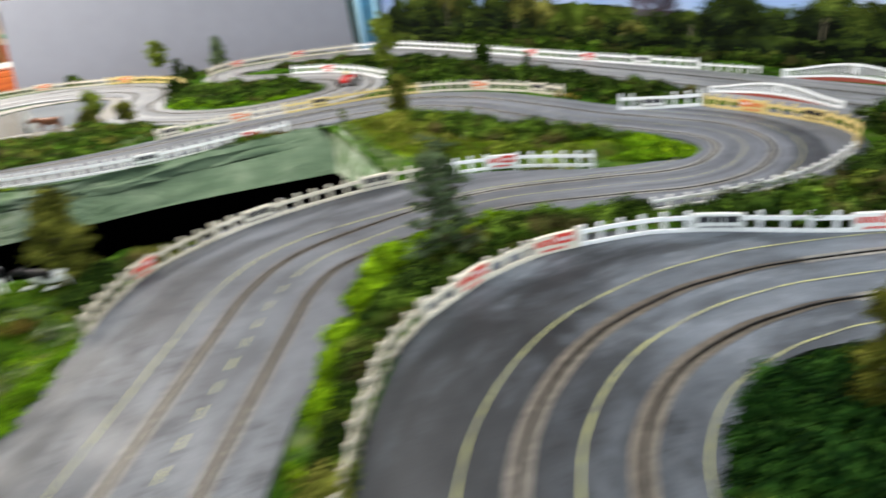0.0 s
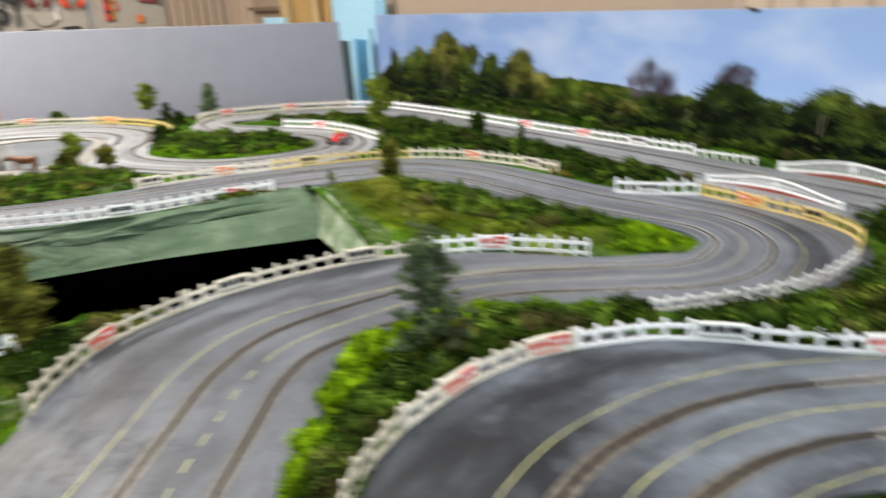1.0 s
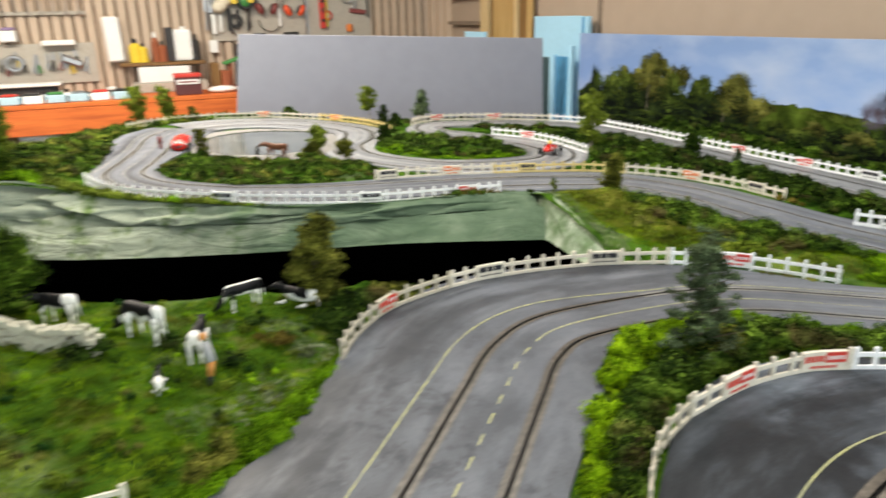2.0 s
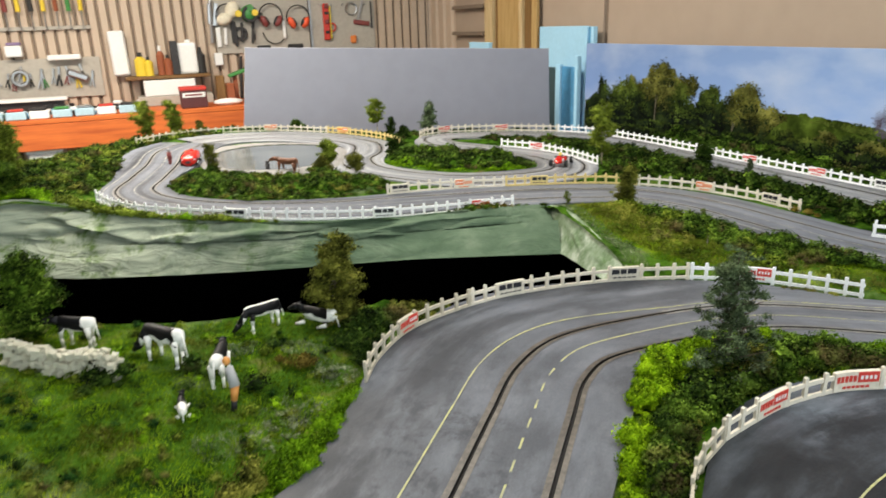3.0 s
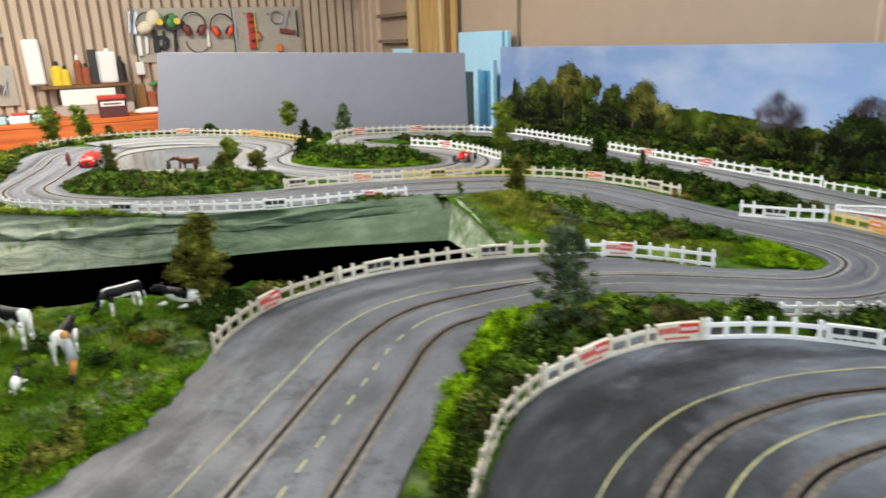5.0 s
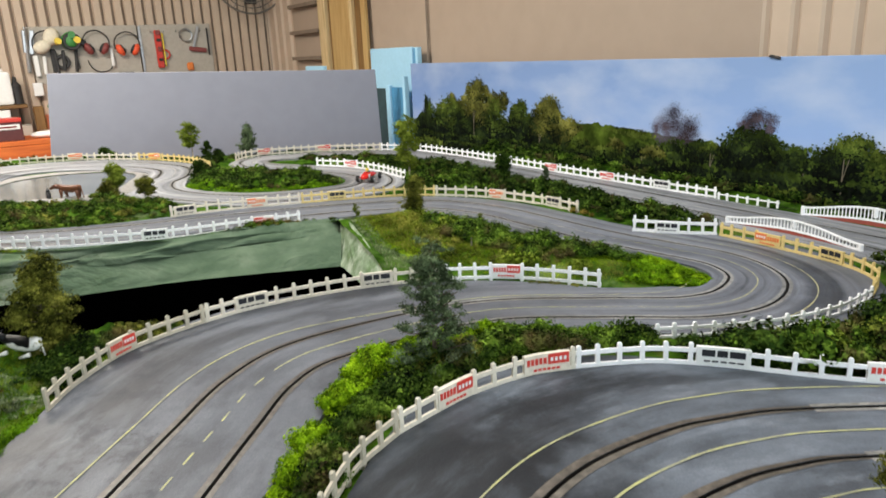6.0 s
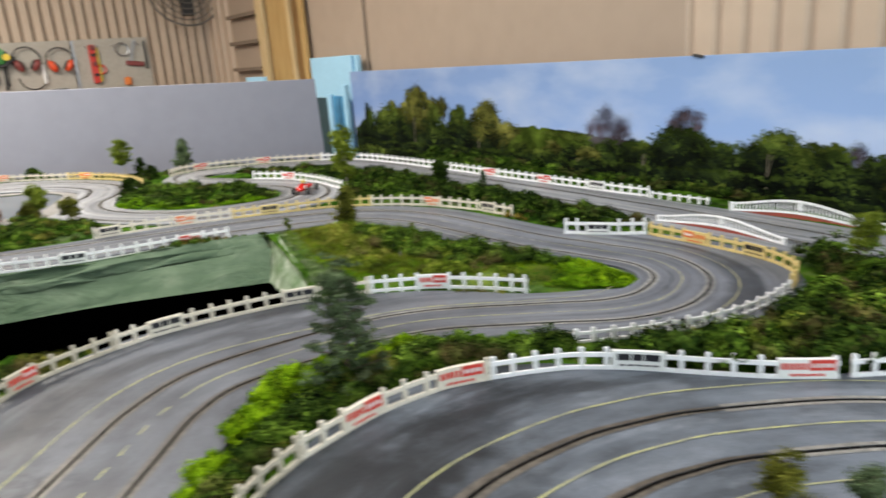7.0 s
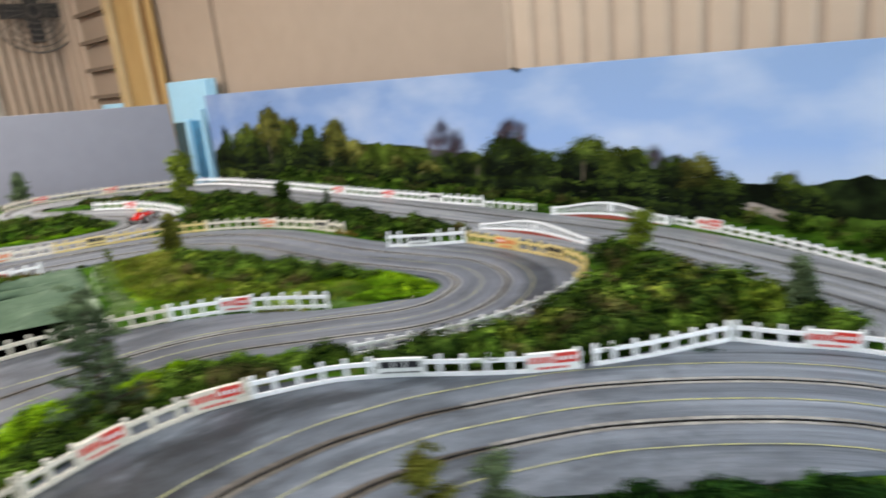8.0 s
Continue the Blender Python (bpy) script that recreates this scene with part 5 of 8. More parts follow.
fence([(-0.345, 1.885), (-0.46, 1.80), (-0.60, 1.70), (-0.72, 1.64), (-0.90, 1.578), (-1.06, 1.545), (-1.25, 1.525), (-1.38, 1.545), (-1.50, 1.61)], M_FENCE_W, "long low white model fence above the green cloth", [((-0.40, 1.845), 0.055, "red"), ((-0.62, 1.69), 0.06, "black"), ((-0.98, 1.56), 0.06, "black")], side=1)
fence([(-2.04, 2.42), (-2.01, 2.58), (-1.89, 2.77), (-1.68, 2.905), (-1.42, 2.935)], M_FENCE_C, "low cream model fence behind the far loop", [((-1.72, 2.89), 0.06, "orange")], h=0.030)
fence([(-1.42, 2.935), (-1.22, 2.89), (-1.08, 2.81), (-0.985, 2.71)], M_FENCE_Y, "low yellow model fence at the far loop's end", [((-1.36, 2.93), 0.06, "orange")], h=0.031)
fence([(-0.585, 2.80), (-0.44, 2.765), (-0.30, 2.67), (-0.175, 2.53)], M_FENCE_W, "low white model fence round the inner bend", [((-0.46, 2.77), 0.06, "red")])
fence([(-0.965, 2.90), (-0.955, 3.01), (-0.86, 3.11), (-0.66, 3.205), (-0.42, 3.255)], M_FENCE_C, "low pale model fence before the grey board", [((-0.93, 3.05), 0.06, "red"), ((-0.70, 3.19), 0.06, "red")])
fence([(-0.42, 3.255), (-0.24, 3.225), (-0.06, 3.09), (0.13, 2.92), (0.36, 2.695), (0.72, 2.355), (0.82, 2.268)], M_FENCE_W, "long low white model fence before the printed backdrop", [((0.32, 2.735), 0.06, "red"), ((0.50, 2.56), 0.06, "red"), ((0.66, 2.41), 0.06, "black")])
fence([(0.822, 2.266), (0.89, 2.207), (0.96, 2.145)], M_FENCE_W, "sunken end of the white model fence beside the bridge", h=0.021, kick=False)
fence([(1.255, 1.835), (1.33, 1.70), (1.405, 1.52), (1.47, 1.30), (1.53, 1.00)], M_FENCE_W, "low white model fence beyond the bridge", [((1.29, 1.77), 0.07, "red")], h=0.024)
fence([(-0.500, 0.47), (-0.47, 0.505), (-0.440, 0.53)], M_FENCE_C, "broken cream model fence in the near grass", kick=False, spacing=0.07, h=0.030)


def balustrade(a, b, bulge, label, rise=0.024, k=1.0):
    """Bridge parapet: arched rails with turned balusters over a brick band."""
    top = empty("bridge_parapet", Matrix(), label, "parapet", "bridge parapets")
    n = 40
    f = np.linspace(0, 1, n)
    mid = (np.array(a) + np.array(b)) / 2
    d = np.array(b) - np.array(a)
    nrm = np.array([-d[1], d[0]]) / np.hypot(*d)
    Q = np.array(a)[None] * (1 - f)[:, None] + np.array(b)[None] * f[:, None] + nrm[None] * (0.025 * bulge * np.sin(np.pi * f))[:, None]
    lift = rise * np.sin(np.pi * np.clip(f * 1.02, 0, 1)) ** 1.5
    low = lift * 0.42
    sweep("coping", Q, 0.0235 * k, 0.0290 * k, 0.008, M_FENCE_W, top, lift)
    sweep("plinth", Q, 0.0012, 0.0052, 0.007, M_FENCE_W, top, low)
    base = H(Q[:, 0], Q[:, 1])
    side = nrm[None] * 0.0025
    V = np.vstack([np.c_[Q - side, base - 0.004], np.c_[Q - side, base + low + 0.0012], np.c_[Q + side, base + low + 0.0012], np.c_[Q + side, base - 0.004]])
    link_mesh("brick_band", V, [(r * n + i, r * n + i + 1, (r + 1) % 4 * n + i + 1, (r + 1) % 4 * n + i) for r in range(4) for i in range(n - 1)], M_BRICK, top)
    bm = rod((0, 0, 0), (0, 0, 1), 0.0014, 0.0014, 6)
    ball((0, 0, 0.45), 0.0022, bm, (1, 1, 90), 1)
    me = bpy.data.meshes.new("baluster")
    bm.to_mesh(me)
    bm.free()
    me.materials.append(M_FENCE_W)
    for i in range(1, n - 1):
        x, y = Q[i]
        z0, z1 = float(base[i] + low[i]) + 0.005, float(base[i] + lift[i]) + 0.024 * k
        shared("baluster", me, top, pose(x, y, z0) @ Matrix.Diagonal((1, 1, z1 - z0, 1)))
    me2 = bpy.data.meshes.new("pier")
    bm = box(0.009, 0.009, 0.033 * k, 0.0015, at=(0, 0, -0.002))
    bm.to_mesh(me2)
    bm.free()
    me2.materials.append(M_FENCE_W)
    for i in (0, n // 2, n - 1):
        shared("pier", me2, top, pose(Q[i][0], Q[i][1], float(H(*Q[i])) + lift[i]))
    return top


balustrade((0.995, 2.065), (1.240, 1.835), 0.5, "white arched bridge parapet with balusters over red brick", 0.022, 0.80)
balustrade((0.775, 1.965), (0.995, 1.715), 0.6, "white arched bridge parapet beside the shrubs", 0.020, 0.58)

# ---------------------------------------------------------------- shrubs
def proto(seed, leaves, leaf, core=0.72):
    """A unit clump: a rough core under many small tilted leaves."""
    rng = np.random.default_rng(seed)
    bm = bmesh.new()
    bmesh.ops.create_icosphere(bm, subdivisions=1, radius=max(core, 0.1))
    V = [np.array(v.co) * rng.uniform(0.85, 1.1) for v in bm.verts]
    F = [tuple(v.index for v in f.verts) for f in bm.faces]
    bm.free()
    for _ in range(leaves):
        d = rng.normal(size=3)
        d[2] = abs(d[2]) * 0.9 - 0.25
        d /= np.linalg.norm(d)
        c = d * rng.uniform(max(0.3, core), 1.1)
        nrm = d + 0.38 * rng.normal(size=3)
        nrm /= np.linalg.norm(nrm)
        t = np.cross(nrm, rng.normal(size=3))
        t /= np.linalg.norm(t)
        b = np.cross(nrm, t)
        s = leaf * rng.uniform(0.6, 1.3)
        k = len(V)
        V += [c - t * s, c + b * s * 0.6 - t * s * 0.1, c + t * s, c - b * s * 0.6 + t * s * 0.1]
        F.append((k, k + 1, k + 2, k + 3))
    return np.array(V), F


PROTOS = [proto(100 + i, 70, 0.21, 0.52) for i in range(5)]
CLOSE = [proto(300 + i, 140, 0.150, 0.52) for i in range(6)]
FINE = [proto(200 + i, 105, 0.15, 0.30) for i in range(4)]


def clumps(name, pts, radii, mat, protos=None, squash=0.85, label="", parent=None, rng=None, seed=1):
    """Joins one clump per place into a single mesh."""
    protos = protos or PROTOS
    rng = np.random.default_rng(seed)
    V, F, base = [], [], 0
    for pnt, r in zip(pts, radii):
        v, f = protos[rng.integers(0, len(protos))]
        a = rng.uniform(0, 6.28)
        ca, sa = math.cos(a), math.sin(a)
        s = r * np.array([rng.uniform(0.85, 1.2), rng.uniform(0.85, 1.2), squash * rng.uniform(0.8, 1.2)])
        w = v * s
        w = np.c_[w[:, 0] * ca - w[:, 1] * sa, w[:, 0] * sa + w[:, 1] * ca, w[:, 2]] + np.asarray(pnt)
        V.append(w)
        F += [tuple(i + base for i in q) for q in f]
        base += len(v)
    ob = link_mesh(name, np.vstack(V) if V else [], F, mat, parent)
    return tagged(ob, label, "shrubs", kind="stuff") if parent is None else ob


def scatter(poly, n, r0, r1, seed, keep=0.012, pile=0.6):
    """Places for clumps inside an outline, off the roads, resting on the ground; bigger ones sit higher."""
    rng = np.random.default_rng(seed)
    poly = np.array(poly, float)
    lo, hi = poly.min(0), poly.max(0)
    P = rng.uniform(lo, hi, (n * 4, 2))
    P = P[inside(P[:, 0], P[:, 1], poly)][:n]
    P = P[beyond_road(P[:, 0], P[:, 1]) > keep]
    P = P[~inside(P[:, 0], P[:, 1], PIT)]
    r = rng.uniform(r0, r1, len(P))
    big = 0.5 + 0.9 * np.clip(wobble(P[:, 0], P[:, 1], 14, seed * 1.7) + 0.45, 0, 1)
    r *= big
    z = land(P[:, 0], P[:, 1]) + r * pile
    return np.c_[P, z], r


def shrubbery(poly, n, r0, r1, mat, label, seed, keep=0.012, pile=0.6, name="shrubs", protos=None):
    pts, r = scatter(poly, n, r0, r1, seed, keep, pile)
    return clumps(name, pts, r, mat, protos, label=label, seed=seed)


MEDIAN = [(0.052, 0.10), (0.056, 0.70), (0.072, 0.90), (0.110, 1.01), (0.155, 1.09), (0.24, 1.165), (0.46, 1.165), (0.46, 1.09), (0.36, 1.06), (0.26, 1.015), (0.17, 0.945), (0.115, 0.86), (0.095, 0.76), (0.09, 0.60), (0.09, 0.10)]
LIME_EDGE = [(0.014, 0.10), (0.014, 0.67), (0.007, 0.78), (0.005, 0.90), (0.004, 0.98), (0.022, 1.035), (0.062, 1.09), (0.115, 1.14), (0.19, 1.17), (0.34, 1.19), (0.34, 1.165), (0.19, 1.13), (0.12, 1.07), (0.070, 0.99), (0.042, 0.90), (0.034, 0.77), (0.036, 0.10)]
shrubbery([(0.060, 0.50), (0.055, 0.66), (0.068, 0.80), (0.088, 0.80), (0.084, 0.50)], 70, 0.012, 0.022, F_OLIVE, "olive green bushes beside the tan fence", 78, protos=CLOSE, pile=0.8)
shrubbery([(0.042, 0.50), (0.042, 0.85), (0.072, 0.93), (0.105, 0.95), (0.082, 0.80), (0.078, 0.50)], 420, 0.008, 0.015, F_MID, "mid green bushes behind the lime hedge", 83, protos=CLOSE, keep=0.002, pile=0.8)
shrubbery([(0.048, 0.50), (0.048, 0.85), (0.078, 0.93), (0.11, 0.96), (0.084, 0.80), (0.078, 0.50)], 200, 0.008, 0.016, F_DARK, "dark green bushes behind the lime hedge", 84, protos=CLOSE, keep=0.002, pile=0.9)
shrubbery(MEDIAN, 900, 0.007, 0.017, F_MID, "mixed green and brown model shrubs between the two roads", 11, protos=CLOSE)
shrubbery([(0.045, 0.10)] + MEDIAN[1:], 520, 0.007, 0.018, F_DARK, "dark green model shrubs between the two roads", 12, protos=CLOSE)
shrubbery([(0.05, 0.10), (0.05, 0.9), (0.09, 1.0), (0.15, 1.08), (0.22, 1.15), (0.27, 1.13), (0.17, 1.02), (0.10, 0.90), (0.09, 0.10)], 150, 0.007, 0.015, F_OLIVE, "olive brown model shrubs between the two roads", 63, protos=CLOSE)
shrubbery(LIME_EDGE, 1150, 0.0072, 0.0125, F_LIME, "bright lime green clump hedge along the road", 13, protos=CLOSE, keep=-0.006, pile=1.15)
shrubbery([(0.004, 0.88), (0.012, 0.99), (0.055, 1.085), (0.115, 1.143), (0.20, 1.17), (0.21, 1.135), (0.145, 1.085), (0.090, 1.01), (0.058, 0.92)], 300, 0.008, 0.014, F_LIME, "bright lime green bushes below the wispy tree", 90, protos=CLOSE, keep=-0.004, pile=1.3)
shrubbery([(0.17, 1.15), (0.30, 1.185), (0.38, 1.19), (0.38, 1.15), (0.26, 1.12)], 60, 0.007, 0.013, F_VERGE, "lime green clumps beside the road", 14, protos=CLOSE, keep=0.0)
ISLAND = [(0.03, 1.50), (0.22, 1.475), (0.42, 1.45), (0.58, 1.455), (0.62, 1.49), (0.58, 1.56), (0.42, 1.665), (0.28, 1.78), (0.12, 1.93), (-0.03, 2.0), (-0.22, 1.965), (-0.17, 1.80), (-0.08, 1.64)]
shrubbery([(0.05, 1.72), (0.15, 1.60), (0.30, 1.55), (0.48, 1.53), (0.50, 1.58), (0.35, 1.69), (0.20, 1.82), (0.05, 1.90), (0.0, 1.85)], 230, 0.009, 0.020, F_MID, "green model shrubs on the grassy island", 15, protos=CLOSE)
shrubbery([(0.22, 1.57), (0.40, 1.53), (0.48, 1.56), (0.30, 1.68), (0.12, 1.80)], 70, 0.010, 0.018, F_DARK, "dark model shrubs on the grassy island", 16, protos=CLOSE)
shrubbery([(0.42, 1.445), (0.60, 1.455), (0.63, 1.49), (0.59, 1.56), (0.45, 1.655), (0.36, 1.70), (0.33, 1.675), (0.45, 1.58), (0.50, 1.50)], 420, 0.004, 0.008, F_VERGE, "bright lime green clumps at the island's tip", 17, protos=CLOSE, keep=-0.004)
shrubbery([(0.50, 1.46), (0.60, 1.465), (0.625, 1.49), (0.59, 1.55), (0.50, 1.615), (0.50, 1.59), (0.57, 1.52)], 190, 0.004, 0.008, F_LIME, "lime green clumps at the very tip of the island", 80, protos=CLOSE, keep=-0.004)
shrubbery([(0.27, 1.436), (0.40, 1.410), (0.405, 1.424), (0.28, 1.450)], 30, 0.005, 0.009, F_OLIVE, "small olive tufts at the foot of the white fence", 18, protos=CLOSE, keep=-0.01)
shrubbery([(-0.16, 1.90), (-0.05, 1.70), (0.06, 1.53), (0.24, 1.50), (0.40, 1.49), (0.34, 1.62), (0.12, 1.83), (-0.02, 1.97), (-0.14, 1.955)], 210, 0.008, 0.020, F_MOSS, "mossy green hummocks on the grassy island", 85, protos=CLOSE, pile=0.05)
shrubbery([(-0.13, 1.90), (-0.02, 1.72), (0.10, 1.60), (0.12, 1.68), (0.02, 1.86), (-0.08, 1.955)], 60, 0.008, 0.016, F_STRAW, "straw coloured tussocks on the grassy island", 86, protos=CLOSE, pile=0.0)
shrubbery([(0.06, 1.80), (0.16, 1.66), (0.32, 1.58), (0.40, 1.60), (0.24, 1.76), (0.10, 1.88)], 90, 0.010, 0.022, F_MID, "bushy green shrubs on the grassy island", 87, protos=CLOSE, pile=0.5)
WEDGE = [(0.49, 1.102), (0.62, 1.140), (0.745, 1.185), (0.865, 1.265), (0.955, 1.38), (0.985, 1.48), (0.972, 1.60), (1.04, 1.56), (1.12, 1.38), (1.20, 1.18), (1.20, 1.02), (1.04, 1.11), (0.95, 1.10), (0.80, 1.06), (0.66, 1.065), (0.52, 1.085)]
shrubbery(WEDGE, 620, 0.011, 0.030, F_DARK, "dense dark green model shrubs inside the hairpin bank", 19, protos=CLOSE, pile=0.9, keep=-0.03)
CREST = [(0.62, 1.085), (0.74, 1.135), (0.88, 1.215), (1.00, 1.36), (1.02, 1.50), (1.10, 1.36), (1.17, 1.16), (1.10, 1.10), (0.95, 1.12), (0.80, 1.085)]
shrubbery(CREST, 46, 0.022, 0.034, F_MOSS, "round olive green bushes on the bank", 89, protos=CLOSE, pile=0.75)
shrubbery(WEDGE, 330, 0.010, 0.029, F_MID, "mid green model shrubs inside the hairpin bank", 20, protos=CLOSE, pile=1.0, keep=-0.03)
SPINE = [(-0.14, 2.30), (0.05, 2.28), (0.22, 2.23), (0.36, 2.12), (0.45, 2.02), (0.52, 1.90), (0.72, 1.89), (0.76, 1.92), (0.66, 2.05), (0.42, 2.30), (0.22, 2.48), (0.02, 2.68), (-0.14, 2.82), (-0.18, 2.66), (-0.13, 2.5)]
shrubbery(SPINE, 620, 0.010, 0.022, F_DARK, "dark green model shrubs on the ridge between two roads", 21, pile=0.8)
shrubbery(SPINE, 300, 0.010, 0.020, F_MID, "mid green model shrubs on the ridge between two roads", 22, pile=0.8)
shrubbery([(0.38, 2.06), (0.42, 2.03), (0.45, 1.99), (0.42, 1.96)], 16, 0.008, 0.013, F_GOLD, "rusty gold tufts at the fence's end", 23)
POND_STRIP = [(-0.72, 1.97), (-0.86, 1.83), (-1.08, 1.735), (-1.32, 1.745), (-1.44, 1.83), (-1.44, 1.95), (-1.38, 2.04), (-1.15, 2.07), (-0.98, 2.10), (-0.85, 2.08)]
shrubbery(POND_STRIP, 900, 0.008, 0.014, F_MID, "mixed model shrubs before the pond", 24, keep=-0.003)
shrubbery(POND_STRIP, 130, 0.008, 0.014, F_OLIVE, "olive model shrubs before the pond", 79)
shrubbery(POND_STRIP, 130, 0.008, 0.015, F_DARK, "dark model shrubs before the pond", 25)
ISLE = [(-0.92, 2.42), (-0.93, 2.53), (-0.80, 2.63), (-0.62, 2.61), (-0.44, 2.52), (-0.40, 2.43), (-0.50, 2.34), (-0.70, 2.29), (-0.85, 2.33)]
shrubbery(ISLE, 260, 0.009, 0.017, F_DARK, "dark model shrubs on the small oval island", 26)
shrubbery(ISLE, 170, 0.010, 0.020, F_MID, "mid green model shrubs on the small oval island", 27)
shrubbery([(-0.93, 2.37), (-0.85, 2.30), (-0.68, 2.275), (-0.48, 2.33), (-0.39, 2.42), (-0.44, 2.44), (-0.55, 2.36), (-0.72, 2.32), (-0.88, 2.40)], 420, 0.005, 0.009, F_VERGE, "bright lime green rim of the oval island", 28, keep=-0.006)
INNER = [(-0.66, 2.87), (-0.48, 2.86), (-0.30, 2.78), (-0.16, 2.63), (-0.12, 2.80), (-0.30, 2.98), (-0.50, 3.00), (-0.72, 2.95)]
shrubbery(INNER, 330, 0.008, 0.015, F_DARK, "dark model shrubs inside the far bend", 29)
shrubbery(INNER, 160, 0.008, 0.014, F_MID, "mid green model shrubs inside the far bend", 30)
RIM_LEFT = [(-0.62, 3.245), (-0.42, 3.285), (-0.20, 3.24), (0.02, 3.08), (0.06, 3.18), (-0.22, 3.295), (-0.42, 3.315), (-0.66, 3.27)]
RIM = [(0.0, 3.16), (0.15, 2.99), (0.55, 2.58), (1.0, 2.17), (1.27, 1.88), (1.45, 1.58), (1.58, 1.25), (1.72, 1.30), (1.40, 1.80), (1.02, 2.24), (0.60, 2.72), (0.10, 3.25)]
shrubbery(RIM_LEFT, 260, 0.007, 0.013, F_DARK, "low dark model shrubs behind the far fence", 61, pile=0.4)
shrubbery(RIM, 900, 0.012, 0.024, F_DARK, "dark model shrubs at the foot of the backdrop", 31, pile=0.8)
shrubbery(RIM, 330, 0.012, 0.024, F_MID, "mid green model shrubs at the foot of the backdrop", 32, pile=0.8)
shrubbery([(-1.90, 2.83), (-1.68, 2.93), (-1.42, 2.955), (-1.20, 2.915), (-1.02, 2.80), (-0.99, 3.02), (-0.86, 3.14), (-0.66, 3.235), (-0.68, 3.265), (-0.90, 3.165), (-1.02, 3.07), (-1.12, 3.01), (-1.42, 2.995), (-1.70, 2.975), (-1.98, 2.94)], 420, 0.007, 0.013, F_DARK, "low dark model shrubs before the grey board", 33, pile=0.35)
shrubbery([(-1.08, 2.86), (-0.98, 2.76), (-0.93, 2.66), (-0.98, 2.66), (-1.06, 2.76), (-1.1, 2.83)], 40, 0.010, 0.018, F_DARK, "dark shrubs at the loop's end", 34, keep=0)
LEFT_BANK = [(-1.52, 1.56), (-1.60, 1.70), (-1.70, 1.95), (-1.88, 2.20), (-1.97, 2.42), (-1.95, 2.62), (-1.86, 2.77), (-2.25, 2.85), (-2.45, 2.45), (-2.3, 2.0), (-2.0, 1.65), (-1.75, 1.48)]
shrubbery(LEFT_BANK, 120, 0.010, 0.022, F_OLIVE, "olive model shrubs outside the far loop", 69)
shrubbery(LEFT_BANK, 220, 0.009, 0.018, F_FRESH, "yellow green model shrubs outside the far loop", 62)
shrubbery(LEFT_BANK, 620, 0.009, 0.018, F_MID, "green model shrubs outside the far loop", 35, keep=-0.004)
shrubbery(LEFT_BANK, 420, 0.010, 0.022, F_DARK, "dark model shrubs outside the far loop", 36, keep=-0.002)
shrubbery([(-0.33, 1.90), (-0.50, 1.755), (-0.46, 1.745), (-0.27, 1.90), (-0.24, 1.95)], 46, 0.008, 0.014, F_MID, "green tufts on the cloth's edge", 37, keep=0.002)
shrubbery([(-0.36, 1.88), (-0.44, 1.80), (-0.42, 1.79), (-0.34, 1.86)], 12, 0.007, 0.012, F_GOLD, "rusty gold tufts at the white fence's end", 38, keep=-0.005)
shrubbery([(-0.95, 1.555), (-1.20, 1.515), (-1.40, 1.52), (-1.55, 1.56), (-1.55, 1.50), (-1.25, 1.47), (-0.95, 1.53)], 170, 0.008, 0.014, F_FRESH, "yellow green tufts below the long white fence", 39, keep=-0.002)
shrubbery([(-0.88, 1.572), (-1.08, 1.536), (-1.30, 1.512), (-1.32, 1.482), (-1.06, 1.502), (-0.87, 1.548)], 130, 0.008, 0.016, F_FRESH, "straggling yellow green tufts on the plaster bank", 91, keep=-0.004, pile=0.4)
shrubbery([(-2.0, 1.47), (-1.80, 1.52), (-1.50, 1.54), (-1.20, 1.525), (-0.92, 1.565), (-0.92, 1.545), (-1.20, 1.49), (-1.50, 1.495), (-1.80, 1.46), (-2.0, 1.40)], 260, 0.008, 0.016, F_VERGE, "yellow green tufts along the plaster bank", 68, keep=-0.004)
FIELD = [(-0.355, 0.20), (-0.345, 0.66), (-0.335, 0.78), (-0.375, 0.90), (-0.385, 1.02), (-0.36, 1.15), (-0.46, 1.135), (-0.55, 1.075), (-0.68, 1.025), (-0.80, 0.98), (-1.15, 0.89), (-1.5, 0.85), (-1.6, 0.3), (-1.2, 0.1)]
shrubbery([(-0.40, 0.30), (-0.352, 0.60), (-0.338, 0.70), (-0.338, 0.80), (-0.345, 0.90), (-0.385, 0.90), (-0.375, 0.74), (-0.40, 0.60), (-0.45, 0.30)], 620, 0.005, 0.011, F_VERGE, "bright green rough verge between field and road", 40, protos=CLOSE, keep=-0.004)
shrubbery([(-0.385, 0.93), (-0.39, 1.05), (-0.37, 1.14), (-0.42, 1.13), (-0.47, 1.08), (-0.45, 0.98)], 110, 0.010, 0.022, F_DARK, "dark green shrubs at the field's corner", 41, protos=CLOSE, keep=0.004)
shrubbery([(-0.375, 1.09), (-0.315, 1.17), (-0.335, 1.195), (-0.43, 1.145), (-0.46, 1.10)], 70, 0.007, 0.015, F_DARK, "dark shrubs behind the tan fence corner", 81, protos=CLOSE, keep=0.002, pile=0.4)
shrubbery([(-0.375, 1.09), (-0.315, 1.17), (-0.335, 1.195), (-0.43, 1.145)], 30, 0.006, 0.012, F_OLIVE, "olive shrubs behind the tan fence corner", 82, protos=CLOSE, keep=0.002, pile=0.4)
shrubbery(FIELD, 105, 0.005, 0.013, F_DEEP, "deep green tufts on the cow field", 67, protos=CLOSE, keep=0.02, pile=0.3)
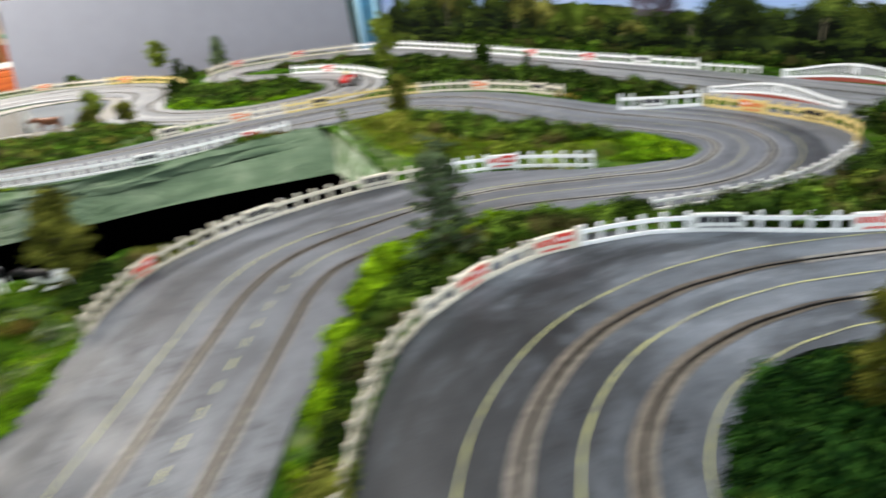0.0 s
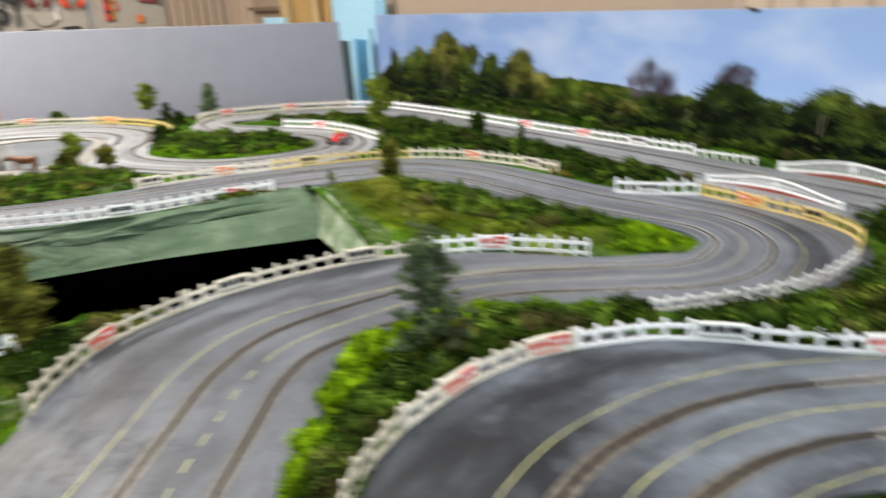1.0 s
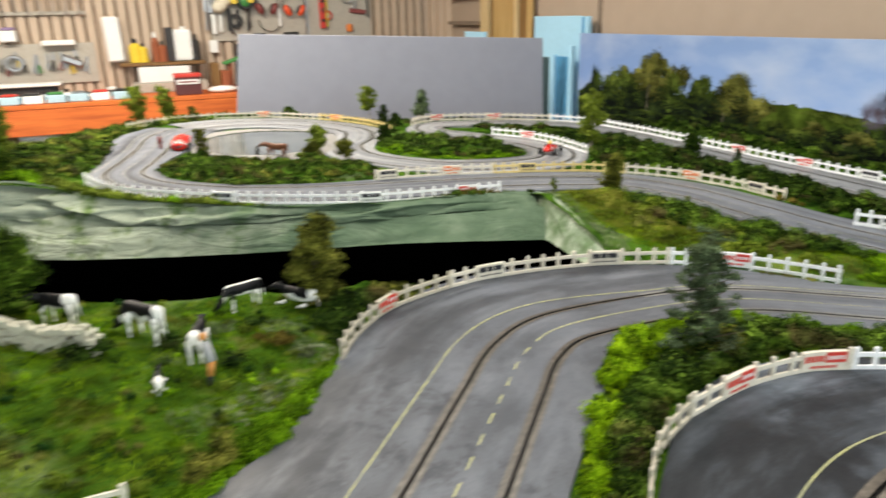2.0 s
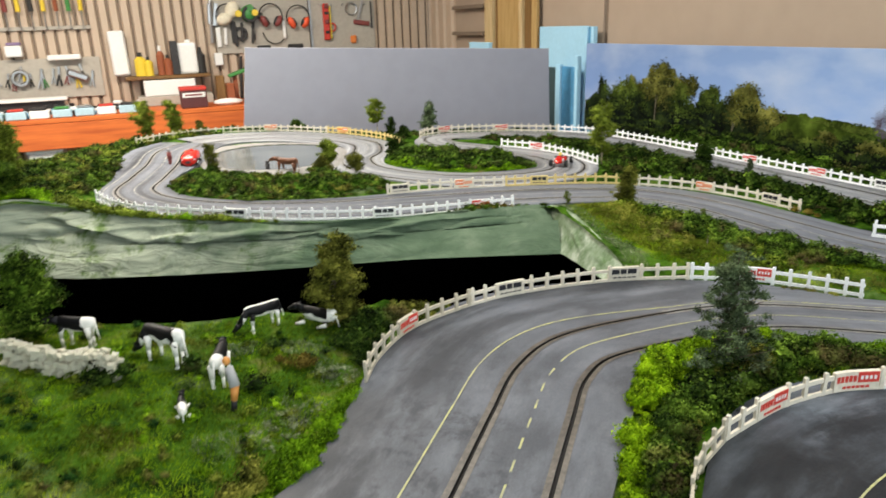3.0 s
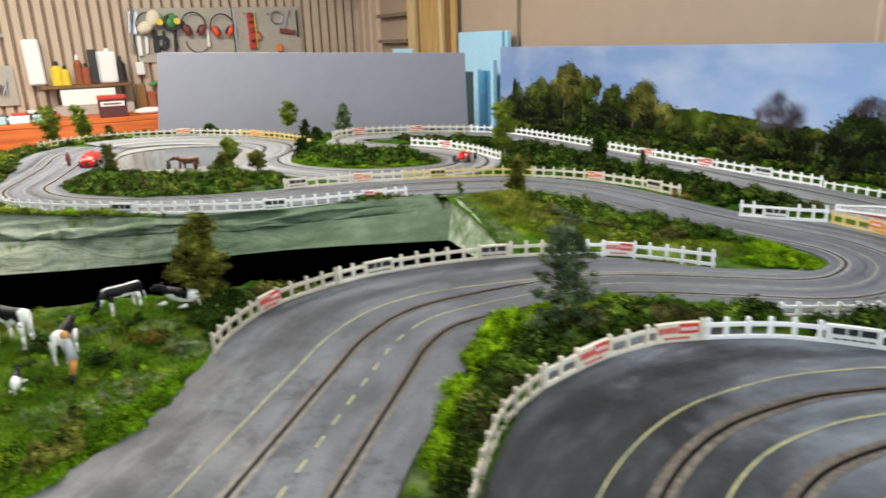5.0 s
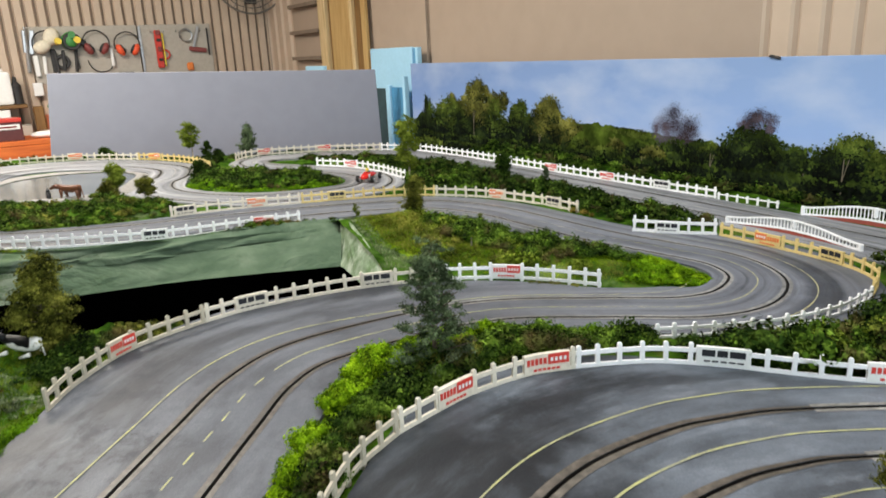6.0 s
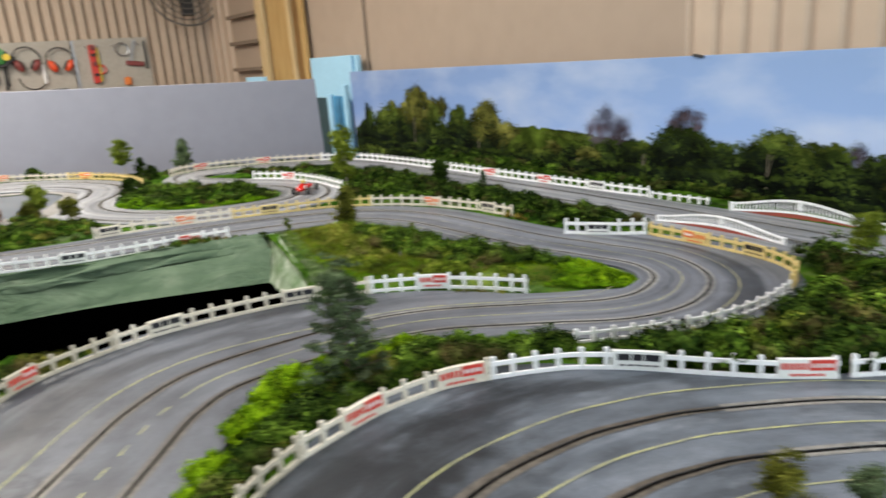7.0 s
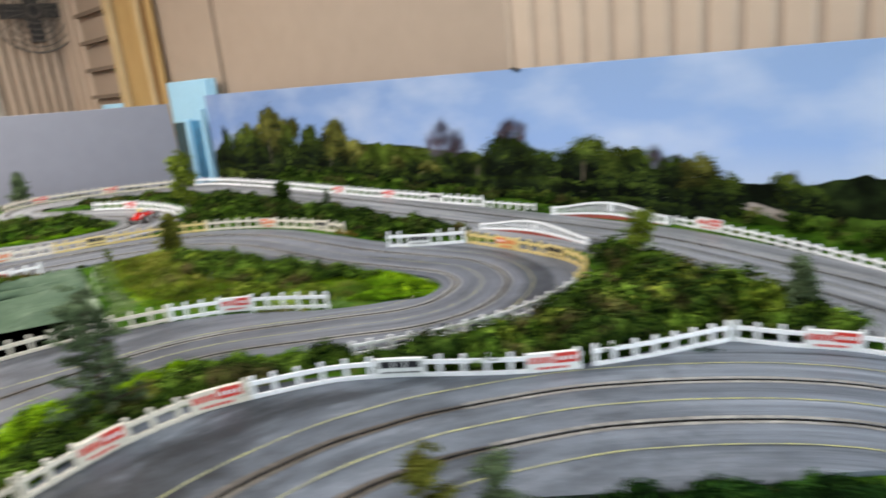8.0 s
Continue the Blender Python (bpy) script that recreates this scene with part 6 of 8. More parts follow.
shrubbery(FIELD, 52, 0.008, 0.018, F_DARK, "scattered dark tufts on the cow field", 42, protos=CLOSE, keep=0.02, pile=0.3)
shrubbery(FIELD, 260, 0.006, 0.014, F_MOSS, "scattered green tufts on the cow field", 43, protos=CLOSE, keep=0.02, pile=0.3)
shrubbery(FIELD, 240, 0.005, 0.011, F_VERGE, "scattered bright green tufts on the cow field", 64, protos=CLOSE, keep=0.01, pile=0.2)
shrubbery([(-0.44, 0.89), (-0.42, 0.93), (-0.385, 0.93), (-0.385, 0.89)], 26, 0.004, 0.008, F_LICHEN, "pale lichen tufts at the field's edge", 65, protos=CLOSE, pile=0.2)
shrubbery([(-0.46, 0.68), (-0.43, 0.82), (-0.38, 0.82), (-0.38, 0.68)], 60, 0.004, 0.008, F_LICHEN, "pale lichen tufts along the verge", 66, protos=CLOSE, pile=0.2)
shrubbery([(-0.52, 0.90), (-0.50, 0.94), (-0.46, 0.92), (-0.47, 0.88)], 14, 0.007, 0.011, F_GOLD, "rusty tufts on the cow field", 44, protos=CLOSE)
shrubbery([(-0.42, 0.60), (-0.40, 0.66), (-0.37, 0.62), (-0.39, 0.57)], 16, 0.010, 0.018, F_OLIVE, "olive bush at the field's edge", 45, protos=CLOSE, pile=1.2)
shrubbery([(-0.78, 0.79), (-0.72, 0.82), (-0.69, 0.77), (-0.74, 0.73)], 18, 0.010, 0.019, F_DARK, "dark bush below the stone wall", 46, protos=CLOSE)
PLUG = [(0.398, 0.34), (0.40, 0.54), (0.42, 0.63), (0.47, 0.705), (0.57, 0.755), (0.72, 0.775), (0.88, 0.755), (1.00, 0.69), (1.07, 0.58), (1.085, 0.34)]
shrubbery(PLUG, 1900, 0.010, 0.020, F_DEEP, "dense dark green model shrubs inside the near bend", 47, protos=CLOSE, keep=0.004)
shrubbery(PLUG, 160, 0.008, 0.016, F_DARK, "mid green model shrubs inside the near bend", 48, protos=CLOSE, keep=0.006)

shrubbery([(0.955, 1.072), (1.02, 1.088), (1.062, 1.052), (1.05, 1.036), (0.97, 1.052)], 110, 0.004, 0.007, F_DEEP, "low blackish green tufts where the two fences meet", 88, protos=CLOSE, keep=-0.05, pile=0.1)


def blades(poly, n, h, seed, label, keep=0.004, mat=F_GRASS):
    """Static grass: fine upright blades."""
    rng = np.random.default_rng(seed)
    poly = np.array(poly)
    P = rng.uniform(poly.min(0), poly.max(0), (n * 3, 2))
    P = P[inside(P[:, 0], P[:, 1], poly)]
    P = P[~inside(P[:, 0], P[:, 1], PIT)][:n]
    P = P[beyond_road(P[:, 0], P[:, 1]) > keep]
    z = land(P[:, 0], P[:, 1])
    n = len(P)
    a, ln = rng.uniform(0, 6.28, n), h * rng.uniform(0.5, 1.4, n)
    w = 0.0008
    dx, dy = np.cos(a) * w, np.sin(a) * w
    tip = rng.normal(0, 0.55, (n, 2)) * ln[:, None]
    A = np.c_[P[:, 0] - dx, P[:, 1] - dy, z - 0.001]
    B = np.c_[P[:, 0] + dx, P[:, 1] + dy, z - 0.001]
    T = np.c_[P + tip, z + ln]
    V = np.stack([A, B, T], 1).reshape(-1, 3)
    ob = link_mesh("grass", V, np.arange(3 * n).reshape(-1, 3).tolist(), mat)
    return tagged(ob, label, "grass", kind="stuff")


blades(FIELD, 120000, 0.0040, 51, "short rough green flock grass of the cow field")
blades(ISLAND, 40000, 0.0045, 52, "short green flock grass on the island")
blades(LEFT_BANK, 9000, 0.006, 53, "rough dull green flock grass outside the far loop", mat=F_OLIVE)
blades(PLUG, 9000, 0.006, 55, "rough green flock grass inside the near bend")
blades(MEDIAN, 6000, 0.006, 54, "rough green flock grass between the roads")

blades([(-0.20, 1.95), (-0.10, 1.72), (0.02, 1.53), (0.24, 1.49), (0.22, 1.56), (0.10, 1.66), (0.0, 1.86)], 9000, 0.007, 56, "straw coloured flock grass at the island's brow", mat=F_STRAW)
blades([(-0.262, 1.965), (-0.185, 1.81), (-0.12, 1.675), (-0.005, 1.45), (0.03, 1.46), (-0.075, 1.675), (-0.15, 1.84), (-0.22, 1.965)], 5200, 0.005, 57, "whitish plastered flock along the bank's corner", keep=-0.01, mat=F_LICHEN)
for i, (cx, cy, r) in enumerate(((-0.62, 0.66, 0.05), (-0.75, 0.93, 0.05), (-0.85, 0.70, 0.06))):
    blades([(cx + r * (1 + 0.3 * math.sin(3 * a + i)) * math.cos(a), cy + 0.7 * r * (1 + 0.3 * math.cos(2 * a + i)) * math.sin(a)) for a in np.linspace(0, 6.1, 12)], 900, 0.005, 70 + i, "straw coloured grass patch on the cow field", mat=F_STRAW)
for i, (cx, cy, r) in enumerate(((-0.50, 0.955, 0.045), (-0.425, 0.905, 0.045), (-0.43, 0.79, 0.055), (-0.47, 0.70, 0.045), (-0.60, 0.93, 0.03))):
    blades([(cx + r * (1 + 0.35 * math.sin(3 * a + i)) * math.cos(a), cy + 0.8 * r * (1 + 0.3 * math.cos(2 * a + i)) * math.sin(a)) for a in np.linspace(0, 6.1, 12)], 620, 0.0045, 90 + i, "pale lichen patch on the cow field", mat=F_LICHEN)

# ---------------------------------------------------------------- trees
def tree(x, y, h, width, mat, label, seed, shape="oval", bark=M_BARK, bare=0.18, dens=1.0, fine=True, lift=0.0, category="tree", puff=1.25):
    """A tapered stem with limbs, and a crown of many small clumps with gaps."""
    rng = np.random.default_rng(seed)
    z0 = float(land(x, y)[0]) + lift
    top = empty("model_tree", pose(x, y, z0), label, category, "model trees")
    r0 = max(0.0018, h * 0.018)
    lean = rng.normal(0, 0.035, 2) * h
    stem = lambda f: Vector((lean[0] * f * f, lean[1] * f * f, h * 0.93 * f))
    bm = bmesh.new()
    for k in range(5):
        rod(stem(k / 5) - Vector((0, 0, 0.006 if k == 0 else 0)), stem((k + 1) / 5), r0 * (1 - 0.17 * k), r0 * (1 - 0.17 * (k + 1)), 7, bm)
    part("trunk", bm, bark, top, smooth=True)
    bm = bmesh.new()
    pts, rad = [], []
    n = int(max(9, 30 * dens))
    for i in range(n):
        f = bare + (1 - bare) * (i + rng.uniform(0, 1)) / n
        g = (f - bare) / (1 - bare)
        if shape == "oval":
            env = math.sin(math.pi * min(1, 0.14 + 0.80 * g)) ** 0.7
        elif shape == "cone":
            env = (1 - g) ** 0.75 * (0.75 + 0.25 * rng.uniform()) + 0.08
        elif shape == "spire":
            env = (0.95 if g < 0.45 else 0.95 - (g - 0.45) * 1.35) * rng.uniform(0.55, 1.1)
        elif shape == "umbrella":
            env = 0.25 + 0.75 * math.sin(math.pi * min(1, 0.25 + 0.6 * g))
        else:
            env = 0.55 + 0.45 * math.sin(math.pi * g)
        a = rng.uniform(0, 6.28)
        reach = width / 2 * env * rng.uniform(0.35, 1.0)
        base = stem(max(0.08, f - 0.10))
        tip = stem(f) + Vector((math.cos(a) * reach, math.sin(a) * reach, rng.uniform(-0.02, 0.03) * h))
        rod(base, tip, r0 * 0.38, r0 * 0.14, 4, bm, False)
        for j in range(5):
            q = base.lerp(tip, 0.40 + 0.60 * rng.uniform()) + Vector(rng.normal(0, 1, 3) * width * 0.07)
            pts.append(tuple(q))
            rad.append(width * puff * rng.uniform(0.075, 0.15))
    part("branchwork", bm, bark, top)
    clumps("crown", pts, rad, mat, FINE if fine else PROTOS, 0.9, parent=top, seed=seed + 900)
    return top


tree(-0.497, 1.075, 0.154, 0.096, F_OLIVE, "olive green bushy model tree at the field's brow", 1, "oval", bare=0.06, dens=2.0, puff=1.25)
tree(0.138, 1.035, 0.188, 0.150, F_SPRUCE, "dark green wispy model tree between the roads", 2, "cone", bare=0.05, dens=1.7, puff=0.54)
tree(-0.052, 1.985, 0.115, 0.074, F_OLIVE, "olive green upright model tree at the road's edge", 3, "cone", bare=0.05, dens=1.5)
tree(-0.165, 2.56, 0.225, 0.100, F_FRESH, "tall fresh green model birch on the ridge", 4, "column", M_BARK_PALE, 0.25, 1.3)
tree(-1.195, 2.985, 0.160, 0.092, F_FRESH, "fresh green model tree before the grey board", 5, "column", M_BARK_PALE, 0.40, 1.0)
tree(-1.130, 2.985, 0.075, 0.06, F_DARK, "small dark model tree before the grey board", 6, "cone", bare=0.1)
tree(-0.975, 3.075, 0.128, 0.105, F_SPRUCE, "dark leaning model tree before the grey board", 7, "cone", bare=0.15)
tree(-1.412, 2.045, 0.108, 0.064, F_OLIVE, "small olive model tree beside the pond", 8, "oval", bare=0.1)
tree(-1.02, 2.13, 0.105, 0.080, F_FRESH, "small spreading model tree by the pond shrubs", 9, "umbrella", bare=0.45)
tree(-1.02, 2.085, 0.052, 0.070, F_OLIVE, "bushy green model shrub tree by the pond", 10, "oval", bare=0.05)
tree(-0.93, 2.135, 0.072, 0.075, F_OLIVE, "small umbrella shaped model tree by the pond", 11, "umbrella", M_BARK_PALE, 0.5, 0.8)
tree(-1.86, 1.66, 0.185, 0.110, F_FRESH, "fresh green model tree beside the green cloth", 12, "oval", M_BARK, 0.2, 1.4)
tree(-1.70, 1.50, 0.095, 0.110, F_MID, "spreading green model tree beside the green cloth", 13, "umbrella", M_BARK, 0.3, 1.4)
tree(-2.18, 2.66, 0.188, 0.100, F_FRESH, "fresh green model tree at the table's far side", 14, "column", M_BARK, 0.2, 1.2)
tree(-2.145, 2.81, 0.168, 0.098, F_FRESH, "green model tree at the table's far side", 15, "column", M_BARK, 0.2, 1.2)
tree(-2.02, 2.83, 0.05, 0.045, F_OLIVE, "small olive model bush at the table's far side", 16, "oval", bare=0.1)
tree(-0.975, 0.88, 0.155, 0.115, F_MID, "dark olive wispy model tree behind the stone wall", 17, "oval", M_BARK, 0.08, 1.5)
tree(1.03, 1.44, 0.135, 0.062, F_FRESH, "small round topped model tree among dark shrubs", 18, "umbrella", M_BARK_PALE, 0.5, 1.0)
tree(1.175, 1.13, 0.115, 0.075, F_SPRUCE, "dark wispy model tree on the bank", 19, "cone", M_BARK, 0.1, 1.2)
tree(0.562, 0.632, 0.142, 0.056, F_OLIVE, "small wispy olive model tree inside the bend", 20, "oval", M_BARK, 0.1, 1.0)
tree(0.619, 0.618, 0.132, 0.056, F_SPRUCE, "small wispy grey green model tree inside the bend", 21, "oval", M_BARK, 0.1, 1.0)
tree(-0.208, 1.955, 0.045, 0.024, F_FRESH, "tiny yellow green model sapling by the road", 22, "oval", M_BARK, 0.2, 0.6)
tree(0.142, 1.845, 0.036, 0.018, F_FRESH, "tiny model sapling on the grass", 23, "oval", M_BARK_PALE, 0.4, 0.5)
tree(0.165, 2.49, 0.090, 0.075, F_DARK, "dark bushy model tree on the ridge", 24, "oval", M_BARK, 0.05, 1.4)
tree(0.315, 2.50, 0.062, 0.038, F_SPRUCE, "small dark model tree on the ridge", 25, "cone", M_BARK, 0.1, 0.9)
tree(0.03, 2.70, 0.038, 0.040, F_MID, "small round model bush by the far road", 26, "oval", M_BARK, 0.1, 0.8)
tree(-0.93, 2.50, 0.060, 0.070, F_DARK, "dark bushy model tree on the oval island", 27, "oval", M_BARK, 0.05, 1.2)
tree(-1.585, 2.965, 0.040, 0.085, F_MID, "low green model bush before the grey board", 28, "oval", M_BARK, 0.05, 1.0)
tree(-1.03, 2.88, 0.050, 0.06, F_DARK, "dark model bush between the far bends", 29, "oval", M_BARK, 0.05, 1.0)
tree(0.14, 1.61, 0.026, 0.010, F_FRESH, "tiny pale model sapling on the island", 30, "oval", M_BARK_PALE, 0.5, 0.4)
tree(1.22, 1.98, 0.05, 0.05, F_MID, "green model bush behind the bridge", 31, "oval", M_BARK, 0.05, 1.0)

# ---------------------------------------------------------------- pond
Q = POND_LINE
zc = float(H(-1.35, 2.35))
k = len(Q)
pond = link_mesh("pond", [(x, y, zc + 0.002) for x, y in Q], [tuple(range(k))], M_WATER)
tagged(pond, "still grey resin pond inside the far loop", "pond", kind="structure")
cen = Q.mean(0)
outer = cen + (Q - cen) * 1.26
rngp = np.random.default_rng(3)
V = [(x, y, zc + 0.0035 + 0.002 * rngp.uniform()) for x, y in Q] + [(x, y, zc + 0.005 + 0.002 * rngp.uniform()) for x, y in (cen + (Q - cen) * 1.06)] + [(x, y, float(H(x, y)) - 0.003) for x, y in outer]
F = [(r * k + i, r * k + (i + 1) % k, (r + 1) * k + (i + 1) % k, (r + 1) * k + i) for r in range(2) for i in range(k)]
tagged(link_mesh("pond_shore", V, F, M_SHORE, smooth=True), "pale sandy rim round the pond", "shore", kind="structure")

# ---------------------------------------------------------------- toy animals and figures, each one plain mesh
def beast(x, y, turn, length, mat, label, seed, pose_kind="stand", head=0.0, name="toy_cow", category="cow figurine", slim=1.0):
    """A four-legged toy: lofted body, neck and head, tapered legs, tail."""
    L = length
    bm = bmesh.new()
    prof = [(-0.50, 0.06, 0.62), (-0.46, 0.125, 0.61), (-0.34, 0.160, 0.58), (-0.10, 0.172, 0.555), (0.14, 0.168, 0.56), (0.32, 0.145, 0.59), (0.42, 0.10, 0.62), (0.47, 0.05, 0.64)]
    n = 12
    drop = -0.28 if pose_kind == "lie" else 0.0
    loops = []
    for fx, r, fz in prof:
        r *= slim
        loops.append([bm.verts.new((fx * L, r * 0.80 * L * math.cos(2 * math.pi * j / n), (fz + drop) * L + r * L * math.sin(2 * math.pi * j / n))) for j in range(n)])
    for a, b in zip(loops, loops[1:]):
        for j in range(n):
            bm.faces.new((a[j], a[(j + 1) % n], b[(j + 1) % n], b[j]))
    bm.faces.new(loops[0][::-1])
    bm.faces.new(loops[-1])
    nz = {"graze": -0.34, "stand": 0.02, "lie": 0.12}[pose_kind]
    nb, nt_ = Vector((0.38 * L, 0, (0.62 + drop) * L)), Vector(((0.50 if pose_kind == "lie" else 0.62) * L, head * L, (0.62 + drop + nz) * L))
    rod(nb, nt_, 0.105 * L, 0.075 * L, 9, bm)
    hd = (Vector((0.62, head * 1.2, -0.55 if pose_kind == "graze" else -0.25))).normalized()
    ball(nt_ + hd * 0.06 * L, 0.085 * L, bm, (1.0, 0.9, 1.0), 2)
    rod(nt_, nt_ + hd * 0.24 * L, 0.078 * L, 0.045 * L, 9, bm)
    for sgn in (-1, 1):
        rod(nt_ + Vector((0, sgn * 0.05 * L, 0.05 * L)), nt_ + Vector((-0.02 * L, sgn * 0.15 * L, 0.07 * L)), 0.03 * L, 0.008 * L, 5, bm)
    if pose_kind == "lie":
        for fx, sgn in ((0.30, 1), (0.26, -1), (-0.30, 1), (-0.34, -1)):
            rod((fx * L, sgn * 0.14 * L, 0.10 * L), ((fx + 0.22) * L, sgn * 0.20 * L, 0.035 * L), 0.05 * L, 0.03 * L, 7, bm)
    else:
        for fx, sgn, k_ in ((0.30, 1, 0.03), (0.28, -1, -0.04), (-0.36, 1, -0.03), (-0.34, -1, 0.04)):
            knee = Vector(((fx + k_) * L, sgn * 0.105 * L, 0.24 * L))
            rod((fx * L, sgn * 0.095 * L, 0.52 * L), knee, 0.075 * L, 0.040 * L, 8, bm)
            rod(knee, ((fx + k_ * 0.6) * L, sgn * 0.105 * L, 0.02 * L), 0.036 * L, 0.030 * L, 8, bm)
            rod(((fx + k_ * 0.6) * L, sgn * 0.105 * L, 0.03 * L), ((fx + k_ * 0.6 + 0.01) * L, sgn * 0.105 * L, -0.01 * L), 0.040 * L, 0.046 * L, 8, bm)
    rod((-0.49 * L, 0, (0.66 + drop) * L), (-0.58 * L, 0.02 * L, max(0.06, 0.22 + drop) * L), 0.022 * L, 0.016 * L, 6, bm)
    ob = part(name, bm, mat, smooth=True, m=pose(x, y, float(land(x, y)[0]) + 0.001, 0, 0, turn))
    return tagged(ob, label, category, "toy cows" if category.startswith("cow") else "")


beast(-0.692, 0.868, 170, 0.084, M_COW, "black and white toy cow grazing on the field", 1, "graze", 0.05)
beast(-0.606, 1.012, 236, 0.066, M_COW_BROW, "black and white toy cow grazing at the field's brow", 2, "graze", -0.05)
beast(-0.518, 1.046, 172, 0.074, M_COW_DARK, "black and white toy cow lying in the grass", 3, "lie", 0.10)
beast(-0.875, 0.880, 186, 0.074, M_COW_WALL, "black and white toy cow behind the stone wall", 4, "stand", 0.08)
beast(-0.572, 0.838, 112, 0.070, M_COW_PALE, "mostly white toy cow beside the figurine", 5, "stand", 0.06)
beast(-0.566, 0.738, 130, 0.046, M_CALF, "small black and white toy calf lying on the field", 6, "lie", -0.05)
beast(-1.165, 2.108, 175, 0.084, M_HORSE, "brown toy horse standing at the pond's edge", 7, "stand", 0.0, "toy_horse", "horse figurine", 0.80)

bm = bmesh.new()
rod((0, 0, 0), (0.002, 0, 0.016), 0.0045, 0.0045, 8, bm)
rod((0.002, 0, 0.014), (0.004, 0.004, 0.036), 0.0045, 0.006, 8, bm)
rod((0.004, 0.004, 0.034), (-0.006, 0.012, 0.060), 0.0078, 0.006, 9, bm)
ball((-0.010, 0.016, 0.066), 0.0058, bm, (1, 1, 1.1))
fig = part("toy_figure", bm, [M_FIGURE, M_FIG_ORANGE, M_TYRE], smooth=True, m=pose(-0.512, 0.775, float(land(-0.512, 0.775)[0]), 0, 0, 10))
for f in fig.data.polygons:
    z = f.center.z
    f.material_index = 1 if z > 0.0605 or 0.014 < z < 0.035 else (2 if z <= 0.014 else 0)
tagged(fig, "plain grey and orange toy figure standing in the grass", "figurine")
bm = rod((0, 0, 0), (0, 0, 0.036), 0.006, 0.008, 8)
ball((0, 0, 0.042), 0.006, bm)
fig = part("toy_figure", bm, M_DARK, smooth=True, m=pose(-1.235, 2.10, float(land(-1.235, 2.10)[0])))
tagged(fig, "plain dark toy figure beside the horse", "figurine")
# ---------------------------------------------------------------- dry stone wall
sw = empty("stone_wall", Matrix(), "pale dry stone field wall of loose model stones", "stone wall")
rngs = np.random.default_rng(12)
stone_me = []
for i in range(6):
    bm = bmesh.new()
    bmesh.ops.create_cube(bm, size=1.0)
    bmesh.ops.bevel(bm, geom=bm.edges[:], offset=0.09, segments=1, affect="EDGES")
    for v in bm.verts:
        v.co *= rngs.uniform(0.75, 1.2)
    me = bpy.data.meshes.new("stone")
    bm.to_mesh(me)
    bm.free()
    me.materials.append(M_STONE)
    stone_me.append(me)
a, b = np.array([-0.945, 0.800]), np.array([-0.705, 0.793])
for row in range(4):
    for col in range(17 - row % 2):
        for lay in (0, 1):
            f = (col + 0.5 + 0.5 * (row % 2) + rngs.uniform(-0.2, 0.2)) / 17.5
            p2 = a + (b - a) * f
            y = p2[1] + (lay - 0.5) * 0.009 + rngs.normal(0, 0.001)
            z = float(land(p2[0], y)[0]) + 0.004 + row * 0.0115 + rngs.uniform(-0.002, 0.002) + rngs.normal(0, 0.0008)
            m_ = pose(p2[0], y, z, *rngs.uniform(-22, 22, 3)) @ Matrix.Diagonal((rngs.uniform(0.0070, 0.0140), 0.010, rngs.uniform(0.0060, 0.0105), 1))
            shared("stone", stone_me[rngs.integers(0, 6)], sw, m_)

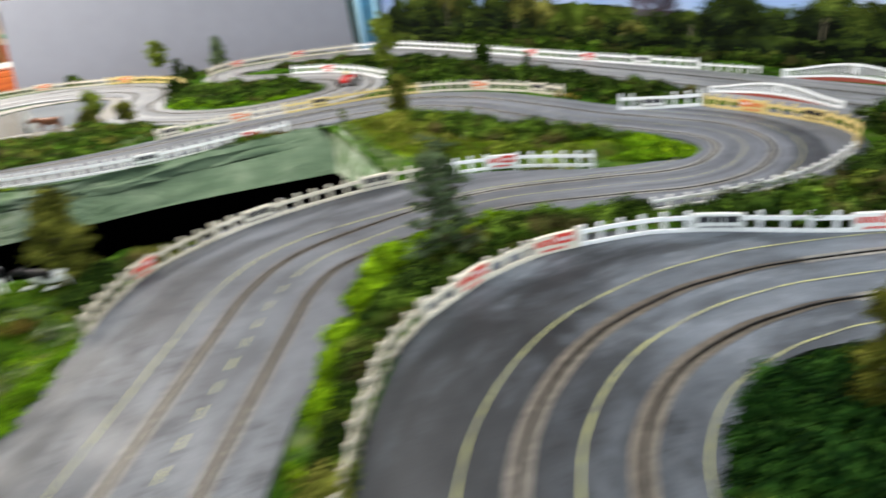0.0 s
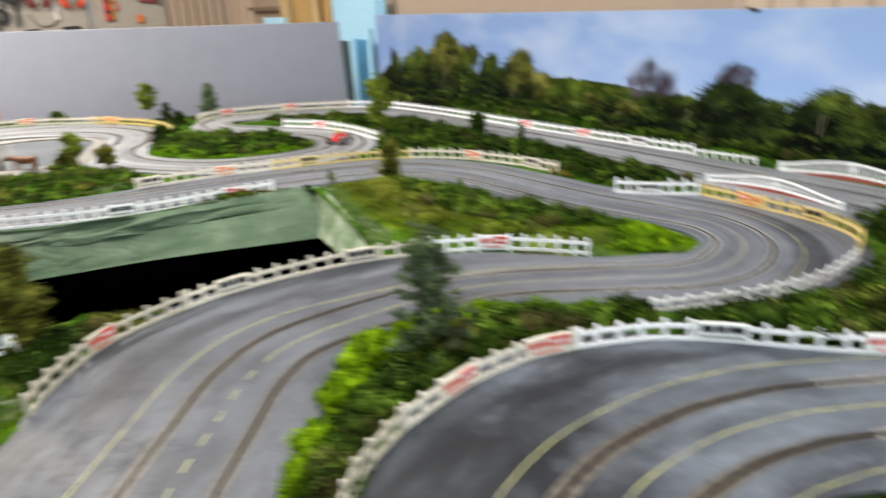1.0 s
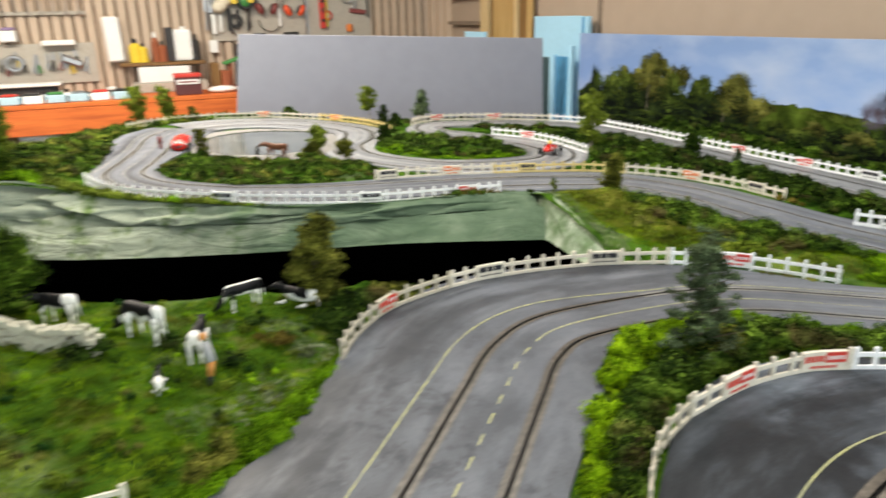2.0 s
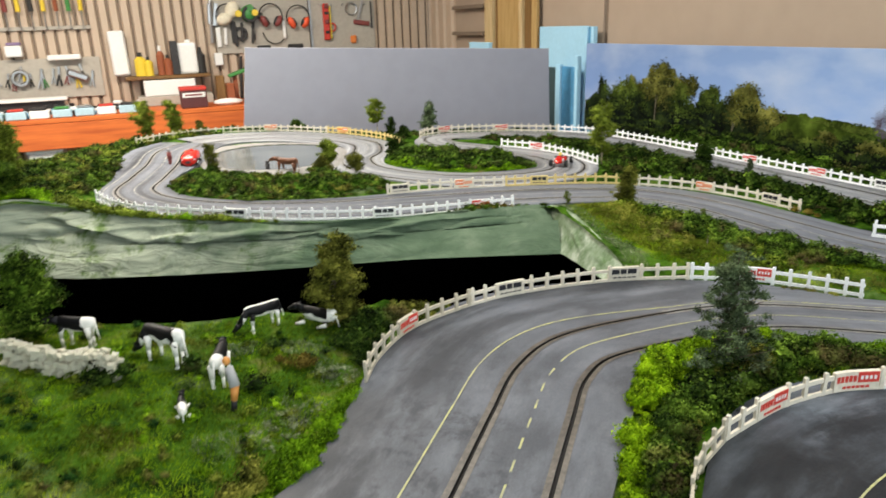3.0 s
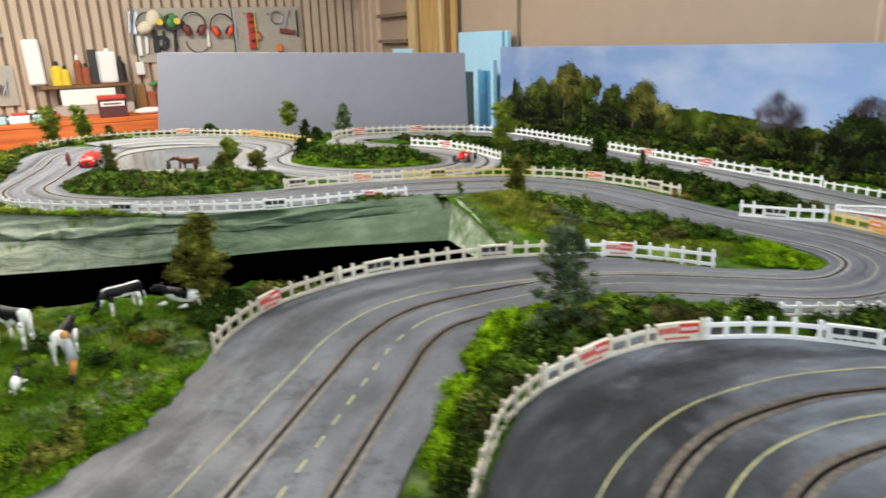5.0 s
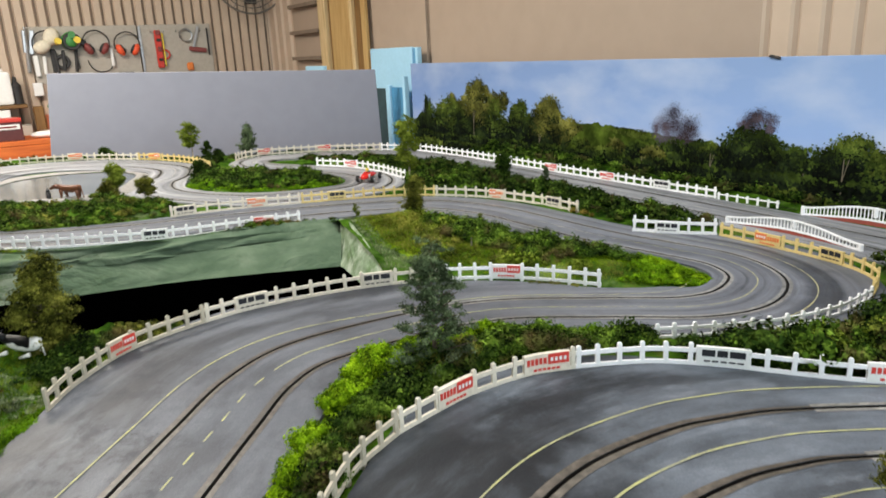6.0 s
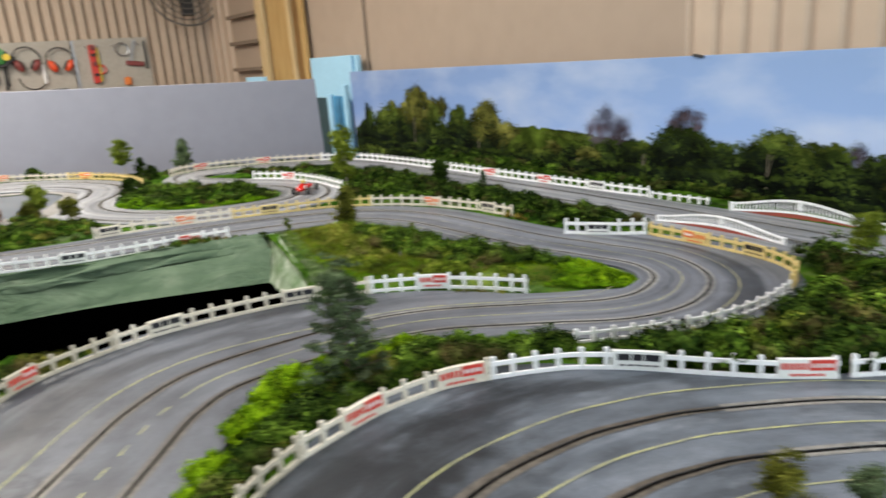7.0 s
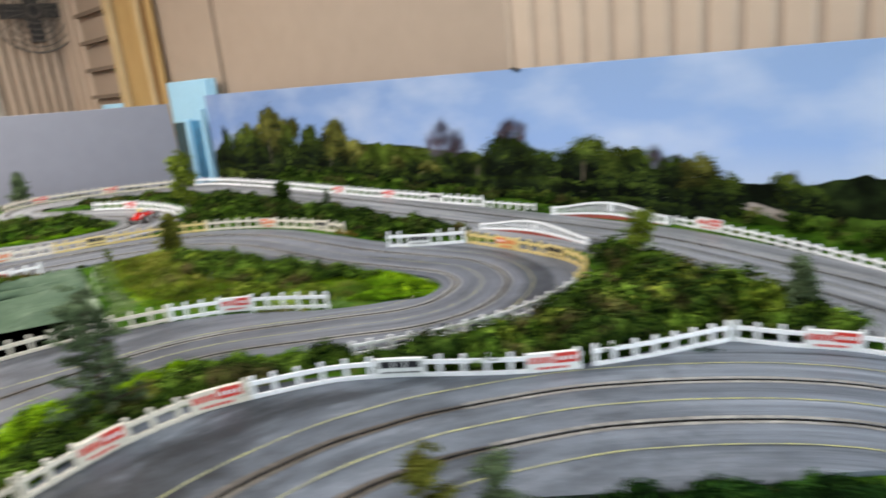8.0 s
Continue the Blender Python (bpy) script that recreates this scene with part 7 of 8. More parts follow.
# ---------------------------------------------------------------- slot cars
def race_car(x, y, turn, label, number=True, closed=False):
    """A small open-wheeled racing car: lofted cigar body, four spoked wheels, screen, seat and helmet."""
    top = empty("slot_car", pose(x, y, float(H(x, y)) + 0.001, 0, 0, turn), label, "toy car", "slot cars")
    bm = bmesh.new()
    prof = [(-0.062, 0.004, 0.017), (-0.056, 0.010, 0.018), (-0.040, 0.016, 0.020), (-0.015, 0.0185, 0.019), (0.010, 0.0180, 0.0175), (0.035, 0.0145, 0.0165), (0.054, 0.0105, 0.0155), (0.063, 0.0065, 0.0150)]
    n = 14
    loops = [[bm.verts.new((fx, r * 1.02 * math.cos(2 * math.pi * j / n), fz + r * (0.72 if math.sin(2 * math.pi * j / n) > 0 else 0.62) * math.sin(2 * math.pi * j / n))) for j in range(n)] for fx, r, fz in prof]
    for p0, p1 in zip(loops, loops[1:]):
        for j in range(n):
            bm.faces.new((p0[j], p0[(j + 1) % n], p1[(j + 1) % n], p1[j]))
    bm.faces.new(loops[0][::-1])
    bm.faces.new(loops[-1])
    body = part("body", bm, M_CARRED, top, smooth=True)
    part("grille", ball((0.0625, 0, 0.015), 0.0052, None, (0.35, 1.1, 0.9), 2), M_DARK, body, "dark nose grille")
    part("cockpit", ball((-0.012, 0, 0.0315), 0.010, None, (1.35, 0.95, 0.25), 2), M_DARK, body, "dark cockpit opening")
    part("windscreen", ring((0.002, 0, 0.031), 0.0085, 0.0012, 12, 4, pose(0, 0, 0, 90, 0, -90), 0.5), M_WHITEP, body)
    part("head_fairing", ball((-0.034, 0, 0.031), 0.0085, None, (1.9, 0.85, 0.75), 2), M_CARRED, body, smooth=True)
    part("helmet", ball((-0.015, 0, 0.040), 0.0068, None, (1.05, 0.95, 1.0), 2), M_HELMET, top, "yellow helmet", smooth=True)
    if number:
        for sgn in (-1, 1):
            part("roundel", ball((-0.036, sgn * 0.0148, 0.0225), 0.0085, None, (1, 0.22, 0.85), 2), M_WHITEP, body, "plain white roundel", smooth=True)
    tyre = rod((0, -0.0052, 0), (0, 0.0052, 0), 0.0118, 0.0118, 20)
    bmesh.ops.bevel(tyre, geom=[e for e in tyre.edges if len(e.link_faces) == 2 and e.calc_face_angle(0) > 1.0], offset=0.002, segments=2, affect="EDGES")
    tm = bpy.data.meshes.new("tyre")
    tyre.to_mesh(tm)
    tyre.free()
    tm.materials.append(M_TYRE)
    rim = rod((0, -0.0056, 0), (0, 0.0056, 0), 0.0072, 0.0072, 16)
    rod((0, -0.0066, 0), (0, 0.0066, 0), 0.002, 0.002, 8, rim)
    rm = bpy.data.meshes.new("rim")
    rim.to_mesh(rm)
    rim.free()
    rm.materials.append(M_CHROME)
    for fx in (-0.040, 0.041):
        part("axle", rod((fx, -0.027, 0.0118), (fx, 0.027, 0.0118), 0.0014, 0.0014, 6), M_STEEL, top)
        for sgn in (-1, 1):
            wh = new("wheel", tm)
            wh.parent = top
            wh.matrix_local = pose(fx, sgn * 0.0270, 0.0118)
            shared("rim", rm, wh, Matrix())
    part("exhaust", rod((-0.055, -0.0185, 0.014), (0.02, -0.0195, 0.016), 0.0018, 0.0018, 7), M_STEEL, top)
    return top


race_car(-0.300, 2.500, 84, "red toy racing car with a yellow helmet on the track")


def sports_car(x, y, turn, label):
    """A closed-wheel sports racer: one rounded shell with raised wings, a screen, a driver's head rest and four wheels."""
    top = empty("sports_car", pose(x, y, float(H(x, y)) + 0.001, 0, 0, turn), label, "toy car", "slot cars")
    bm = bmesh.new()
    prof = [(-0.064, 0.018, 0.016, 0.012), (-0.058, 0.026, 0.018, 0.017), (-0.040, 0.030, 0.019, 0.021), (-0.012, 0.029, 0.019, 0.020), (0.012, 0.028, 0.018, 0.018), (0.036, 0.029, 0.017, 0.018), (0.054, 0.025, 0.015, 0.013), (0.064, 0.016, 0.013, 0.008)]
    n = 18
    loops = []
    for fx, half, fz, rise in prof:
        row = []
        for j in range(n):
            a = 2 * math.pi * j / n
            c, q = math.cos(a), math.sin(a)
            wing = 0.0035 * max(0.0, math.sin(2 * a)) if q > 0 and c > 0 else 0.0035 * max(0.0, -math.sin(2 * a)) if q > 0 else 0.0
            row.append(bm.verts.new((fx, half * math.copysign(abs(c) ** 0.7, c), fz + (rise if q > 0 else 0.012) * math.copysign(abs(q) ** 0.8, q) + wing)))
        loops.append(row)
    for p0, p1 in zip(loops, loops[1:]):
        for j in range(n):
            bm.faces.new((p0[j], p0[(j + 1) % n], p1[(j + 1) % n], p1[j]))
    bm.faces.new(loops[0][::-1])
    bm.faces.new(loops[-1])
    body = part("body", bm, M_CARRED, top, smooth=True)
    part("grille", ball((0.0635, 0, 0.014), 0.008, None, (0.25, 1.3, 0.6), 2), M_DARK, body, "dark oval nose grille")
    part("cockpit", ball((-0.010, 0, 0.0365), 0.014, None, (1.0, 1.2, 0.22), 2), M_DARK, body, "dark cockpit opening")
    part("windscreen", ring((0.006, 0, 0.036), 0.0150, 0.0012, 14, 4, pose(0, 0, 0, 90, 0, -90), 0.5), M_WHITEP, body)
    part("head_rest", ball((-0.034, 0, 0.040), 0.009, None, (2.0, 0.9, 0.6), 2), M_CARRED, body, smooth=True)
    for sgn in (-1, 1):
        part("headlight", ball((0.056, sgn * 0.018, 0.0215), 0.0048, None, (0.7, 1, 0.9), 2), M_WHITEP, body, "pale round headlight", smooth=True)
    part("roundel", ball((0.036, 0, 0.0345), 0.010, None, (1, 0.85, 0.14), 2), M_WHITEP, body, "plain white roundel", smooth=True)
    for fx in (-0.038, 0.038):
        for sgn in (-1, 1):
            wh = part("wheel", rod((fx, sgn * 0.0195, 0.0118), (fx, sgn * 0.0298, 0.0118), 0.0118, 0.0118, 18), M_TYRE, top)
            part("rim", rod((fx, sgn * 0.0290, 0.0118), (fx, sgn * 0.0304, 0.0118), 0.0070, 0.0066, 14), M_CHROME, wh, "silver wheel rim")
    return top


sports_car(-1.575, 2.150, -62, "red rounded toy sports car parked on the far loop")
bm = rod((0, 0, 0), (0, 0, 0.020), 0.0055, 0.0062, 8)
rod((0, 0, 0.018), (0, 0, 0.042), 0.0085, 0.0070, 9, bm)
ball((0, 0, 0.049), 0.0062, bm)
fig = part("toy_figure", bm, [M_REDDARK, M_FIGURE], smooth=True, m=pose(-1.640, 2.118, float(H(-1.640, 2.118)) + 0.001))
for f in fig.data.polygons:
    f.material_index = 1 if f.center.z > 0.043 else 0
tagged(fig, "plain dark red toy figure beside the parked car", "figurine")

# ---------------------------------------------------------------- workbench and wall of tools
def at_wall(b, z, out=0.0):
    """A place on the back wall: b metres from the corner, out metres before it; local x runs along the wall, -y into the room."""
    p_ = room(out, -b, z)
    return Matrix.Translation(p_) @ pose(0, 0, 0, 0, 0, math.degrees(math.atan2(V_DIR.y, V_DIR.x)))


bench = empty("workbench", at_wall(2.75, FLOOR_Z, 0.30), "long red-brown wooden workbench before the tool wall", "workbench")
part("top", box(3.3, 0.60, 0.030, 0.004, at=(0, 0, 0.883)), M_BENCH, bench)
part("apron", box(3.3, 0.03, 0.160, 0.003, at=(0, -0.283, 0.721)), M_BENCH, bench)
for fx in (-1.5, -0.5, 0.5, 1.5):
    for fy in (-0.22, 0.25):
        part("leg", box(0.09, 0.07, 0.883, 0.003, at=(fx, fy, 0)), M_PLY_DARK, bench)
part("shelf", box(3.0, 0.5, 0.02, 0.002, at=(0, 0, 0.25)), M_PLY_DARK, bench)
BZ = FLOOR_Z + 0.913


def peg_panel(b0, b1, z0, z1, label):
    ob = part("pegboard", box(b1 - b0, 0.012, z1 - z0, 0.002), M_PEG, m=at_wall((b0 + b1) / 2, z0, 0.012))
    return tagged(ob, label, "pegboard", "tool boards")


peg_panel(0.47, 0.98, 0.72, 1.10, "grey tool board on the ribbed wall")
peg_panel(1.00, 1.70, 0.72, 1.10, "grey tool board hung with ear muffs and masks")
peg_panel(2.52, 3.30, 0.925, 0.950, "narrow grey screwdriver rack on the wall")
peg_panel(2.50, 3.45, 0.475, 0.742, "grey tool board hung with pliers")


def hung(name, bm, mat, b, z, label, category, out=0.035, roll=0, smooth=False):
    return tagged(part(name, bm, mat, m=at_wall(b, z, out) @ pose(0, 0, 0, 0, roll, 0), smooth=smooth), label, category)


M_ORANGE_RED = worn("orange_red_plastic", (0.78, 0.10, 0.035), 0.4, 90, 0.12)


def muffs(b, z, mat, label):
    top = empty("ear_muffs", at_wall(b, z, 0.05), label, "ear muffs", "ear muffs")
    part("headband", ring((0, 0, 0.050), 0.086, 0.0050, 30, 5, pose(0, 0, 0, 0, 22, 0), 0.62), M_DARK, top)
    for sgn in (-1, 1):
        cup = part("cup", ball((sgn * 0.052, -0.012, 0.012), 0.036, None, (0.72, 0.8, 1.25), 2, pose(0, 0, 0, 0, sgn * 28, 0)), mat, top, smooth=True)
        part("cushion", ball((sgn * 0.034, -0.010, 0.018), 0.030, None, (0.45, 0.8, 1.2), 2, pose(0, 0, 0, 0, sgn * 28, 0)), M_DARK, cup, "black ear cushion", smooth=True)


muffs(1.085, 0.915, M_ORANGE_RED, "red ear muffs with a wire headband on the board")
muffs(1.29, 0.93, M_REDDARK, "dark red ear muffs with a wire headband on the board")
cl_ = empty("clamp", at_wall(0.865, 0.79, 0.035), "upright red clamp with dark fittings hanging on the board", "clamp")
part("bar", box(0.045, 0.03, 0.27, 0.006), M_RED, cl_)
for k_, z_ in enumerate((0.05, 0.12, 0.19, 0.235)):
    part("fitting", box(0.030, 0.012, 0.020 + 0.012 * (k_ % 2), 0.004, at=(0, -0.021, z_)), M_DARK if k_ % 2 == 0 else M_REDDARK, cl_)
part("strip", box(0.010, 0.014, 0.24, 0.002, at=(0.034, 0, 0.01)), M_YELLOWP, cl_)
part("handle", ring((0.040, 0, 0.095), 0.030, 0.007, 16, 5), M_RED, cl_)
hung("white_tube", box(0.022, 0.02, 0.13, 0.006), M_WHITEP, 1.195, 0.815, "white tube hanging between the ear muffs", "tube")
hung("black_cable", ring((0, 0, 0), 0.085, 0.004, 24, 4, None, 0.55), M_DARK, 1.27, 0.865, "thin black cable hanging in a loop", "cable", roll=180)
hung("joint_strip", box(0.018, 0.012, 0.37, 0.002), M_STEEL, 0.985, 0.725, "steel strip covering the board joint", "strip", 0.02)
hung("dark_plane", box(0.12, 0.03, 0.030, 0.010), M_DARK, 1.12, 0.742, "dark plane resting on the board's lower ledge", "plane")
hung("dark_bracket", ring((0, 0, 0), 0.040, 0.012, 14, 6), M_DARK, 1.52, 0.86, "dark bracket hanging under the mask", "bracket")
hung("grey_hose", rod((0, 0, 0), (0.02, 0, 0.30), 0.014, 0.012, 8), M_STEEL, 1.73, 0.80, "grey hose hanging at the board's end", "hose")
hung("cable_loop", ring((0, 0, 0), 0.045, 0.006, 18, 5), M_STEEL, 0.66, 1.02, "grey wire loop hanging on the board", "cable")
hung("hand_saw", box(0.13, 0.015, 0.035, 0.006), M_REDDARK, 0.585, 0.895, "saw with a dark red handle on the board", "saw", roll=8)
hung("saw_blade", box(0.02, 0.006, 0.18, 0.002), M_STEEL, 0.62, 0.91, "steel saw blade on the board", "saw blade", roll=18)
hung("hook", box(0.05, 0.02, 0.06, 0.01), M_ORANGE, 0.655, 0.76, "small orange clip on the board", "clip")
mask = empty("dust_mask", at_wall(1.60, 0.985, 0.06), "cream padded dust mask hanging on the board", "mask")
M_MASK = worn("mask_cream", (0.72, 0.66, 0.52), 0.7, 60, 0.2)
part("shell", ball((0.035, 0, 0.045), 0.055, None, (0.95, 0.7, 1.15), 2, pose(0, 0, 0, 0, 25, 0)), M_MASK, mask, smooth=True)
part("pad", ball((-0.030, -0.01, -0.020), 0.052, None, (1.15, 0.7, 0.85), 2, pose(0, 0, 0, 0, -20, 0)), M_MASK, mask, smooth=True)
part("strap", ring((0.0, 0.01, 0.0), 0.085, 0.005, 20, 5, None, 0.6), M_DARK, mask)
resp = empty("respirator", at_wall(1.455, 1.00, 0.06), "dark green respirator with yellow filters on the board", "respirator")
part("body", ball((0, 0, 0), 0.058, None, (0.95, 0.7, 1.05), 2), M_GREENP, resp, smooth=True)
part("face_seal", ring((0.01, -0.03, -0.005), 0.048, 0.011, 18, 6), M_DARK, resp)
for dx, dz in ((-0.075, 0.0), (0.045, 0.005), (0.015, 0.040)):
    part("filter", rod((dx, 0.0, dz), (dx, -0.045, dz), 0.026, 0.023, 12), M_YELLOWP if dz < 0.02 else M_GREENP, resp)
part("strap", rod((0.02, 0, -0.04), (0.035, 0, -0.19), 0.006, 0.005, 6), M_DARK, resp)
hung("dark_hose_clip", box(0.050, 0.03, 0.045, 0.010), M_DARK, 1.385, 0.965, "dark clip beside the respirator", "clip", 0.05, roll=20)
for b_, z_, h_, mt_, lb_ in ((1.635, 0.785, 0.12, M_WHITEP, "white tag hanging below the dust mask"), (1.555, 0.77, 0.17, M_DARK, "dark strap hanging below the dust mask"), (1.515, 0.80, 0.14, M_DARK, "dark loop of strap on the board"), (1.735, 0.93, 0.15, M_STEEL, "grey wire bundle at the board's end")):
    hung("hanging_strap", box(0.022, 0.014, h_, 0.005), mt_, b_, z_, lb_, "strap", 0.045, roll=random.Random(int(b_ * 1000)).uniform(-6, 6))
for k_ in range(5):
    hung("peg_hook", rod((0, 0, 0), (0, -0.035, 0.012), 0.003, 0.003, 5), M_STEEL, 0.55 + 0.09 * k_, 1.045, "small steel hook in the tool board", "hook", 0.02)
hung("hammer", rod((0, 0, 0), (0.02, 0, 0.17), 0.010, 0.012, 7), M_DARK, 1.44, 0.79, "dark handled hammer hanging on the board", "hammer")
hung("pliers", box(0.035, 0.02, 0.16, 0.006), M_DARK, 1.57, 0.79, "dark pliers hanging on the board", "pliers")
hung("scraper", box(0.03, 0.015, 0.14, 0.004), M_WHITEP, 1.68, 0.77, "white handled scraper hanging on the board", "scraper")
hung("wrench", box(0.03, 0.015, 0.16, 0.004), M_STEEL, 1.70, 0.92, "steel wrench hanging on the board", "wrench", roll=10)
hung("small_brush", box(0.10, 0.02, 0.025, 0.006), M_DARK, 1.36, 0.745, "dark brush lying on the board's ledge", "brush")
hung("square", box(0.012, 0.008, 0.20, 0.001), M_DARK, 0.50, 0.87, "dark steel square hanging on the board", "square")
hung("crowbar", rod((0, 0, 0), (0.03, 0, 0.34), 0.012, 0.012, 8), M_DARK, 1.57, 0.36, "dark upright crowbar against the wall", "crowbar")
hung("socket_outlet", box(0.06, 0.03, 0.09, 0.005), M_WHITEP, 1.70, 0.64, "white socket outlet on the wall", "socket")
rnd = random.Random(9)
for i in range(9):
    b_ = 2.56 + i * 0.075
    cm = (M_YELLOWP, M_GREENP, M_BROWNP, M_YELLOWP, M_DARK, M_YELLOWP, M_REDDARK, M_DARK, M_WHITEP)[i]
    sd = empty("screwdriver", at_wall(b_, 0.955, 0.04), "screwdriver with a coloured handle in the wall rack", "screwdriver", "screwdrivers")
    part("handle", rod((0, 0, 0.09), (0, 0, 0.19), 0.016, 0.013, 8), cm, sd)
    part("blade", rod((0, 0, -0.03), (0, 0, 0.09), 0.005, 0.004, 6), M_STEEL, sd)
for i in range(22):
    b_ = 2.575 + i * 0.040 + rnd.uniform(-0.008, 0.008)
    size = rnd.uniform(0.62, 0.95)
    pl_ = empty("pliers", at_wall(b_, 0.535 + 0.055 * rnd.random(), 0.035) @ pose(0, 0, 0, 0, rnd.uniform(-14, 14), 0) @ Matrix.Diagonal((size, 1, size, 1)), "hand tool hanging on the lower board", "pliers", "hung pliers")
    part("jaw", box(0.020, 0.012, 0.065, 0.004, at=(0, 0, 0.085)), M_STEEL, pl_)
    grip = (M_STEEL, M_DARK, M_YELLOWP, M_STEEL, M_REDDARK, M_DARK, M_STEEL, M_GREENP)[i % 8]
    for sgn in (-1, 1):
        part("grip", rod((0, 0, 0.09), (sgn * 0.018, 0, 0), 0.006, 0.007, 6), grip, pl_)
for i in range(8):
    hung("long_rod", rod((0, 0, 0), (0.004, 0, 0.16 + 0.02 * (i % 3)), 0.0045, 0.0045, 6), M_STEEL, 3.16 + 0.035 * i, 0.53, "thin steel rod hanging on the lower board", "rod", 0.03)
hung("small_white_box", box(0.100, 0.06, 0.072, 0.006), M_WHITEP, 3.005, 0.760, "small white box fixed to the wall", "box", 0.05)
hung("purple_lid", box(0.085, 0.05, 0.020, 0.005), M_PURPLE, 3.000, 0.8335, "dull purple lid on the small white box", "lid", 0.05)
hung("white_tray", box(0.205, 0.05, 0.035, 0.006), M_WHITEP, 2.713, 0.728, "short white tray fixed above the tool board", "tray", 0.06)
hung("steel_clamp", ring((0, 0, 0), 0.045, 0.014, 16, 6), M_STEEL, 3.00, 0.62, "steel clamp hanging on the lower board", "clamp", 0.05)
hung("steel_vice", box(0.14, 0.05, 0.05, 0.012), M_STEEL, 2.66, 0.60, "steel vice jaw hanging on the lower board", "vice", 0.05, roll=24)
hung("paper_roll", box(0.108, 0.06, 0.305, 0.012), M_WHITEP, 2.367, 0.603, "tall white box fixed slantwise to the wall", "box", 0.05, roll=-1)
shelf = tagged(part("wall_shelf", box(0.56, 0.20, 0.022, 0.003), M_PLY_DARK, m=at_wall(2.07, 0.575, 0.11)), "narrow dark wooden shelf on the wall", "shelf")


def bottle(b, z, r, h, mat, label, out=0.11, cap=None):
    top = empty("bottle", at_wall(b, z, out), label, "bottle", "bottles")
    bm = rod((0, 0, 0), (0, 0, h * 0.68), r, r, 14)
    rod((0, 0, h * 0.68), (0, 0, h * 0.82), r, r * 0.45, 14, bm)
    part("body", bm, mat, top, smooth=False)
    part("cap", rod((0, 0, h * 0.82), (0, 0, h), r * 0.42, r * 0.38, 10), cap or M_DARK, top)


bottle(2.24, 0.598, 0.042, 0.16, M_YELLOWP, "yellow plastic bottle on the wall shelf")
bottle(2.19, 0.598, 0.030, 0.13, M_YELLOWP, "small yellow plastic bottle on the wall shelf", 0.15)
bottle(2.105, 0.598, 0.028, 0.20, M_BROWNP, "red-brown bottle with a white cap on the wall shelf", cap=M_WHITEP)
bottle(2.06, 0.598, 0.030, 0.14, M_BROWNP, "red-brown bottle on the wall shelf", 0.15)
bottle(1.835, 0.598, 0.032, 0.18, M_DARK, "dark bottle at the shelf's end")
jug = empty("white_jug", at_wall(1.93, 0.598, 0.11), "large white plastic jug on the wall shelf", "jug")
part("body", box(0.145, 0.08, 0.215, 0.02, seg=2), M_WHITEP, jug)
part("neck", rod((0.02, 0, 0.20), (0.02, 0, 0.235), 0.02, 0.018, 10), M_WHITEP, jug)
part("handle", ring((-0.035, 0, 0.175), 0.028, 0.008, 14, 5), M_WHITEP, jug)
hung("dark_carton", box(0.05, 0.08, 0.23, 0.004), M_DARK, 2.01, 0.598, "dark narrow carton on the wall shelf", "carton", 0.14)
hung("white_carton", box(0.345, 0.16, 0.108, 0.006), M_WHITEP, 2.07, 0.460, "white cardboard carton below the shelf", "carton", 0.14)
hung("carton_base", box(0.50, 0.20, 0.0655, 0.003), M_PEG, 2.04, BZ + 0.001, "beige box carrying the white carton", "box", 0.13)
M_BOXDARK = worn("dark_box_print", (0.10, 0.03, 0.03), 0.5, 90, 0.3)
rb = empty("red_box", at_wall(1.945, BZ + 0.001, 0.50), "dark box with a red and white label on the bench", "box")
part("carton", box(0.17, 0.13, 0.115, 0.004), M_BOXDARK, rb)
part("lid", box(0.174, 0.134, 0.024, 0.004, at=(0, 0, 0.115)), M_RED, rb)
part("printed_label", box(0.145, 0.003, 0.030, 0.0005, at=(0, -0.0665, 0.072)), M_WHITEP, rb)
part("printed_bar", box(0.11, 0.003, 0.010, 0.0005, at=(0, -0.0685, 0.082)), M_REDDARK, rb)
hung("wooden_block", box(0.05, 0.12, 0.14, 0.006), M_BROWNP, 1.685, BZ + 0.001, "red-brown wooden stand on the bench", "stand", 0.40)
hung("wooden_stand", box(0.06, 0.10, 0.19, 0.006), M_PLY_DARK, 1.74, BZ + 0.001, "brown wooden stand on the bench", "stand", 0.30)
stand = empty("bench_stand", at_wall(1.60, BZ + 0.001, 0.36), "red-brown wooden stand with a green slanting top", "stand")
for sx in (-0.04, 0.04):
    part("upright", box(0.028, 0.05, 0.19, 0.004, at=(sx, 0, 0)), M_BROWNP, stand)
part("cap", box(0.17, 0.11, 0.020, 0.004), M_GREENP, stand, "dull green slanting cap", m=pose(0.0, 0, 0.20, 0, -18, 0))
for k_ in range(9):
    bin_ = empty("parts_bin", at_wall(2.36 + 0.128 * k_, BZ + 0.001, 0.545), "small pale blue parts bin on the bench edge", "bin", "parts bins")
    part("body", box(0.112, 0.075, 0.050, 0.006), (M_BLUEPALE, M_WHITEP, M_BLUEPALE)[k_ % 3], bin_)
    part("contents", box(0.088, 0.055, 0.016, 0.006, at=(0, 0, 0.050)), (M_DARK, M_RED, M_STEEL, M_GREENP)[k_ % 4], bin_)
hung("white_rag", ball((0, 0, 0.02), 0.07, None, (1.5, 0.8, 0.35), 2), M_WHITEP, 1.72, BZ + 0.001, "crumpled white cloth on the bench", "cloth", 0.48, smooth=True)
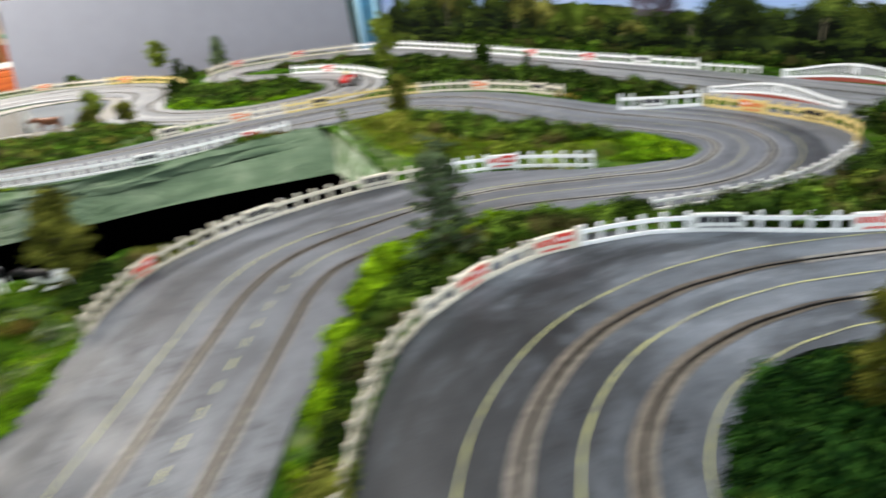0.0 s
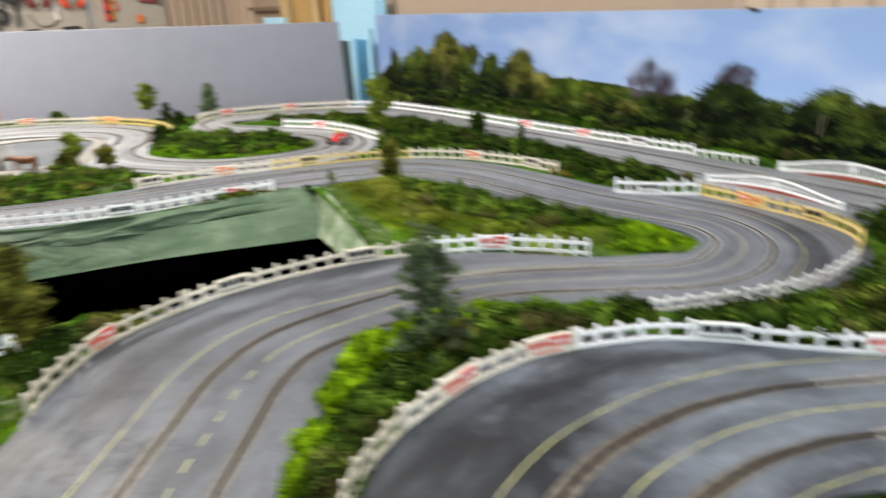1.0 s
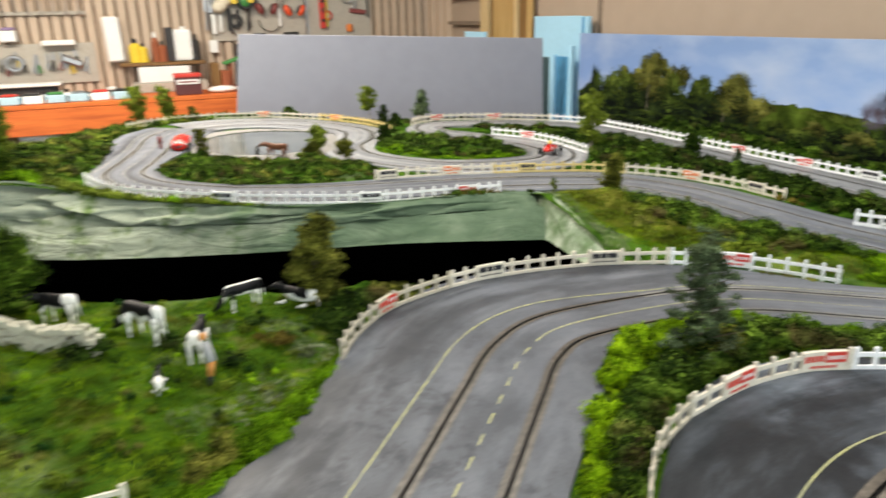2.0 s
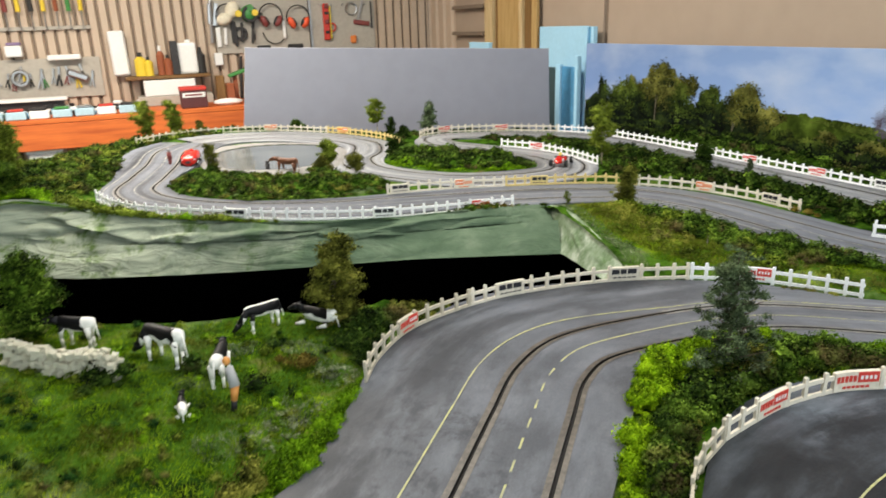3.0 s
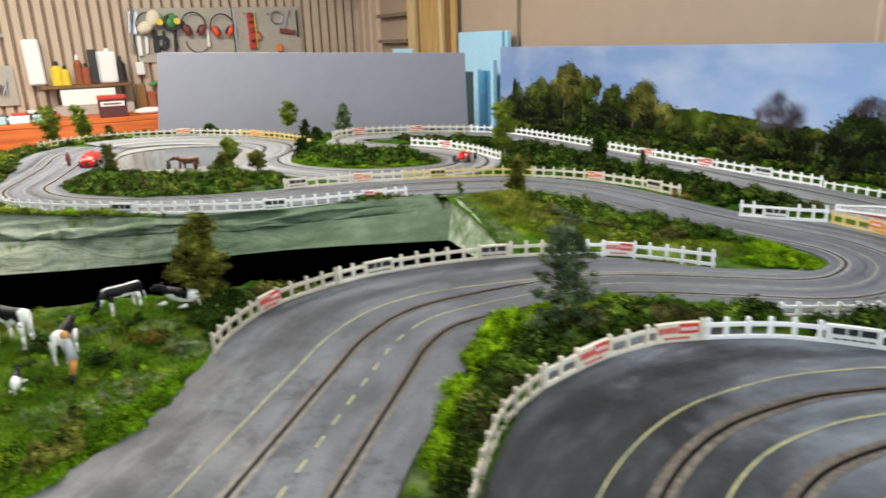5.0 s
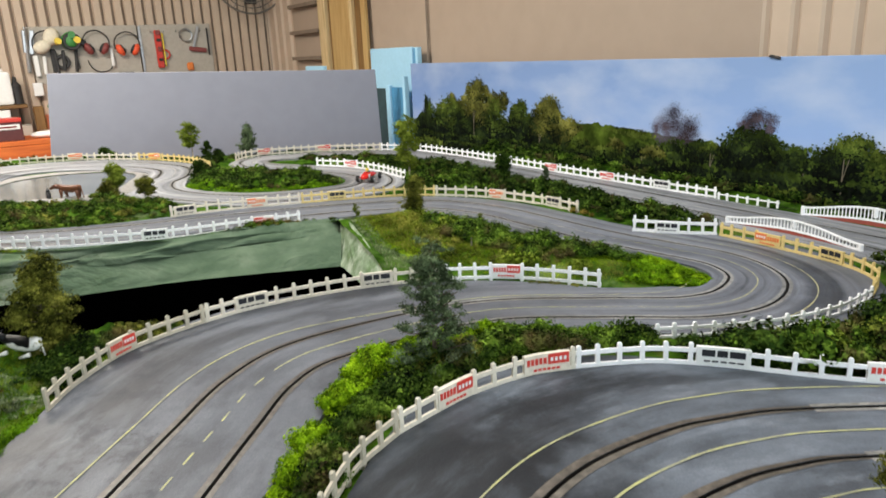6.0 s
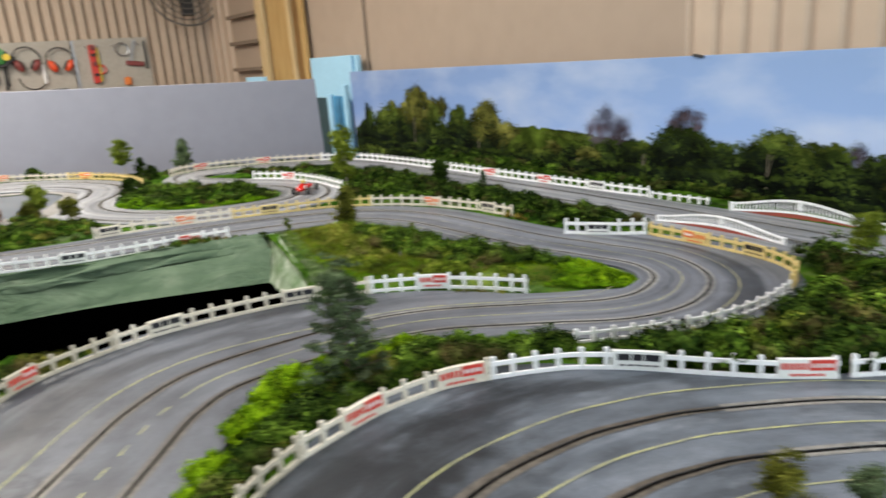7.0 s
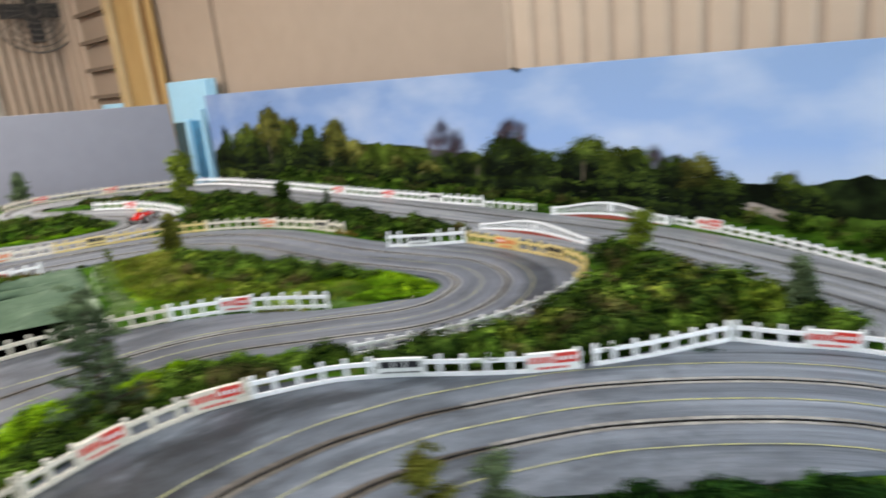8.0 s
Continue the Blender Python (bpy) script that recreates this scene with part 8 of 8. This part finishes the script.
for i in range(56):
    b_ = 2.28 + i * 0.022 + rnd.uniform(-0.012, 0.012)
    mt = (M_BLUEP, M_WHITEP, M_DARK, M_RED, M_GREENP, M_STEEL, M_BLUEP)[rnd.randrange(7)]
    L_, h_ = rnd.uniform(0.05, 0.11), rnd.uniform(0.025, 0.06)
    mc = empty("model_car", at_wall(b_, BZ, rnd.choice((0.18, 0.30, 0.40, 0.50))) @ pose(0, 0, 0.001, 0, 0, rnd.uniform(-30, 30)), "small model car body among the bench clutter", "toy car", "bench clutter")
    part("body", box(L_, 0.045, h_ * 0.55, 0.006, at=(0, 0, 0.006)), mt, mc)
    part("cabin", box(L_ * 0.5, 0.038, h_ * 0.4, 0.006, at=(-0.004, 0, 0.006 + h_ * 0.55)), M_DARK if i % 3 else M_WHITEP, mc)
    for fx in (-0.3, 0.3):
        part("axle_wheels", rod((L_ * fx, -0.024, 0.008), (L_ * fx, 0.024, 0.008), 0.008, 0.008, 10), M_TYRE, mc)
hung("long_white_tray", box(0.55, 0.12, 0.02, 0.003), M_WHITEP, 3.0, BZ + 0.085, "white tray across the bench clutter", "tray", 0.22)
hung("tray_block", box(0.50, 0.10, 0.084, 0.003), M_DARK, 3.0, BZ + 0.001, "dark box under the white tray", "box", 0.20)

# round wire fan high on the back wall
M_FAN = worn("fan_dusty_dark", (0.17, 0.15, 0.13), 0.7, 60, 0.4)
fan = empty("wall_fan", at_wall(0.17, 1.45, 0.16), "grey round wire fan guard high on the wall", "fan")
for r_ in (0.29, 0.25, 0.21, 0.17, 0.13, 0.09, 0.045):
    part("guard_ring", ring((0, -0.02, 0), r_, 0.004 if r_ < 0.28 else 0.008, 36, 5), M_FAN, fan)
for i in range(24):
    a_ = 2 * math.pi * i / 24
    part("guard_wire", rod((0.03 * math.cos(a_), -0.03, 0.03 * math.sin(a_)), (0.29 * math.cos(a_), -0.02, 0.29 * math.sin(a_)), 0.002, 0.002, 4), M_FAN, fan)
part("motor", rod((0, 0.15, 0), (0, 0.0, 0), 0.06, 0.05, 14), M_DARK, fan)
for i in range(4):
    part("blade", box(0.10, 0.008, 0.19, 0.004, at=(0, 0, 0.03)), M_DARK, fan, m=pose(0, 0.01, 0, 0, 90 * i, 0))

# pale crates under the bench
tub = empty("storage_tub", at_wall(2.885, FLOOR_Z + 0.271, 0.42), "pale grey plastic storage tub on the shelf under the bench", "tub")
part("body", box(0.20, 0.28, 0.43, 0.012), M_WHITEP, tub)
part("rim", box(0.212, 0.292, 0.018, 0.004, at=(0, 0, 0.43)), M_WHITEP, tub)
ob = tagged(part("storage_crate", box(0.5, 0.4, 0.34, 0.01), M_BLUEP, m=at_wall(3.2, FLOOR_Z, 0.95)), "pale blue storage crate on the floor", "crate")
